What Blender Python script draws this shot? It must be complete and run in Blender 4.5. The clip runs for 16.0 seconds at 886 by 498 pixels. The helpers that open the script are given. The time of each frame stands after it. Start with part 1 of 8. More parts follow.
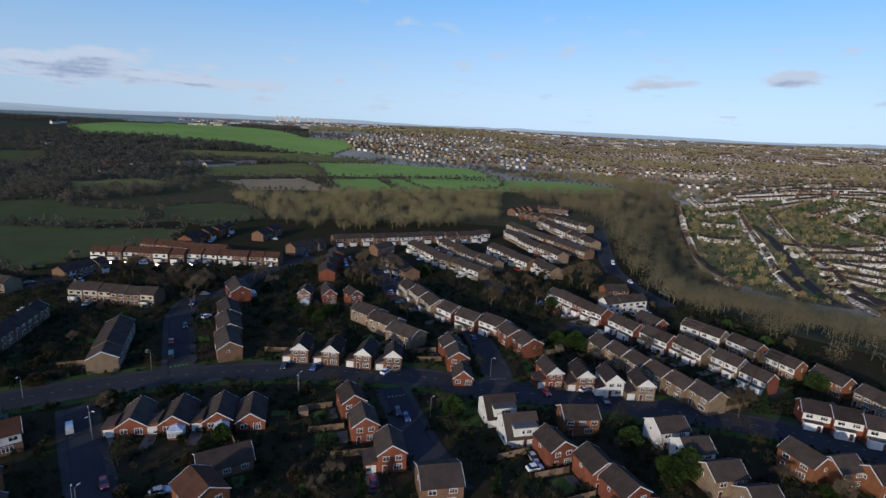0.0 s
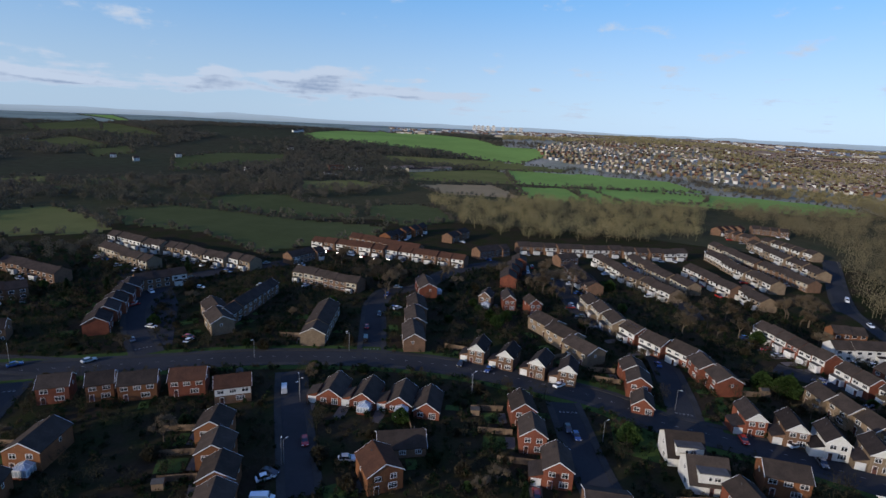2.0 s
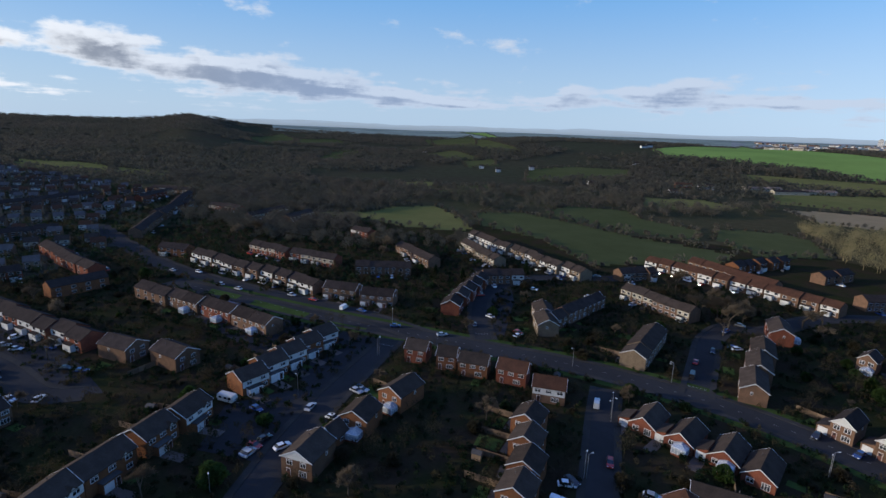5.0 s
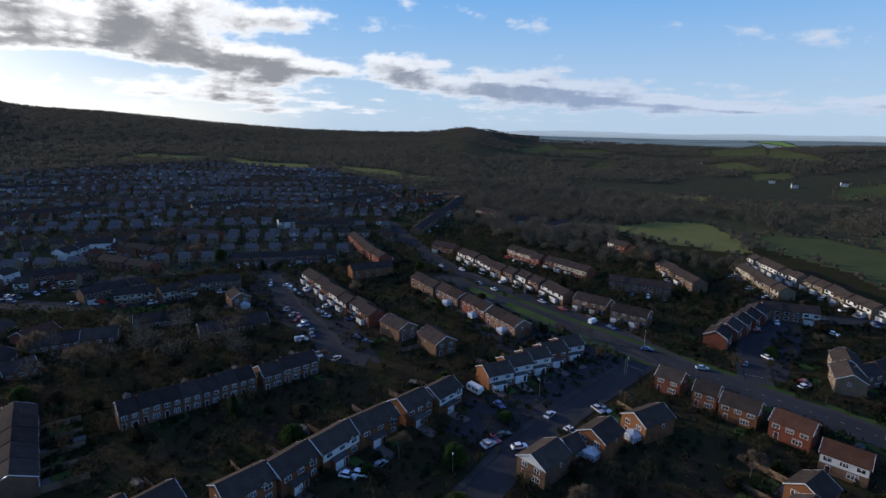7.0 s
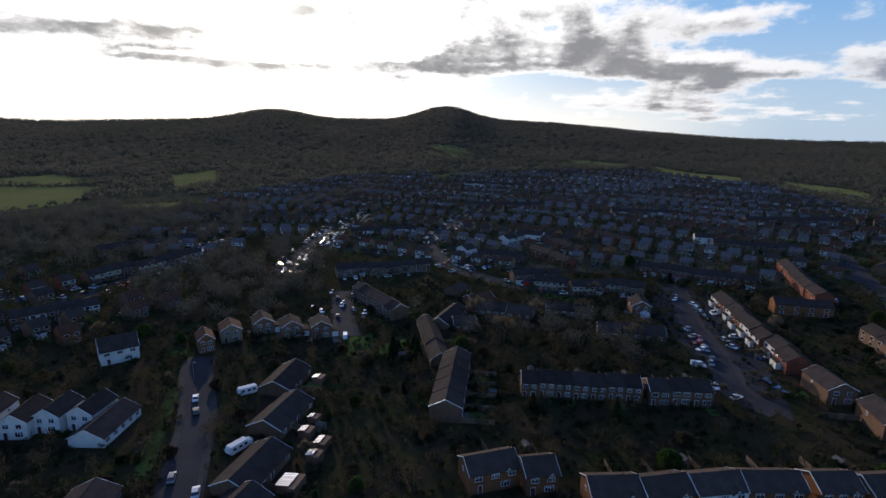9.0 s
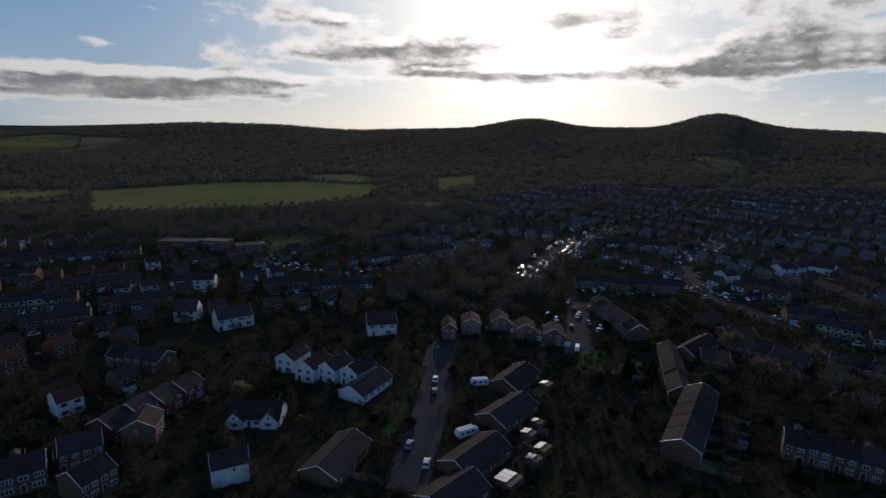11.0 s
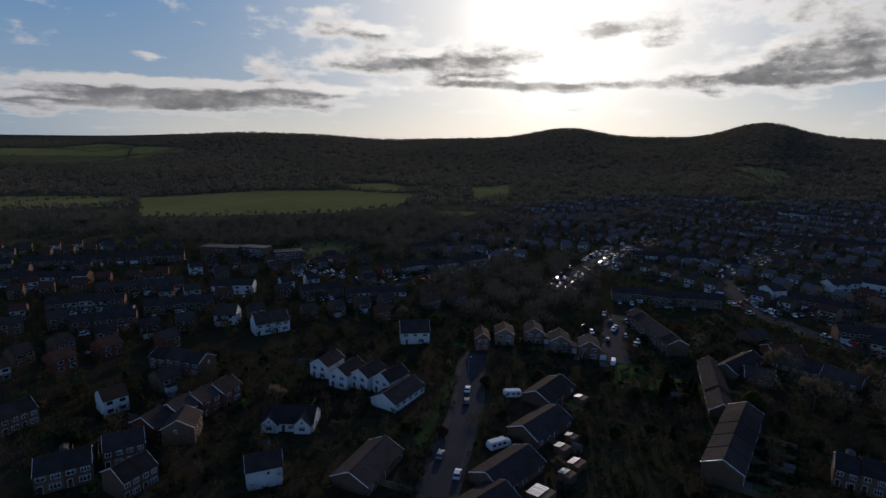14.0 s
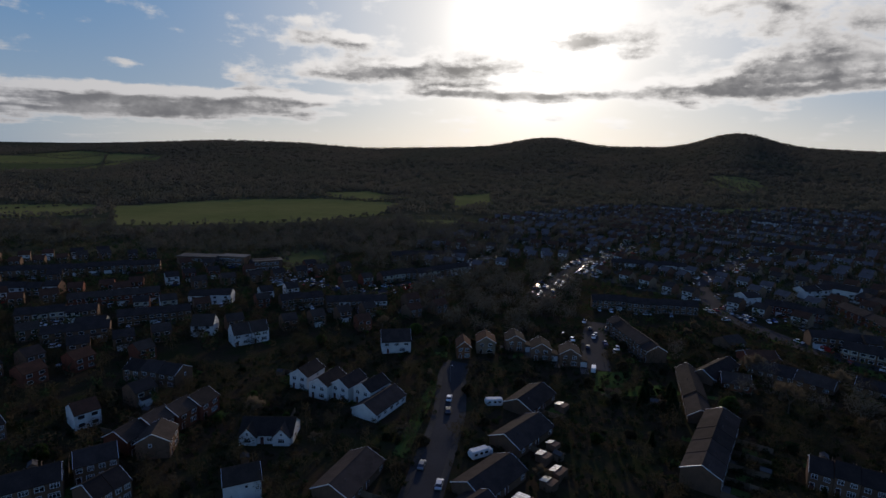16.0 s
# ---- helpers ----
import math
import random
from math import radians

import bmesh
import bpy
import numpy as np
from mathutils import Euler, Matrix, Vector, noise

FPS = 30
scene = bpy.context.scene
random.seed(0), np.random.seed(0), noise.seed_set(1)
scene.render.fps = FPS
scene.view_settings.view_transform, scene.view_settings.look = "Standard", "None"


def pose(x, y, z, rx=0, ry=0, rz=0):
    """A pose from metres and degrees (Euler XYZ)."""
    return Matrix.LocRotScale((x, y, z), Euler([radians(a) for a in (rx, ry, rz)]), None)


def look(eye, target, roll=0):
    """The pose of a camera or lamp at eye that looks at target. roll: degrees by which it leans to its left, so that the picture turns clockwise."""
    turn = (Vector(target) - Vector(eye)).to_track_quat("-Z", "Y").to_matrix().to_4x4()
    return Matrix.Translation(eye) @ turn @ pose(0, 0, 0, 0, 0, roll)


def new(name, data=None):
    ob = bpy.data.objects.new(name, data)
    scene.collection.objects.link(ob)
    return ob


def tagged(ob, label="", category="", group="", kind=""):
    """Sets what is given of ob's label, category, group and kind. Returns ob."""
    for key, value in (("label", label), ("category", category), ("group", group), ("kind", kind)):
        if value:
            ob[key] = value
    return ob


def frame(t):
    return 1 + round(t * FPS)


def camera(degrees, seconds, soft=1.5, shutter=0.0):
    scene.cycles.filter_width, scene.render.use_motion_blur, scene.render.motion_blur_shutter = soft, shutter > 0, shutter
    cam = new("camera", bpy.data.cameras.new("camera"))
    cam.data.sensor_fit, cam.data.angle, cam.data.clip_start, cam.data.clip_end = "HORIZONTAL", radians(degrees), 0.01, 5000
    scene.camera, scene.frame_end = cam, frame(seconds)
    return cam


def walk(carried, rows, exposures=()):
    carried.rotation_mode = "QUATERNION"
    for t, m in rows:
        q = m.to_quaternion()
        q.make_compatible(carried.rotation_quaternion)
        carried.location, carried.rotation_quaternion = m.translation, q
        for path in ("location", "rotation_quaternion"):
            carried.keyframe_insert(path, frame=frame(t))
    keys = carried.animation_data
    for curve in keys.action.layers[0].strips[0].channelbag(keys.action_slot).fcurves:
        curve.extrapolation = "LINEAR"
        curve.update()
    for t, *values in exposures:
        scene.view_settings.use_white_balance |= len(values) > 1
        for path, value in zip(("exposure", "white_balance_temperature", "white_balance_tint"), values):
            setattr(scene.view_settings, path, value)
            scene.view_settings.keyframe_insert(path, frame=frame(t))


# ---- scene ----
cam = camera(80.6, 16.0)
PATH = (
    (0.0, pose(0, 0, 78, 76.62, -2.81, 0.02)),
    (0.5, pose(0, 0, 78, 76.52, -2.84, 5.93)),
    (1.0, pose(0, 0, 78, 76.47, -2.79, 11.62)),
    (1.5, pose(0, 0, 78, 76.46, -2.81, 16.20)),
    (2.0, pose(0, 0, 78, 76.55, -2.77, 20.48)),
    (2.5, pose(0, 0, 78, 76.69, -2.69, 24.56)),
    (3.0, pose(0, 0, 78, 76.84, -2.63, 28.67)),
    (3.5, pose(0, 0, 78, 76.96, -2.51, 34.23)),
    (4.0, pose(0, 0, 78, 76.81, -2.38, 42.38)),
    (6.5, pose(0, 0, 78, 76.95, -1.03, 76.27)),
    (7.0, pose(0, 0, 78, 77.10, -0.82, 84.40)),
    (7.5, pose(0, 0, 78, 77.28, -0.78, 92.87)),
    (8.0, pose(0, 0, 78, 77.42, -0.71, 102.98)),
    (8.5, pose(0, 0, 78, 77.46, -0.62, 115.25)),
    (9.0, pose(0, 0, 78, 77.46, -0.69, 128.24)),
    (9.5, pose(0, 0, 78, 77.55, -0.80, 138.76)),
    (10.0, pose(0, 0, 78, 77.61, -0.96, 146.33)),
    (12.5, pose(0, 0, 78, 78.30, -1.17, 158.94)),
    (13.0, pose(0, 0, 78, 78.45, -1.14, 159.32)),
    (13.5, pose(0, 0, 78, 78.63, -1.22, 159.22)),
    (14.0, pose(0, 0, 78, 78.91, -1.18, 158.81)),
    (14.5, pose(0, 0, 78, 79.15, -1.28, 158.33)),
    (15.0, pose(0, 0, 78, 79.34, -1.38, 157.79)),
    (15.5, pose(0, 0, 78, 79.57, -1.39, 157.27)),
    (16.0, pose(0, 0, 78, 79.89, -1.41, 156.75)),
)
walk(cam, PATH, exposures=(
    (0.0, -0.05, 6150, 10), (4.0, 0.02, 6150, 10), (7.0, 0.08, 6250, 11), (8.5, 0.12, 6400, 12), (10.0, -0.35, 6500, 13), (12.5, -0.8, 6500, 13), (16.0, -0.8, 6500, 13)))

# sky, sun and light
SUN_AZ, SUN_EL = -147.0, 13.0
sun_from = Vector((math.sin(radians(SUN_AZ)) * math.cos(radians(SUN_EL)), math.cos(radians(SUN_AZ)) * math.cos(radians(SUN_EL)), math.sin(radians(SUN_EL))))
lamp = new("sun", bpy.data.lights.new("sun", "SUN"))
lamp.data.energy, lamp.data.angle, lamp.data.color = 3.7, radians(0.6), (1.0, 0.85, 0.67)
lamp.matrix_world = look((0, 0, 400), Vector((0, 0, 400)) - sun_from)


def graph(tree):
    """Short ways to add nodes to a node tree."""
    def val(v, sock):
        if hasattr(v, "is_linked"):
            tree.links.new(v, sock)
        else:
            sock.default_value = v

    def add(kind, **props):
        n = tree.nodes.new(kind)
        for k, v in props.items():
            if k == "operation":
                n.operation = v
            elif k == "data_type":
                n.data_type = v
            elif k == "blend_type":
                n.blend_type = v
        return n

    def math_(op, a, b=0.0, c=0.0):
        n = add("ShaderNodeMath", operation=op)
        val(a, n.inputs[0]), val(b, n.inputs[1]), val(c, n.inputs[2])
        return n.outputs[0]

    def mix(f, a, b, blend="MIX"):
        n = add("ShaderNodeMix", data_type="RGBA", blend_type=blend)
        val(f, n.inputs[0])
        for v, s in ((a, n.inputs[6]), (b, n.inputs[7])):
            val((*v, 1.0) if isinstance(v, tuple) and len(v) == 3 else v, s)
        return n.outputs[2]

    def noise_(vec, scale, detail=3.0, rough=0.55):
        n = add("ShaderNodeTexNoise")
        n.inputs["Scale"].default_value, n.inputs["Detail"].default_value, n.inputs["Roughness"].default_value = scale, detail, rough
        if vec is not None:
            tree.links.new(vec, n.inputs["Vector"])
        return n.outputs["Fac"]

    def ramp(f, lo, hi, a=0.0, b=1.0):
        n = add("ShaderNodeMapRange")
        n.interpolation_type = "SMOOTHSTEP"
        for s, v in zip(n.inputs[:5], (f, lo, hi, a, b)):
            val(v, s)
        return n.outputs[0]
    return add, math_, mix, noise_, ramp, val


CLOUDS = (
    (-31, 3.0, 9.0, 0.9, 1.25), (-21, 2.8, 4.0, 0.4, 0.95), (-33, 4.6, 2.6, 0.8, 1.0), (-37, 3.9, 2.4, 0.5, 0.85), (-43, 4.0, 1.4, 0.5, 0.80), (-45, 2.8, 5.0, 0.9, 0.95),
    (-11, 3.9, 1.0, 0.3, 0.85), (23, 4.9, 3.4, 0.5, 0.80), (32, 5.2, 2.2, 0.9, 1.15), (-71, 3.7, 6.0, 1.4, 1.40), (-62, 2.7, 6.0, 1.1, 1.30), (-55, 2.2, 5.0, 0.5, 0.85),
    (-80, 4.5, 6.0, 1.3, 1.35), (-89, 5.8, 4.5, 1.6, 1.10), (-98, 6.0, 3.5, 0.9, 1.20), (-106, 6.4, 6.0, 1.4, 1.35), (-115, 8.1, 8.0, 1.8, 1.45), (-126, 7.9, 7.0, 1.7, 1.45),
    (-105, 10.5, 8.0, 1.4, 0.85), (-110, 3.6, 7.0, 0.9, 0.90), (-101, 4.6, 4.0, 0.8, 0.80), (-104, 2.4, 10.0, 1.1, 0.62), (-137, 6.6, 9.0, 1.2, 1.35), (-137, 10.2, 2.5, 0.8, 1.05), (-150, 6.8, 6.0, 0.9, 1.25),
    (-158, 6.6, 4.5, 0.6, 1.10), (-165, 8.3, 9.0, 1.5, 1.22), (-153, 9.4, 8.0, 1.4, 1.0), (-173, 5.3, 5.0, 0.9, 1.25), (-180, 4.2, 7.0, 1.1, 1.35), (-192, 3.6, 11.0, 1.2, 1.45), (-186, 5.4, 9.0, 0.7, 0.95),
    (-167, 11.2, 7.0, 0.9, 0.98), (-173, 12.8, 4.0, 0.6, 0.80), (-187, 7.7, 1.5, 0.4, 0.80), (-120, 13.0, 10.0, 2.4, 0.85), (-146, 12.0, 9.0, 1.8, 0.80))


def make_world():
    world = bpy.data.worlds.new("sky")
    world.use_nodes = True
    scene.world = world
    tree = world.node_tree
    tree.nodes.clear()
    add, math_, mix, noise_, ramp, val = graph(tree)
    sky = add("ShaderNodeTexSky")
    sky.sky_type, sky.sun_disc = "NISHITA", False
    sky.sun_elevation, sky.sun_rotation = radians(SUN_EL), radians(SUN_AZ)
    sky.air_density, sky.dust_density, sky.ozone_density, sky.altitude = 1.0, 0.4, 2.0, 200
    way = add("ShaderNodeTexCoord").outputs["Generated"]
    sep = add("ShaderNodeSeparateXYZ")
    tree.links.new(way, sep.inputs[0])
    x, y, z = sep.outputs
    near_sun = add("ShaderNodeVectorMath", operation="DOT_PRODUCT")
    tree.links.new(way, near_sun.inputs[0])
    near_sun.inputs[1].default_value = sun_from
    dot = near_sun.outputs["Value"]
    # the clouds of the day: bearing, height, half width, half height in degrees, weight
    bearing = math_("MULTIPLY", math_("ARCTAN2", x, y), 57.2958)
    bearing = math_("SUBTRACT", bearing, math_("MULTIPLY", math_("GREATER_THAN", bearing, 80.0), 360.0))
    height = math_("MULTIPLY", math_("ARCSINE", z), 57.2958)

    def density(rise):
        up = math_("ADD", z, rise * 0.01745)
        far = math_("DIVIDE", 1.0, math_("ADD", math_("MAXIMUM", up, 0.0), 0.07))
        sheet = add("ShaderNodeCombineXYZ")
        val(math_("MULTIPLY", x, far), sheet.inputs[0]), val(math_("MULTIPLY", y, far), sheet.inputs[1])
        heap = add("ShaderNodeCombineXYZ")
        val(x, heap.inputs[0]), val(y, heap.inputs[1]), val(math_("MULTIPLY", up, 1.7), heap.inputs[2])
        body = noise_(sheet.outputs[0], 1.15, 7.0, 0.58)
        lumps = noise_(heap.outputs[0], 13.0, 6.0, 0.60)
        at = add("ShaderNodeCombineXYZ")
        val(bearing, at.inputs[0]), val(math_("ADD", height, rise), at.inputs[1])
        total = 0.0
        for az, el, wide, high, much in CLOUDS:
            rel = add("ShaderNodeVectorMath", operation="MULTIPLY_ADD")
            tree.links.new(at.outputs[0], rel.inputs[0])
            rel.inputs[1].default_value, rel.inputs[2].default_value = (1 / wide, 1 / high, 0), (-az / wide, -el / high, 0)
            sq = add("ShaderNodeVectorMath", operation="DOT_PRODUCT")
            tree.links.new(rel.outputs[0], sq.inputs[0]), tree.links.new(rel.outputs[0], sq.inputs[1])
            total = math_("MULTIPLY_ADD", math_("POWER", 0.3679, sq.outputs["Value"]), much, total)
        total = math_("MINIMUM", total, 1.35)
        noisy = math_("ADD", math_("MULTIPLY", body, 0.50), math_("MULTIPLY", lumps, 0.50))
        return math_("ADD", math_("SUBTRACT", math_("MULTIPLY", noisy, 1.9), 1.13), math_("MULTIPLY", total, 0.43)), lumps
    thick, lumps = density(0.0)
    above = density(0.8)[0]
    cover = ramp(thick, -0.09, 0.14)
    # bright where there is less cloud above, grey underneath
    core = math_("MULTIPLY", math_("MULTIPLY", ramp(thick, 0.0, 0.36), ramp(lumps, 0.30, 0.62, 0.62, 1.0)), ramp(math_("SUBTRACT", above, math_("MULTIPLY", thick, 0.5)), -0.16, 0.10))
    cover = math_("MULTIPLY", cover, ramp(z, 0.004, 0.03))
    glow = math_("POWER", math_("MAXIMUM", dot, 0.0), 220.0)
    halo = math_("POWER", math_("MAXIMUM", dot, 0.0), 10.5)
    tight = math_("POWER", math_("MAXIMUM", dot, 0.0), 40.0)
    side = ramp(dot, 0.15, 0.80)
    rim = mix(halo, mix(side, (5.6, 6.4, 7.6), (9.5, 9.5, 9.5)), (19.0, 18.6, 17.6))
    grey = mix(tight, mix(side, (2.9, 3.7, 5.2), (2.8, 2.85, 3.0)), (5.0, 4.8, 4.4))
    cloud = mix(core, rim, grey)
    shine = mix(1.0, mix(glow, (0.0, 0.0, 0.0), (40.0, 39.0, 37.0)), mix(math_("POWER", math_("MAXIMUM", dot, 0.0), 24.0), (0.0, 0.0, 0.0), (4.0, 3.8, 3.4)), "ADD")
    blue = mix(ramp(z, 0.0, 0.30), (5.8, 7.7, 9.8), (1.7, 5.0, 10.0))
    blue = mix(ramp(z, 0.30, 0.75), blue, (1.4, 2.6, 7.6))
    away = math_("MINIMUM", dot, 0.0)
    dim = math_("MULTIPLY_ADD", math_("MULTIPLY", away, away), 0.34, 0.80)
    dims = add("ShaderNodeCombineColor")
    for i in range(3):
        val(dim, dims.inputs[i])
    blue = mix(1.0, blue, dims.outputs[0], "MULTIPLY")
    # pale haze low over the sunward hills
    low = math_("MULTIPLY", ramp(z, 0.11, 0.01), ramp(dot, 0.60, 0.82))
    blue = mix(math_("MULTIPLY", low, 0.75), blue, (10.5, 10.3, 9.6))
    haze = mix(halo, blue, (14.5, 14.0, 12.9))
    veil = mix(0.88, sky.outputs[0], haze)
    clear = mix(1.0, veil, shine, "ADD")
    full = mix(cover, clear, cloud)
    through_cloud = mix(math_("MULTIPLY", glow, 0.30), full, mix(1.0, full, shine, "ADD"))
    bg = add("ShaderNodeBackground")
    bg.inputs["Strength"].default_value = 0.10
    val(through_cloud, bg.inputs["Color"])
    out = add("ShaderNodeOutputWorld")
    tree.links.new(bg.outputs[0], out.inputs[0])


make_world()

# ---- materials ----
MATS = {}


def mat(name, a, b, rough=0.85, big=0.15, small=2.5, relief=0.25, metal=0.0, vary=0.25, wave=0.0, spec=0.05, coords="Object", stain=0.25):
    """Two tones mixed by coarse noise, darkened and lightened by fine noise; vary: from object to object; wave: courses a metre."""
    if name in MATS:
        return MATS[name]
    m = bpy.data.materials.new(name)
    m.use_nodes = True
    tree = m.node_tree
    add, math_, mix, noise_, ramp, val = graph(tree)
    p = tree.nodes["Principled BSDF"]
    co = add("ShaderNodeTexCoord").outputs[coords] if coords != "World" else add("ShaderNodeNewGeometry").outputs["Position"]
    spec = 0.0 if name.endswith(("leaf", "twigs", "bark")) else spec
    info = add("ShaderNodeObjectInfo").outputs["Random"]
    n1 = noise_(co, big, 4.0)
    n2 = noise_(co, small, 5.0, 0.65)
    col = mix(ramp(n1, 0.32, 0.68), a, b)
    tone = math_("ADD", 1.0 - stain, math_("MULTIPLY", n2, 2.0 * stain))
    tone = math_("MULTIPLY", tone, math_("ADD", 1.0 - vary, math_("MULTIPLY", info, 2.0 * vary)))
    grey = add("ShaderNodeCombineColor")
    for i in range(3):
        val(tone, grey.inputs[i])
    col = mix(1.0, col, grey.outputs[0], "MULTIPLY")
    height = n2
    if wave:
        w = add("ShaderNodeTexWave")
        w.wave_type, w.bands_direction, w.wave_profile = "BANDS", "Z", "SAW"
        w.inputs["Scale"].default_value, w.inputs["Distortion"].default_value = wave, 0.4
        tree.links.new(co, w.inputs["Vector"])
        height = math_("ADD", math_("MULTIPLY", n2, 0.5), w.outputs["Fac"])
        lines = add("ShaderNodeCombineColor")
        f = math_("ADD", 0.84, math_("MULTIPLY", w.outputs["Fac"], 0.24))
        for i in range(3):
            val(f, lines.inputs[i])
        col = mix(1.0, col, lines.outputs[0], "MULTIPLY")
    val(col, p.inputs["Base Color"])
    p.inputs["Roughness"].default_value, p.inputs["Metallic"].default_value = rough, metal
    if name.endswith(("twigs", "leaf")):
        thin, both = add("ShaderNodeBsdfTranslucent"), add("ShaderNodeMixShader")
        val(col, thin.inputs["Color"])
        both.inputs[0].default_value = 0.4 if "hill" in name else 0.2 if "dark" in name else 0.35
        tree.links.new(p.outputs[0], both.inputs[1]), tree.links.new(thin.outputs[0], both.inputs[2])
        tree.links.new(both.outputs[0], tree.nodes["Material Output"].inputs[0])
    p.inputs["Specular IOR Level"].default_value = spec
    if relief:
        bump = add("ShaderNodeBump")
        bump.inputs["Strength"].default_value, bump.inputs["Distance"].default_value = relief, 0.05
        val(height, bump.inputs["Height"])
        tree.links.new(bump.outputs[0], p.inputs["Normal"])
    MATS[name] = m
    return m


BRICK_RED = mat("red brick", (0.175, 0.062, 0.037), (0.132, 0.047, 0.031), big=0.5, small=6, wave=2.1, vary=0.18)
BRICK_ORANGE = mat("orange brick", (0.183, 0.081, 0.038), (0.141, 0.063, 0.034), big=0.5, small=6, wave=2.1, vary=0.15)
BRICK_BROWN = mat("brown brick", (0.16, 0.095, 0.062), (0.12, 0.075, 0.05), big=0.5, small=6, wave=2.1, vary=0.2)
BRICK_BUFF = mat("buff brick", (0.205, 0.155, 0.105), (0.165, 0.122, 0.084), big=0.5, small=6, wave=2.1, vary=0.15)
RENDER_WHITE = mat("white render", (0.570, 0.561, 0.534), (0.478, 0.469, 0.451), big=0.4, small=3, relief=0.1, vary=0.06, stain=0.08)
BOARD_WHITE = mat("white weatherboard", (0.570, 0.570, 0.552), (0.497, 0.497, 0.478), big=0.6, small=3, wave=2.2, vary=0.05, stain=0.06)
BOARD_CREAM = mat("cream cladding", (0.40, 0.36, 0.28), (0.32, 0.29, 0.23), big=0.6, small=3, wave=2.2, vary=0.12)
TILE_HUNG = mat("hung tile", (0.13, 0.065, 0.045), (0.10, 0.055, 0.04), big=0.8, small=5, wave=2.4, vary=0.2)
ROOF_BROWN = mat("brown concrete tile", (0.058, 0.045, 0.037), (0.041, 0.033, 0.028), big=0.35, small=2.2, wave=2.6, vary=0.22, relief=0.4, stain=0.35, rough=0.9, spec=0.02)
ROOF_GREY = mat("grey concrete tile", (0.045, 0.036, 0.032), (0.032, 0.026, 0.024), big=0.35, small=2.2, wave=2.6, vary=0.25, relief=0.4, stain=0.35, rough=0.9, spec=0.02)
ROOF_RED = mat("red brown tile", (0.084, 0.042, 0.027), (0.060, 0.032, 0.022), big=0.35, small=2.2, wave=2.6, vary=0.2, relief=0.4, stain=0.35, rough=0.9, spec=0.02)
# paler than the near grey tile: low-angle sheen put into the colour
ROOF_SLATE = mat("sheen-paled grey purple concrete tile", (0.105, 0.092, 0.090), (0.078, 0.070, 0.070), big=0.35, small=2.2, vary=0.22, relief=0.3, stain=0.3, rough=0.9, spec=0.02)
# weathered clay, lightened further to carry the haze over the far roofs
ROOF_PALE = mat("haze-paled weathered clay tile", (0.200, 0.152, 0.122), (0.148, 0.117, 0.098), big=0.35, small=2.2, vary=0.22, relief=0.2, stain=0.3, spec=0.02)
UPVC = mat("white plastic", (0.68, 0.68, 0.68), (0.62, 0.62, 0.63), rough=0.4, relief=0.0, vary=0.04, spec=0.5, stain=0.04)
GARAGE = mat("garage door paint", (0.60, 0.60, 0.59), (0.54, 0.54, 0.53), rough=0.5, big=0.4, wave=1.2, relief=0.2, vary=0.10, stain=0.06)
DOOR = mat("door paint", (0.10, 0.045, 0.035), (0.08, 0.04, 0.035), rough=0.5, relief=0.05, vary=0.5)
GLASS = mat("window glass", (0.018, 0.021, 0.026), (0.028, 0.032, 0.040), rough=0.06, relief=0.0, vary=0.3, spec=0.7)
GLAZING = mat("conservatory glass", (0.26, 0.31, 0.36), (0.34, 0.39, 0.44), rough=0.12, relief=0.0, vary=0.15, spec=0.7)
SOLAR = mat("solar cells", (0.016, 0.022, 0.05), (0.024, 0.034, 0.075), rough=0.4, relief=0.0, spec=0.3)
STEEL = mat("galvanised steel", (0.32, 0.33, 0.34), (0.24, 0.25, 0.26), rough=0.5, metal=0.7, relief=0.1)
LAMP_HEAD = mat("lamp lens", (0.62, 0.62, 0.60), (0.55, 0.55, 0.53), rough=0.3, relief=0.0)
FELT = mat("roof felt", (0.075, 0.072, 0.070), (0.055, 0.053, 0.052), big=0.4, rough=0.75, spec=0.08, vary=0.3)
SHEET = mat("corrugated plastic sheet", (0.58, 0.58, 0.55), (0.46, 0.46, 0.43), rough=0.5, big=0.5, small=4, relief=0.1, vary=0.3, spec=0.3)
FENCE = mat("fence timber", (0.17, 0.12, 0.08), (0.11, 0.08, 0.055), big=0.3, small=4, vary=0.35, relief=0.3)
ASPHALT = mat("asphalt", (0.040, 0.040, 0.042), (0.031, 0.031, 0.033), big=0.05, small=0.8, coords="World", rough=0.92, spec=0.01, relief=0.15, vary=0.0, stain=0.22)
PAVE = mat("pavement slabs", (0.050, 0.048, 0.045), (0.037, 0.036, 0.034), big=0.12, small=1.4, coords="World", rough=0.92, spec=0.01, vary=0.0)
PAINT_LINE = mat("road paint", (0.260, 0.260, 0.252), (0.210, 0.210, 0.202), big=1.0, relief=0.0, vary=0.0)
DRIVE = mat("drive paving", (0.13, 0.10, 0.085), (0.10, 0.088, 0.078), big=0.2, small=1.8, coords="World", rough=0.85, spec=0.05, vary=0.2)
GARDEN = mat("garden ground", (0.024, 0.027, 0.011), (0.035, 0.026, 0.017), big=0.09, small=0.9, coords="World", spec=0.0, vary=0.0, stain=0.5, relief=0.6)
LAWN = mat("lawn", (0.052, 0.082, 0.023), (0.039, 0.061, 0.019), big=0.08, small=1.2, coords="World", spec=0.0, vary=0.12, relief=0.4, stain=0.3)
FIELD_BRIGHT = mat("winter wheat field", (0.195, 0.296, 0.075), (0.164, 0.242, 0.063), big=0.006, small=0.05, coords="World", spec=0.0, vary=0.0, stain=0.15)
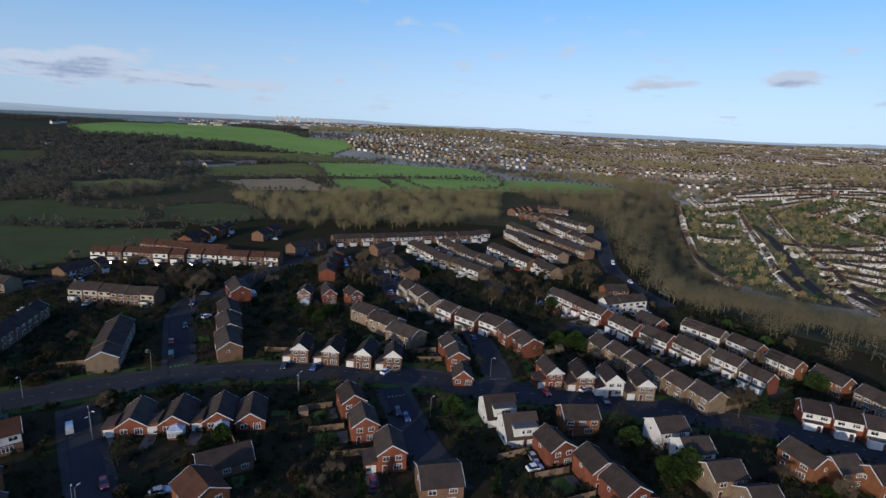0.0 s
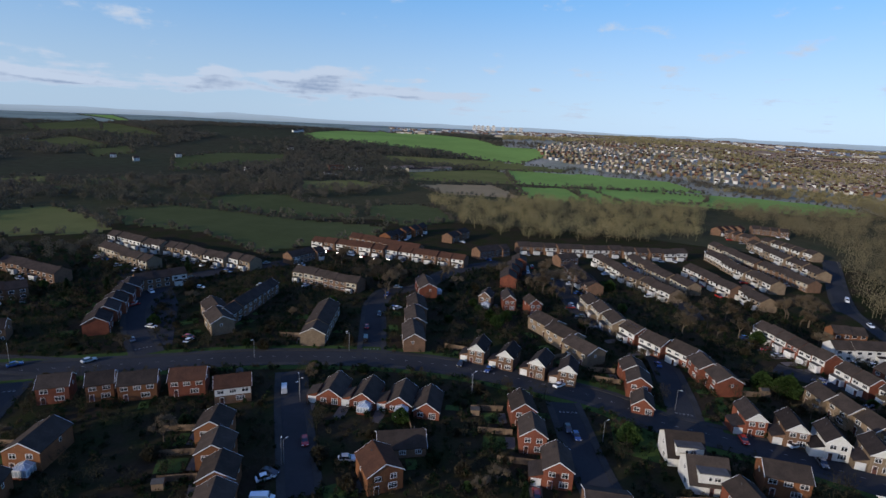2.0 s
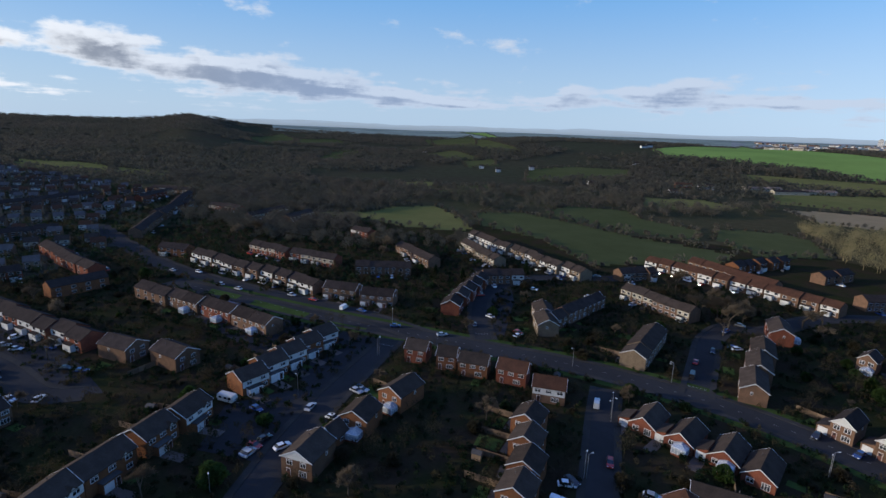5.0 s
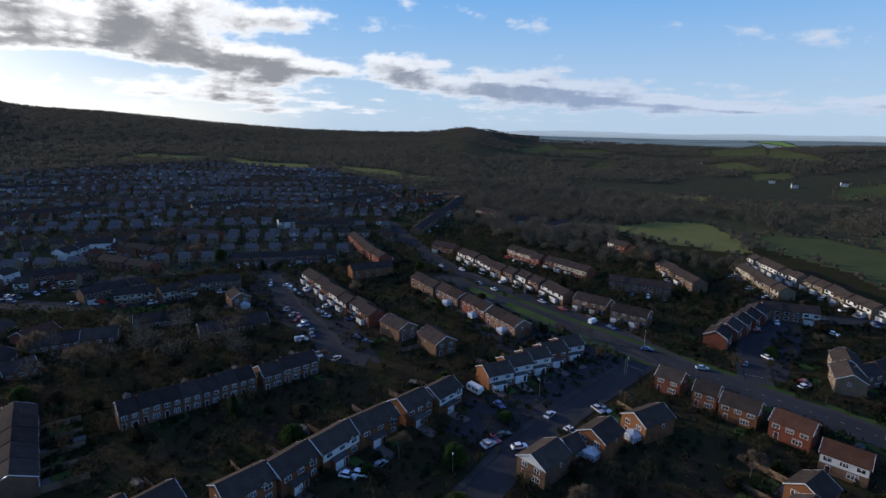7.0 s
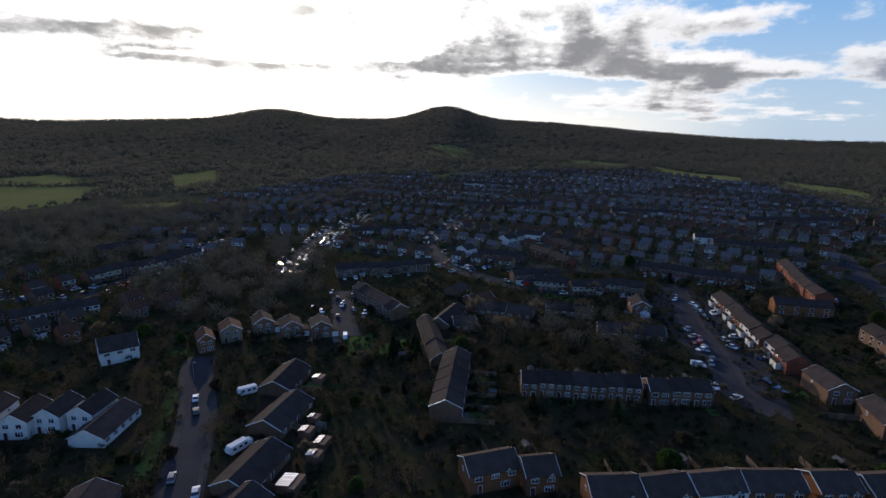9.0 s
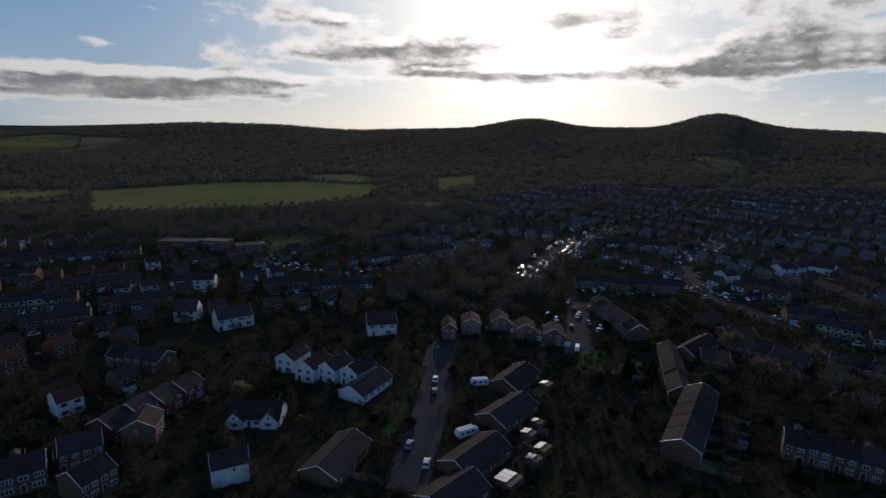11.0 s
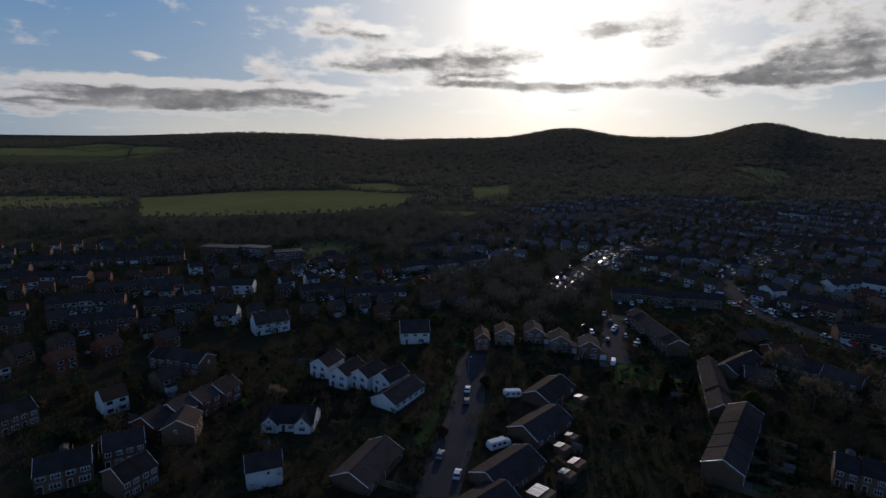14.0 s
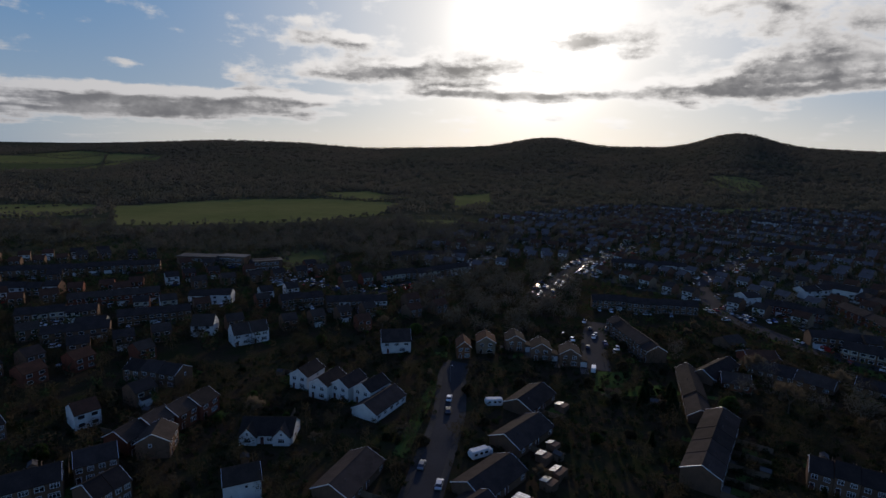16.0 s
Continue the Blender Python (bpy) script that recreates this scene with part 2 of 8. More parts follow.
FIELD_GREEN = mat("pasture", (0.060, 0.069, 0.028), (0.072, 0.080, 0.034), big=0.008, small=0.06, coords="World", spec=0.0, vary=0.0, stain=0.25)
FIELD_OLIVE = mat("rough pasture", (0.137, 0.132, 0.049), (0.108, 0.115, 0.040), big=0.010, small=0.06, coords="World", spec=0.0, vary=0.0, stain=0.22)
FIELD_BROWN = mat("stubble field", (0.279, 0.208, 0.120), (0.223, 0.176, 0.099), big=0.012, small=0.08, coords="World", spec=0.0, vary=0.0, stain=0.2)
SCRUB = mat("scrub and bracken", (0.062, 0.054, 0.030), (0.046, 0.048, 0.026), big=0.02, small=0.14, coords="World", spec=0.0, vary=0.0, stain=0.45, relief=0.5)
HILL = mat("wooded hill ground", (0.046, 0.042, 0.028), (0.044, 0.047, 0.028), big=0.006, small=0.07, coords="World", spec=0.0, vary=0.0, stain=0.5, relief=0.6)
# built-up land, greyed and lightened: haze over the far town put into the colour
TOWNLAND_HAZE = mat("haze-paled built-up land", (0.300, 0.278, 0.222), (0.205, 0.208, 0.150), big=0.012, small=0.10, coords="World", spec=0.0, vary=0.0, stain=0.5)
ESTATE = mat("far gardens", (0.137, 0.111, 0.062), (0.078, 0.098, 0.039), big=0.03, small=0.2, coords="World", spec=0.0, vary=0.0, stain=0.5)
# pale grey of the far land has distance haze mixed into its base colour
FARLAND_HAZE = mat("haze-paled town and country", (0.288, 0.288, 0.276), (0.204, 0.222, 0.216), big=0.003, small=0.02, coords="World", spec=0.0, vary=0.0, stain=0.3)
STREETS = mat("gardens and streets of the estate", (0.072, 0.066, 0.056), (0.050, 0.054, 0.036), big=0.05, small=0.4, coords="World", spec=0.0, vary=0.0, stain=0.45)
# fields and woods painted paler and bluer for the haze before them
COUNTRY_HAZE = mat("haze-paled fields and woods", (0.243, 0.285, 0.243), (0.146, 0.182, 0.150), big=0.004, small=0.03, coords="World", spec=0.0, vary=0.0, stain=0.4)
BARK = mat("bark", (0.094, 0.075, 0.055), (0.066, 0.055, 0.042), big=0.4, small=3, vary=0.25)
TWIG = mat("bare twigs", (0.235, 0.190, 0.105), (0.170, 0.145, 0.080), big=0.2, small=1.0, vary=0.3, relief=0.0)
TREE_TWIG = mat("garden tree twigs", (0.135, 0.102, 0.066), (0.098, 0.080, 0.053), big=0.2, small=1.0, vary=0.3, relief=0.0)
TWIG_OLIVE = mat("olive twigs", (0.285, 0.235, 0.115), (0.200, 0.172, 0.086), big=0.02, small=0.3, coords="World", spec=0.0, vary=0.0, relief=0.0, stain=0.45)
TWIG_DARK = mat("dark twigs", (0.106, 0.091, 0.070), (0.084, 0.079, 0.058), big=0.01, small=0.2, coords="World", spec=0.0, vary=0.0, relief=0.0, stain=0.45)
GROWTH = mat("winter growth twigs", (0.056, 0.045, 0.028), (0.040, 0.038, 0.022), big=0.05, small=0.8, coords="World", spec=0.0, vary=0.0, relief=0.0, stain=0.45)
PATIO = mat("patio slabs", (0.11, 0.10, 0.088), (0.075, 0.07, 0.064), big=0.3, small=2.0, coords="World", rough=0.85, spec=0.05, vary=0.0)
HILL_TWIG = mat("hill wood twigs", (0.099, 0.088, 0.069), (0.076, 0.075, 0.057), big=0.004, small=0.15, coords="World", spec=0.0, vary=0.0, relief=0.0, stain=0.4)
LEAF = mat("evergreen leaf", (0.045, 0.075, 0.020), (0.030, 0.052, 0.018), big=0.3, small=2.0, vary=0.35, relief=0.0)
LEAF_DARK = mat("conifer leaf", (0.022, 0.036, 0.016), (0.016, 0.028, 0.014), big=0.3, small=2.0, vary=0.3, relief=0.0)
TYRE = mat("tyre rubber", (0.02, 0.02, 0.02), (0.03, 0.03, 0.03), relief=0.0)
CAR_GLASS = mat("car glass", (0.015, 0.017, 0.02), (0.02, 0.022, 0.026), rough=0.05, relief=0.0, spec=0.8)
CAR_PAINT = [mat("car paint " + n, c, c, rough=0.18, relief=0.0, vary=0.1, spec=0.8, stain=0.03) for n, c in (
    ("white", (0.72, 0.72, 0.72)), ("silver", (0.42, 0.43, 0.45)), ("black", (0.02, 0.02, 0.024)), ("blue", (0.03, 0.06, 0.17)),
    ("red", (0.30, 0.025, 0.02)), ("grey", (0.13, 0.135, 0.145)))]
RED_PAINT = mat("red door paint", (0.36, 0.035, 0.025), (0.30, 0.03, 0.025), rough=0.5, relief=0.05, vary=0.05)

# ---- mesh helpers ----
DATA = {}


def finish(bm, name, mats):
    me = bpy.data.meshes.new(name)
    bm.to_mesh(me)
    bm.free()
    for m in mats:
        me.materials.append(m)
    return me


def cached(key, name, mats, build):
    """One mesh for all the pieces that are alike."""
    key = (key, *[m.name for m in mats])
    if key not in DATA:
        bm = bmesh.new()
        build(bm)
        DATA[key] = finish(bm, name, mats)
    return DATA[key]


def hang(name, me, parent, at=(0, 0, 0), turn=0.0, label=""):
    ob = new(name, me)
    ob.parent = parent
    ob.location, ob.rotation_euler = at, (0, 0, radians(turn))
    if label:
        ob["label"] = label
    return ob


def thing(name, x, y, z, turn, label, category, group=""):
    ob = new(name)
    ob.empty_display_size = 0.5
    ob.location, ob.rotation_euler = (x, y, z), (0, 0, radians(turn))
    return tagged(ob, label, category, group)


def box(bm, x0, x1, y0, y1, z0, z1, mi=0):
    v = [bm.verts.new(p) for p in ((x0, y0, z0), (x1, y0, z0), (x1, y1, z0), (x0, y1, z0), (x0, y0, z1), (x1, y0, z1), (x1, y1, z1), (x0, y1, z1))]
    for f in ((3, 2, 1, 0), (4, 5, 6, 7), (0, 1, 5, 4), (1, 2, 6, 5), (2, 3, 7, 6), (3, 0, 4, 7)):
        bm.faces.new([v[i] for i in f]).material_index = mi


def prism(bm, outline, x0, x1, mi=0):
    """A solid along x from an outline in y, z that runs anticlockwise seen from +x."""
    a = [bm.verts.new((x0, y, z)) for y, z in outline]
    b = [bm.verts.new((x1, y, z)) for y, z in outline]
    n = len(outline)
    bm.faces.new(b).material_index = mi
    bm.faces.new(a[::-1]).material_index = mi
    for i in range(n):
        j = (i + 1) % n
        bm.faces.new((a[i], a[j], b[j], b[i])).material_index = mi


def rod(bm, p, q, r0, r1, sides=6, mi=0):
    p, q = Vector(p), Vector(q)
    d = (q - p).normalized()
    u = d.orthogonal().normalized()
    w = d.cross(u)
    a, b = [], []
    for i in range(sides):
        c, s = math.cos(2 * math.pi * i / sides), math.sin(2 * math.pi * i / sides)
        a.append(bm.verts.new(p + (u * c + w * s) * r0))
        b.append(bm.verts.new(q + (u * c + w * s) * r1))
    for i in range(sides):
        j = (i + 1) % sides
        bm.faces.new((a[i], a[j], b[j], b[i])).material_index = mi
    bm.faces.new(a[::-1]).material_index = mi
    bm.faces.new(b).material_index = mi


# ---- the lie of the land ----
SKYLINE = ((-180, 1.1, 2700), (-172, 1.1, 2700), (-165, 0.7, 2700), (-152, 1.2, 2700), (-145.7, 2.4, 2600), (-140, 1.4, 2600), (-133, 1.45, 2500),
           (-128, 3.1, 2400), (-123, 1.55, 2450), (-116, 1.2, 2500), (-107, 0.4, 2600), (-99, -0.1, 2700), (-90, -0.25, 2700), (-85, -0.2, 2600),
           (-82, 0.6, 2500), (-79, -0.05, 2600), (-74, -0.5, 3300), (-60, -0.7, 3600), (-40, -0.75, 4400), (-22, -0.6, 4600), (0, -0.4, 4600), (20, -0.35, 4600), (30, -0.25, 4600),
           (39, -0.1, 4500), (50, 0.3, 4500), (90, 0.2, 4500), (150, 0.2, 3600), (160, 0.35, 3200), (169, 0.5, 3000), (180, 1.1, 2700))
SKY_T = np.array(SKYLINE)


def smooth01(t):
    t = np.clip(t, 0, 1)
    return t * t * (3 - 2 * t)


def land(x, y):
    """Height of the ground: level under the houses, rising to the ridge all round."""
    x, y = np.asarray(x, float), np.asarray(y, float)
    r, az = np.hypot(x, y), np.degrees(np.arctan2(x, y))
    el = sum(np.interp((az + o + 180) % 360 - 180, SKY_T[:, 0], SKY_T[:, 1]) for o in (-1.5, -0.75, 0, 0.75, 1.5)) / 5
    rs = np.interp(az, SKY_T[:, 0], SKY_T[:, 2])
    top = 70 + rs * np.tan(np.radians(el))
    t = (r - 650) / (rs - 650)
    up = smooth01(t) * 0.55 + np.clip(t, 0, 1) ** 2 * 0.45
    roll = 5.0 * np.sin(x * 0.0041 + 1.3) * np.sin(y * 0.0047 + 0.4) * smooth01((r - 700) / 900) * (1 - smooth01((t - 0.7) / 0.3))
    bank = smooth01((az - 19) / 9) * (1 - smooth01((az - 75) / 30))
    dip = np.interp(r, (262, 335, 480, 670, 850, 1170), (0, -18, -56, -64, -47, 0)) * bank
    # the green hill north of the estate
    knoll = 40 * smooth01((r - 800) / 800) * (1 - 0.6 * smooth01((r - 1700) / 900)) * smooth01((az + 62) / 16) * (1 - smooth01((az - 4) / 14))
    return knoll + top * up * (1 - 0.25 * smooth01((t - 1.02) / 0.7)) + roll + dip

# ---- the ground ----


def inside(px, py, poly):
    hit = np.zeros(px.shape, bool)
    for (x0, y0), (x1, y1) in zip(poly, poly[1:] + poly[:1]):
        cross = (y0 > py) != (y1 > py)
        with np.errstate(divide="ignore", invalid="ignore"):
            hit ^= cross & (px < (x1 - x0) * (py - y0) / (y1 - y0 + 1e-12) + x0)
    return hit


def pairs(*v):
    return [(v[i], v[i + 1]) for i in range(0, len(v), 2)]


REGIONS = []


def region(material, *v):
    REGIONS.append((material, pairs(*v)))


region(FIELD_OLIVE, -1068, -112, -987, 10, -867, 27, -928, -88)
region(FIELD_GREEN, -382, 287, -365, 333, -299, 338, -245, 338, -188, 350, -172, 351, -166, 317, -195, 253, -198, 240, -268, 266, -326, 258)
region(FIELD_GREEN, -377, 407, -331, 445, -295, 416, -234, 412, -212, 374, -250, 353, -312, 345, -363, 361)
region(FIELD_GREEN, -234, 436, -198, 468, -172, 460, -136, 405, -161, 362, -186, 374, -213, 393)
region(FIELD_OLIVE, -421, 199, -443, 238, -431, 278, -366, 262, -319, 242, -319, 227, -350, 199, -386, 186, -432, 150, -448, 156)
region(FIELD_BRIGHT, -802, 1145, -1322, 2575, -531, 1600, -332, 1291, -230, 1283, -177, 1244, -218, 1023, -306, 1035, -425, 1102, -588, 1093, -698, 1043)
region(FIELD_OLIVE, -485, 952, -282, 1028, -120, 998, -122, 954, -283, 900, -455, 894)
region(FIELD_OLIVE, -352, 774, -245, 902, -212, 881, -159, 730, -218, 699, -299, 678)
region(FIELD_BRIGHT, -218, 912, -81, 953, -5, 947, 50, 948, 85, 855, 96, 830, 28, 798, -88, 761, -160, 738)
region(FIELD_BRIGHT, -151, 696, -91, 732, -49, 623, -77, 592, -117, 600)
region(FIELD_BRIGHT, -86, 738, -1, 770, 90, 770, 84, 707, 49, 660, 1, 630, -42, 607)
region(FIELD_BROWN, -269, 629, -186, 694, -143, 632, -119, 581, -153, 575, -213, 565)
region(FIELD_OLIVE, -394, 554, -352, 613, -297, 590, -288, 543, -345, 485)
region(FIELD_GREEN, -707, 653, -701, 757, -611, 818, -544, 722, -596, 644, -575, 526)
region(FIELD_GREEN, -1818, 1144, -2490, 1835, -1117, 944, -892, 817, -1060, 828, -1489, 955)
region(FIELD_BRIGHT, -3158, 2239, -3170, 2479, -1250, 1145, -1127, 1032, -2351, 1838)
region(FIELD_GREEN, -1023, 368, -1197, 470, -1334, 608, -1198, 551, -1011, 413)
region(FIELD_GREEN, -1828, 595, -1891, 765, -1660, 728, -1500, 498)
region(FIELD_GREEN, -574, 395, -560, 453, -520, 421, -536, 377)
region(FIELD_OLIVE, -629, 341, -622, 404, -580, 373, -595, 328)
region(FIELD_GREEN, -1154, 696, -1145, 794, -874, 681, -954, 635)
region(FIELD_GREEN, -527, 335, -558, 432, -512, 398, -502, 325)
region(FIELD_GREEN, -1661, 382, -2162, 653, -1726, 576, -1439, 377)
region(FIELD_GREEN, -1164, 428, -1340, 574, -1392, 667, -1106, 452)
region(FIELD_OLIVE, -925, 20, -816, 114, -770, 112, -838, 19)
region(FIELD_GREEN, -1892, 1150, -2272, 1559, -2135, 1609, -1296, 980, -1593, 986)
region(FIELD_GREEN, -884, 632, -864, 703, -785, 647, -790, 579)
region(FIELD_BRIGHT, -62, 760, 72, 807, 190, 810, 252, 772, 261, 718, 194, 672, 88, 659, -16, 634)
region(FIELD_OLIVE, 129, -813, -19, -878, -158, -878, -275, -794, -198, -657, -79, -603, 37, -609, 101, -622)
region(FIELD_OLIVE, -215, -604, -279, -583, -241, -519, -203, -552)
region(FIELD_GREEN, -41, -419, -83, -429, -74, -367, -38, -364)
region(FIELD_OLIVE, -979, -788, -966, -675, -892, -675)
region(FIELD_OLIVE, 323, -851, 148, -841, 132, -726, 266, -695)
region(FIELD_GREEN, 744, -2004, 326, -2020, 258, -1506, 539, -1443)
region(LAWN, -130, -148, -140, -141, -125, -132, -118, -135)
region(FIELD_OLIVE, 733, -2027, 516, -1997, 333, -2112, 146, -1961, 158, -1786, 458, -1712, 617, -1699)
region(FIELD_OLIVE, -155, -959, -268, -992, -306, -869, -218, -840)
region(FIELD_OLIVE, -982, -840, -1001, -734, -952, -662, -877, -687)
region(FIELD_OLIVE, -1027, -852, -1029, -722, -949, -674, -951, -774)
region(FIELD_OLIVE, -1149, -532, -1183, -389, -1067, -376, -1056, -489)
region(FIELD_OLIVE, -1038, -108, -1003, -19, -826, 81, -806, 45, -877, -31)
region(FIELD_GREEN, -37, -365, -41, -386, -48, -408, -64, -415, -82, -416, -83, -383, -61, -358, -44, -346)
region(FIELD_OLIVE, -398, -880, -496, -907, -412, -746, -320, -701)
region(FIELD_OLIVE, -1048, -886, -1066, -769, -994, -685, -920, -721)
region(FIELD_OLIVE, -680, -566, -799, -549, -773, -525, -657, -541)
region(FIELD_OLIVE, -1038, -512, -1202, -504, -1093, -451, -993, -478)
region(FIELD_OLIVE, -1212, -371, -1102, -264, -1086, -162, -951, -140, -892, -185, -953, -257)
region(FIELD_OLIVE, 276, -776, 149, -835, 129, -753, 200, -708, 256, -718)
region(FIELD_OLIVE, 569, -2028, 443, -2269, 305, -2074, 399, -1880)
region(FIELD_OLIVE, 342, -1441, 283, -1719, 150, -2010, 254, -1619)
region(STREETS, -296, -380, -491, -543, -633, -542, -799, -511, -1038, -338, -952, -118, -703, 9, -588, 62, -461, 3, -368, 7, -309, -30, -291, -95, -256, -168, -244, -215, -224, -276)
region(SCRUB, 277, 751, 391, 852, 315, 611, 280, 454, 297, 392, 344, 360, 174, 179, 148, 199, 134, 223, 126, 295)
region(ESTATE, 372, 820, 522, 917, 769, 873, 919, 877, 544, 431, 395, 424, 316, 435, 293, 498, 310, 615)


def make_ground():
    rings = [0.0] + list(np.arange(12, 300, 12.0))
    while rings[-1] < 4950:
        rings.append(rings[-1] * 1.016 + 0.8)
    sides = 1000
    az = np.radians(np.arange(sides) * 360 / sides)
    xs, ys = [np.zeros(1)], [np.zeros(1)]
    for r in rings[1:]:
        xs.append(r * np.sin(az)), ys.append(r * np.cos(az))
    x, y = np.concatenate(xs), np.concatenate(ys)
    z = land(x, y)
    faces = [(0, 1 + (i + 1) % sides, 1 + i) for i in range(sides)]
    for k in range(len(rings) - 2):
        a, b = 1 + k * sides, 1 + (k + 1) * sides
        faces += [(a + i, a + (i + 1) % sides, b + (i + 1) % sides, b + i) for i in range(sides)]
    me = bpy.data.meshes.new("ground")
    me.from_pydata(np.stack([x, y, z], 1).tolist(), [], faces)
    mats = [GARDEN, SCRUB, HILL, TOWNLAND_HAZE, FARLAND_HAZE, FIELD_BRIGHT, FIELD_GREEN, FIELD_OLIVE, FIELD_BROWN, LAWN, COUNTRY_HAZE, ESTATE, STREETS]
    for m in mats:
        me.materials.append(m)
    mid = np.array([(x[list(f)].mean(), y[list(f)].mean()) for f in faces])
    r, a = np.hypot(mid[:, 0], mid[:, 1]), np.degrees(np.arctan2(mid[:, 0], mid[:, 1]))
    which = np.zeros(len(faces), int)
    which[r > 420] = 1
    which[(r > 700) & ((a < -14) | (a > 150))] = 2
    # with distance the ground takes the paler colours that have haze painted in
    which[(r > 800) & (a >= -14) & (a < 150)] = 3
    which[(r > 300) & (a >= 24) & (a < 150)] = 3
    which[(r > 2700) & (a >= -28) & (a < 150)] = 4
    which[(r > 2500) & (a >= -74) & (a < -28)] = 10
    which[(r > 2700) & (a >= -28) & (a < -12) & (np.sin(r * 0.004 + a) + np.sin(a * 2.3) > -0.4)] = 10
    for m, poly in REGIONS:
        which[inside(mid[:, 0], mid[:, 1], poly)] = mats.index(m)
    me.polygons.foreach_set("material_index", which.astype(np.int32))
    me.polygons.foreach_set("use_smooth", np.ones(len(faces), bool))
    tagged(new("ground", me), "winter ground of gardens, fields and wooded hills", "ground", kind="structure")


make_ground()


def bend(points, step=4.0):
    """A smooth line through the given points."""
    p = [Vector((*q, 0)) for q in points]
    p = [p[0] * 2 - p[1]] + p + [p[-1] * 2 - p[-2]]
    out = []
    for i in range(1, len(p) - 2):
        n = max(1, int((p[i + 1] - p[i]).length / step))
        for k in range(n):
            t = k / n
            out.append(0.5 * ((2 * p[i]) + (p[i + 1] - p[i - 1]) * t + (2 * p[i - 1] - 5 * p[i] + 4 * p[i + 1] - p[i + 2]) * t * t
                              + (3 * p[i] - p[i - 1] - 3 * p[i + 1] + p[i + 2]) * t ** 3))
    out.append(p[-2].copy())
    return out


def strip(name, line, left, right, z0, z1, material, label, category):
    """A band along a line, between two offsets to its right, with a top at z1 and sides down to z0."""
    bm = bmesh.new()
    rows = []
    for i, p in enumerate(line):
        d = (line[min(i + 1, len(line) - 1)] - line[max(i - 1, 0)]).normalized()
        n = Vector((d.y, -d.x, 0))
        g = float(land(p.x, p.y))
        rows.append([bm.verts.new(p + n * o + Vector((0, 0, g + z))) for o, z in ((left, z0), (left, z1), (right, z1), (right, z0))])
    for a, b in zip(rows, rows[1:]):
        for k in range(3):
            bm.faces.new((a[k], b[k], b[k + 1], a[k + 1]))
    bmesh.ops.recalc_face_normals(bm, faces=bm.faces)
    return tagged(new(name, finish(bm, name, [material])), label, category, kind="structure")


def lawn(*v):
    """A flat patch of mown grass."""
    bm = bmesh.new()
    p = pairs(*v)
    top = [bm.verts.new((x, y, float(land(x, y)) + 0.05)) for x, y in p]
    low = [bm.verts.new((x, y, float(land(x, y)) - 0.2)) for x, y in p]
    bm.faces.new(top)
    for i in range(len(p)):
        j = (i + 1) % len(p)
        bm.faces.new((top[i], low[i], low[j], top[j]))
    bmesh.ops.recalc_face_normals(bm, faces=bm.faces)
    tagged(new("lawn", finish(bm, "lawn", [LAWN])), "damp green mown grass beside the street", "lawn", kind="structure")


def yard(*v):
    """A flat asphalt yard for parking before the houses."""
    bm = bmesh.new()
    p = pairs(*v)
    top = [bm.verts.new((x, y, float(land(x, y)) + 0.03)) for x, y in p]
    low = [bm.verts.new((x, y, float(land(x, y)) - 0.2)) for x, y in p]
    bm.faces.new(top)
    for i in range(len(p)):
        j = (i + 1) % len(p)
        bm.faces.new((top[i], low[i], low[j], top[j]))
    bmesh.ops.recalc_face_normals(bm, faces=bm.faces)
    tagged(new("parking_yard", finish(bm, "parking_yard", [ASPHALT])), "worn asphalt parking yard in front of the terraces", "parking yard", kind="structure")


ROADS = []


def road(width, *v, walks=True, level=0.0, name="road"):
    line = bend(pairs(*v))
    ROADS.append((line, width / 2))
    h = width / 2
    z = 0.04 + 0.006 * len(ROADS) * (level == 0) + level
    strip(name, line, -h, h, -0.2, z, ASPHALT, "dark worn asphalt street through the estate", "road")
    if walks:
        for s in (-1, 1):
            a, b = sorted((s * (h + 0.02), s * (h + 0.16)))
            strip("kerb", line, a, b, -0.2, 0.15 + 0.003 * (len(ROADS) % 9), PAVE, "grey concrete kerb along the street", "kerb")
            a, b = sorted((s * (h + 0.16), s * (h + 1.9)))
            strip("pavement", line, a, b, -0.2, 0.135 + 0.003 * (len(ROADS) % 9), PAVE, "grey tarmac pavement beside the street", "pavement")


ROAD_CELLS, ROADS_IN = {}, [0]


def near_road(x, y, room):
    """Whether a street runs within that many metres."""
    for line, h in ROADS[ROADS_IN[0]:]:
        for p in line[::2]:
            ROAD_CELLS.setdefault((int(p.x // 20), int(p.y // 20)), []).append((p.x, p.y, h))
    ROADS_IN[0] = len(ROADS)
    i, j = int(x // 20), int(y // 20)
    return any((px - x) ** 2 + (py - y) ** 2 < (h + room) ** 2
               for a in (i - 1, i, i + 1) for b in (j - 1, j, j + 1) for px, py, h in ROAD_CELLS.get((a, b), ()))


# ---- houses ----
HOUSES, HOUSE_CELLS, HOUSES_IN = [], {}, [0]


def near_house(x, y, room):
    """Whether a house stands within that many metres."""
    for h in HOUSES[HOUSES_IN[0]:]:
        HOUSE_CELLS.setdefault((int(h[0] // 20), int(h[1] // 20)), []).append(h)
    HOUSES_IN[0] = len(HOUSES)
    i, j = int(x // 20), int(y // 20)
    return any((hx - x) ** 2 + (hy - y) ** 2 < (hr + room) ** 2
               for a in (i - 1, i, i + 1) for b in (j - 1, j, j + 1) for hx, hy, hr in HOUSE_CELLS.get((a, b), ()))


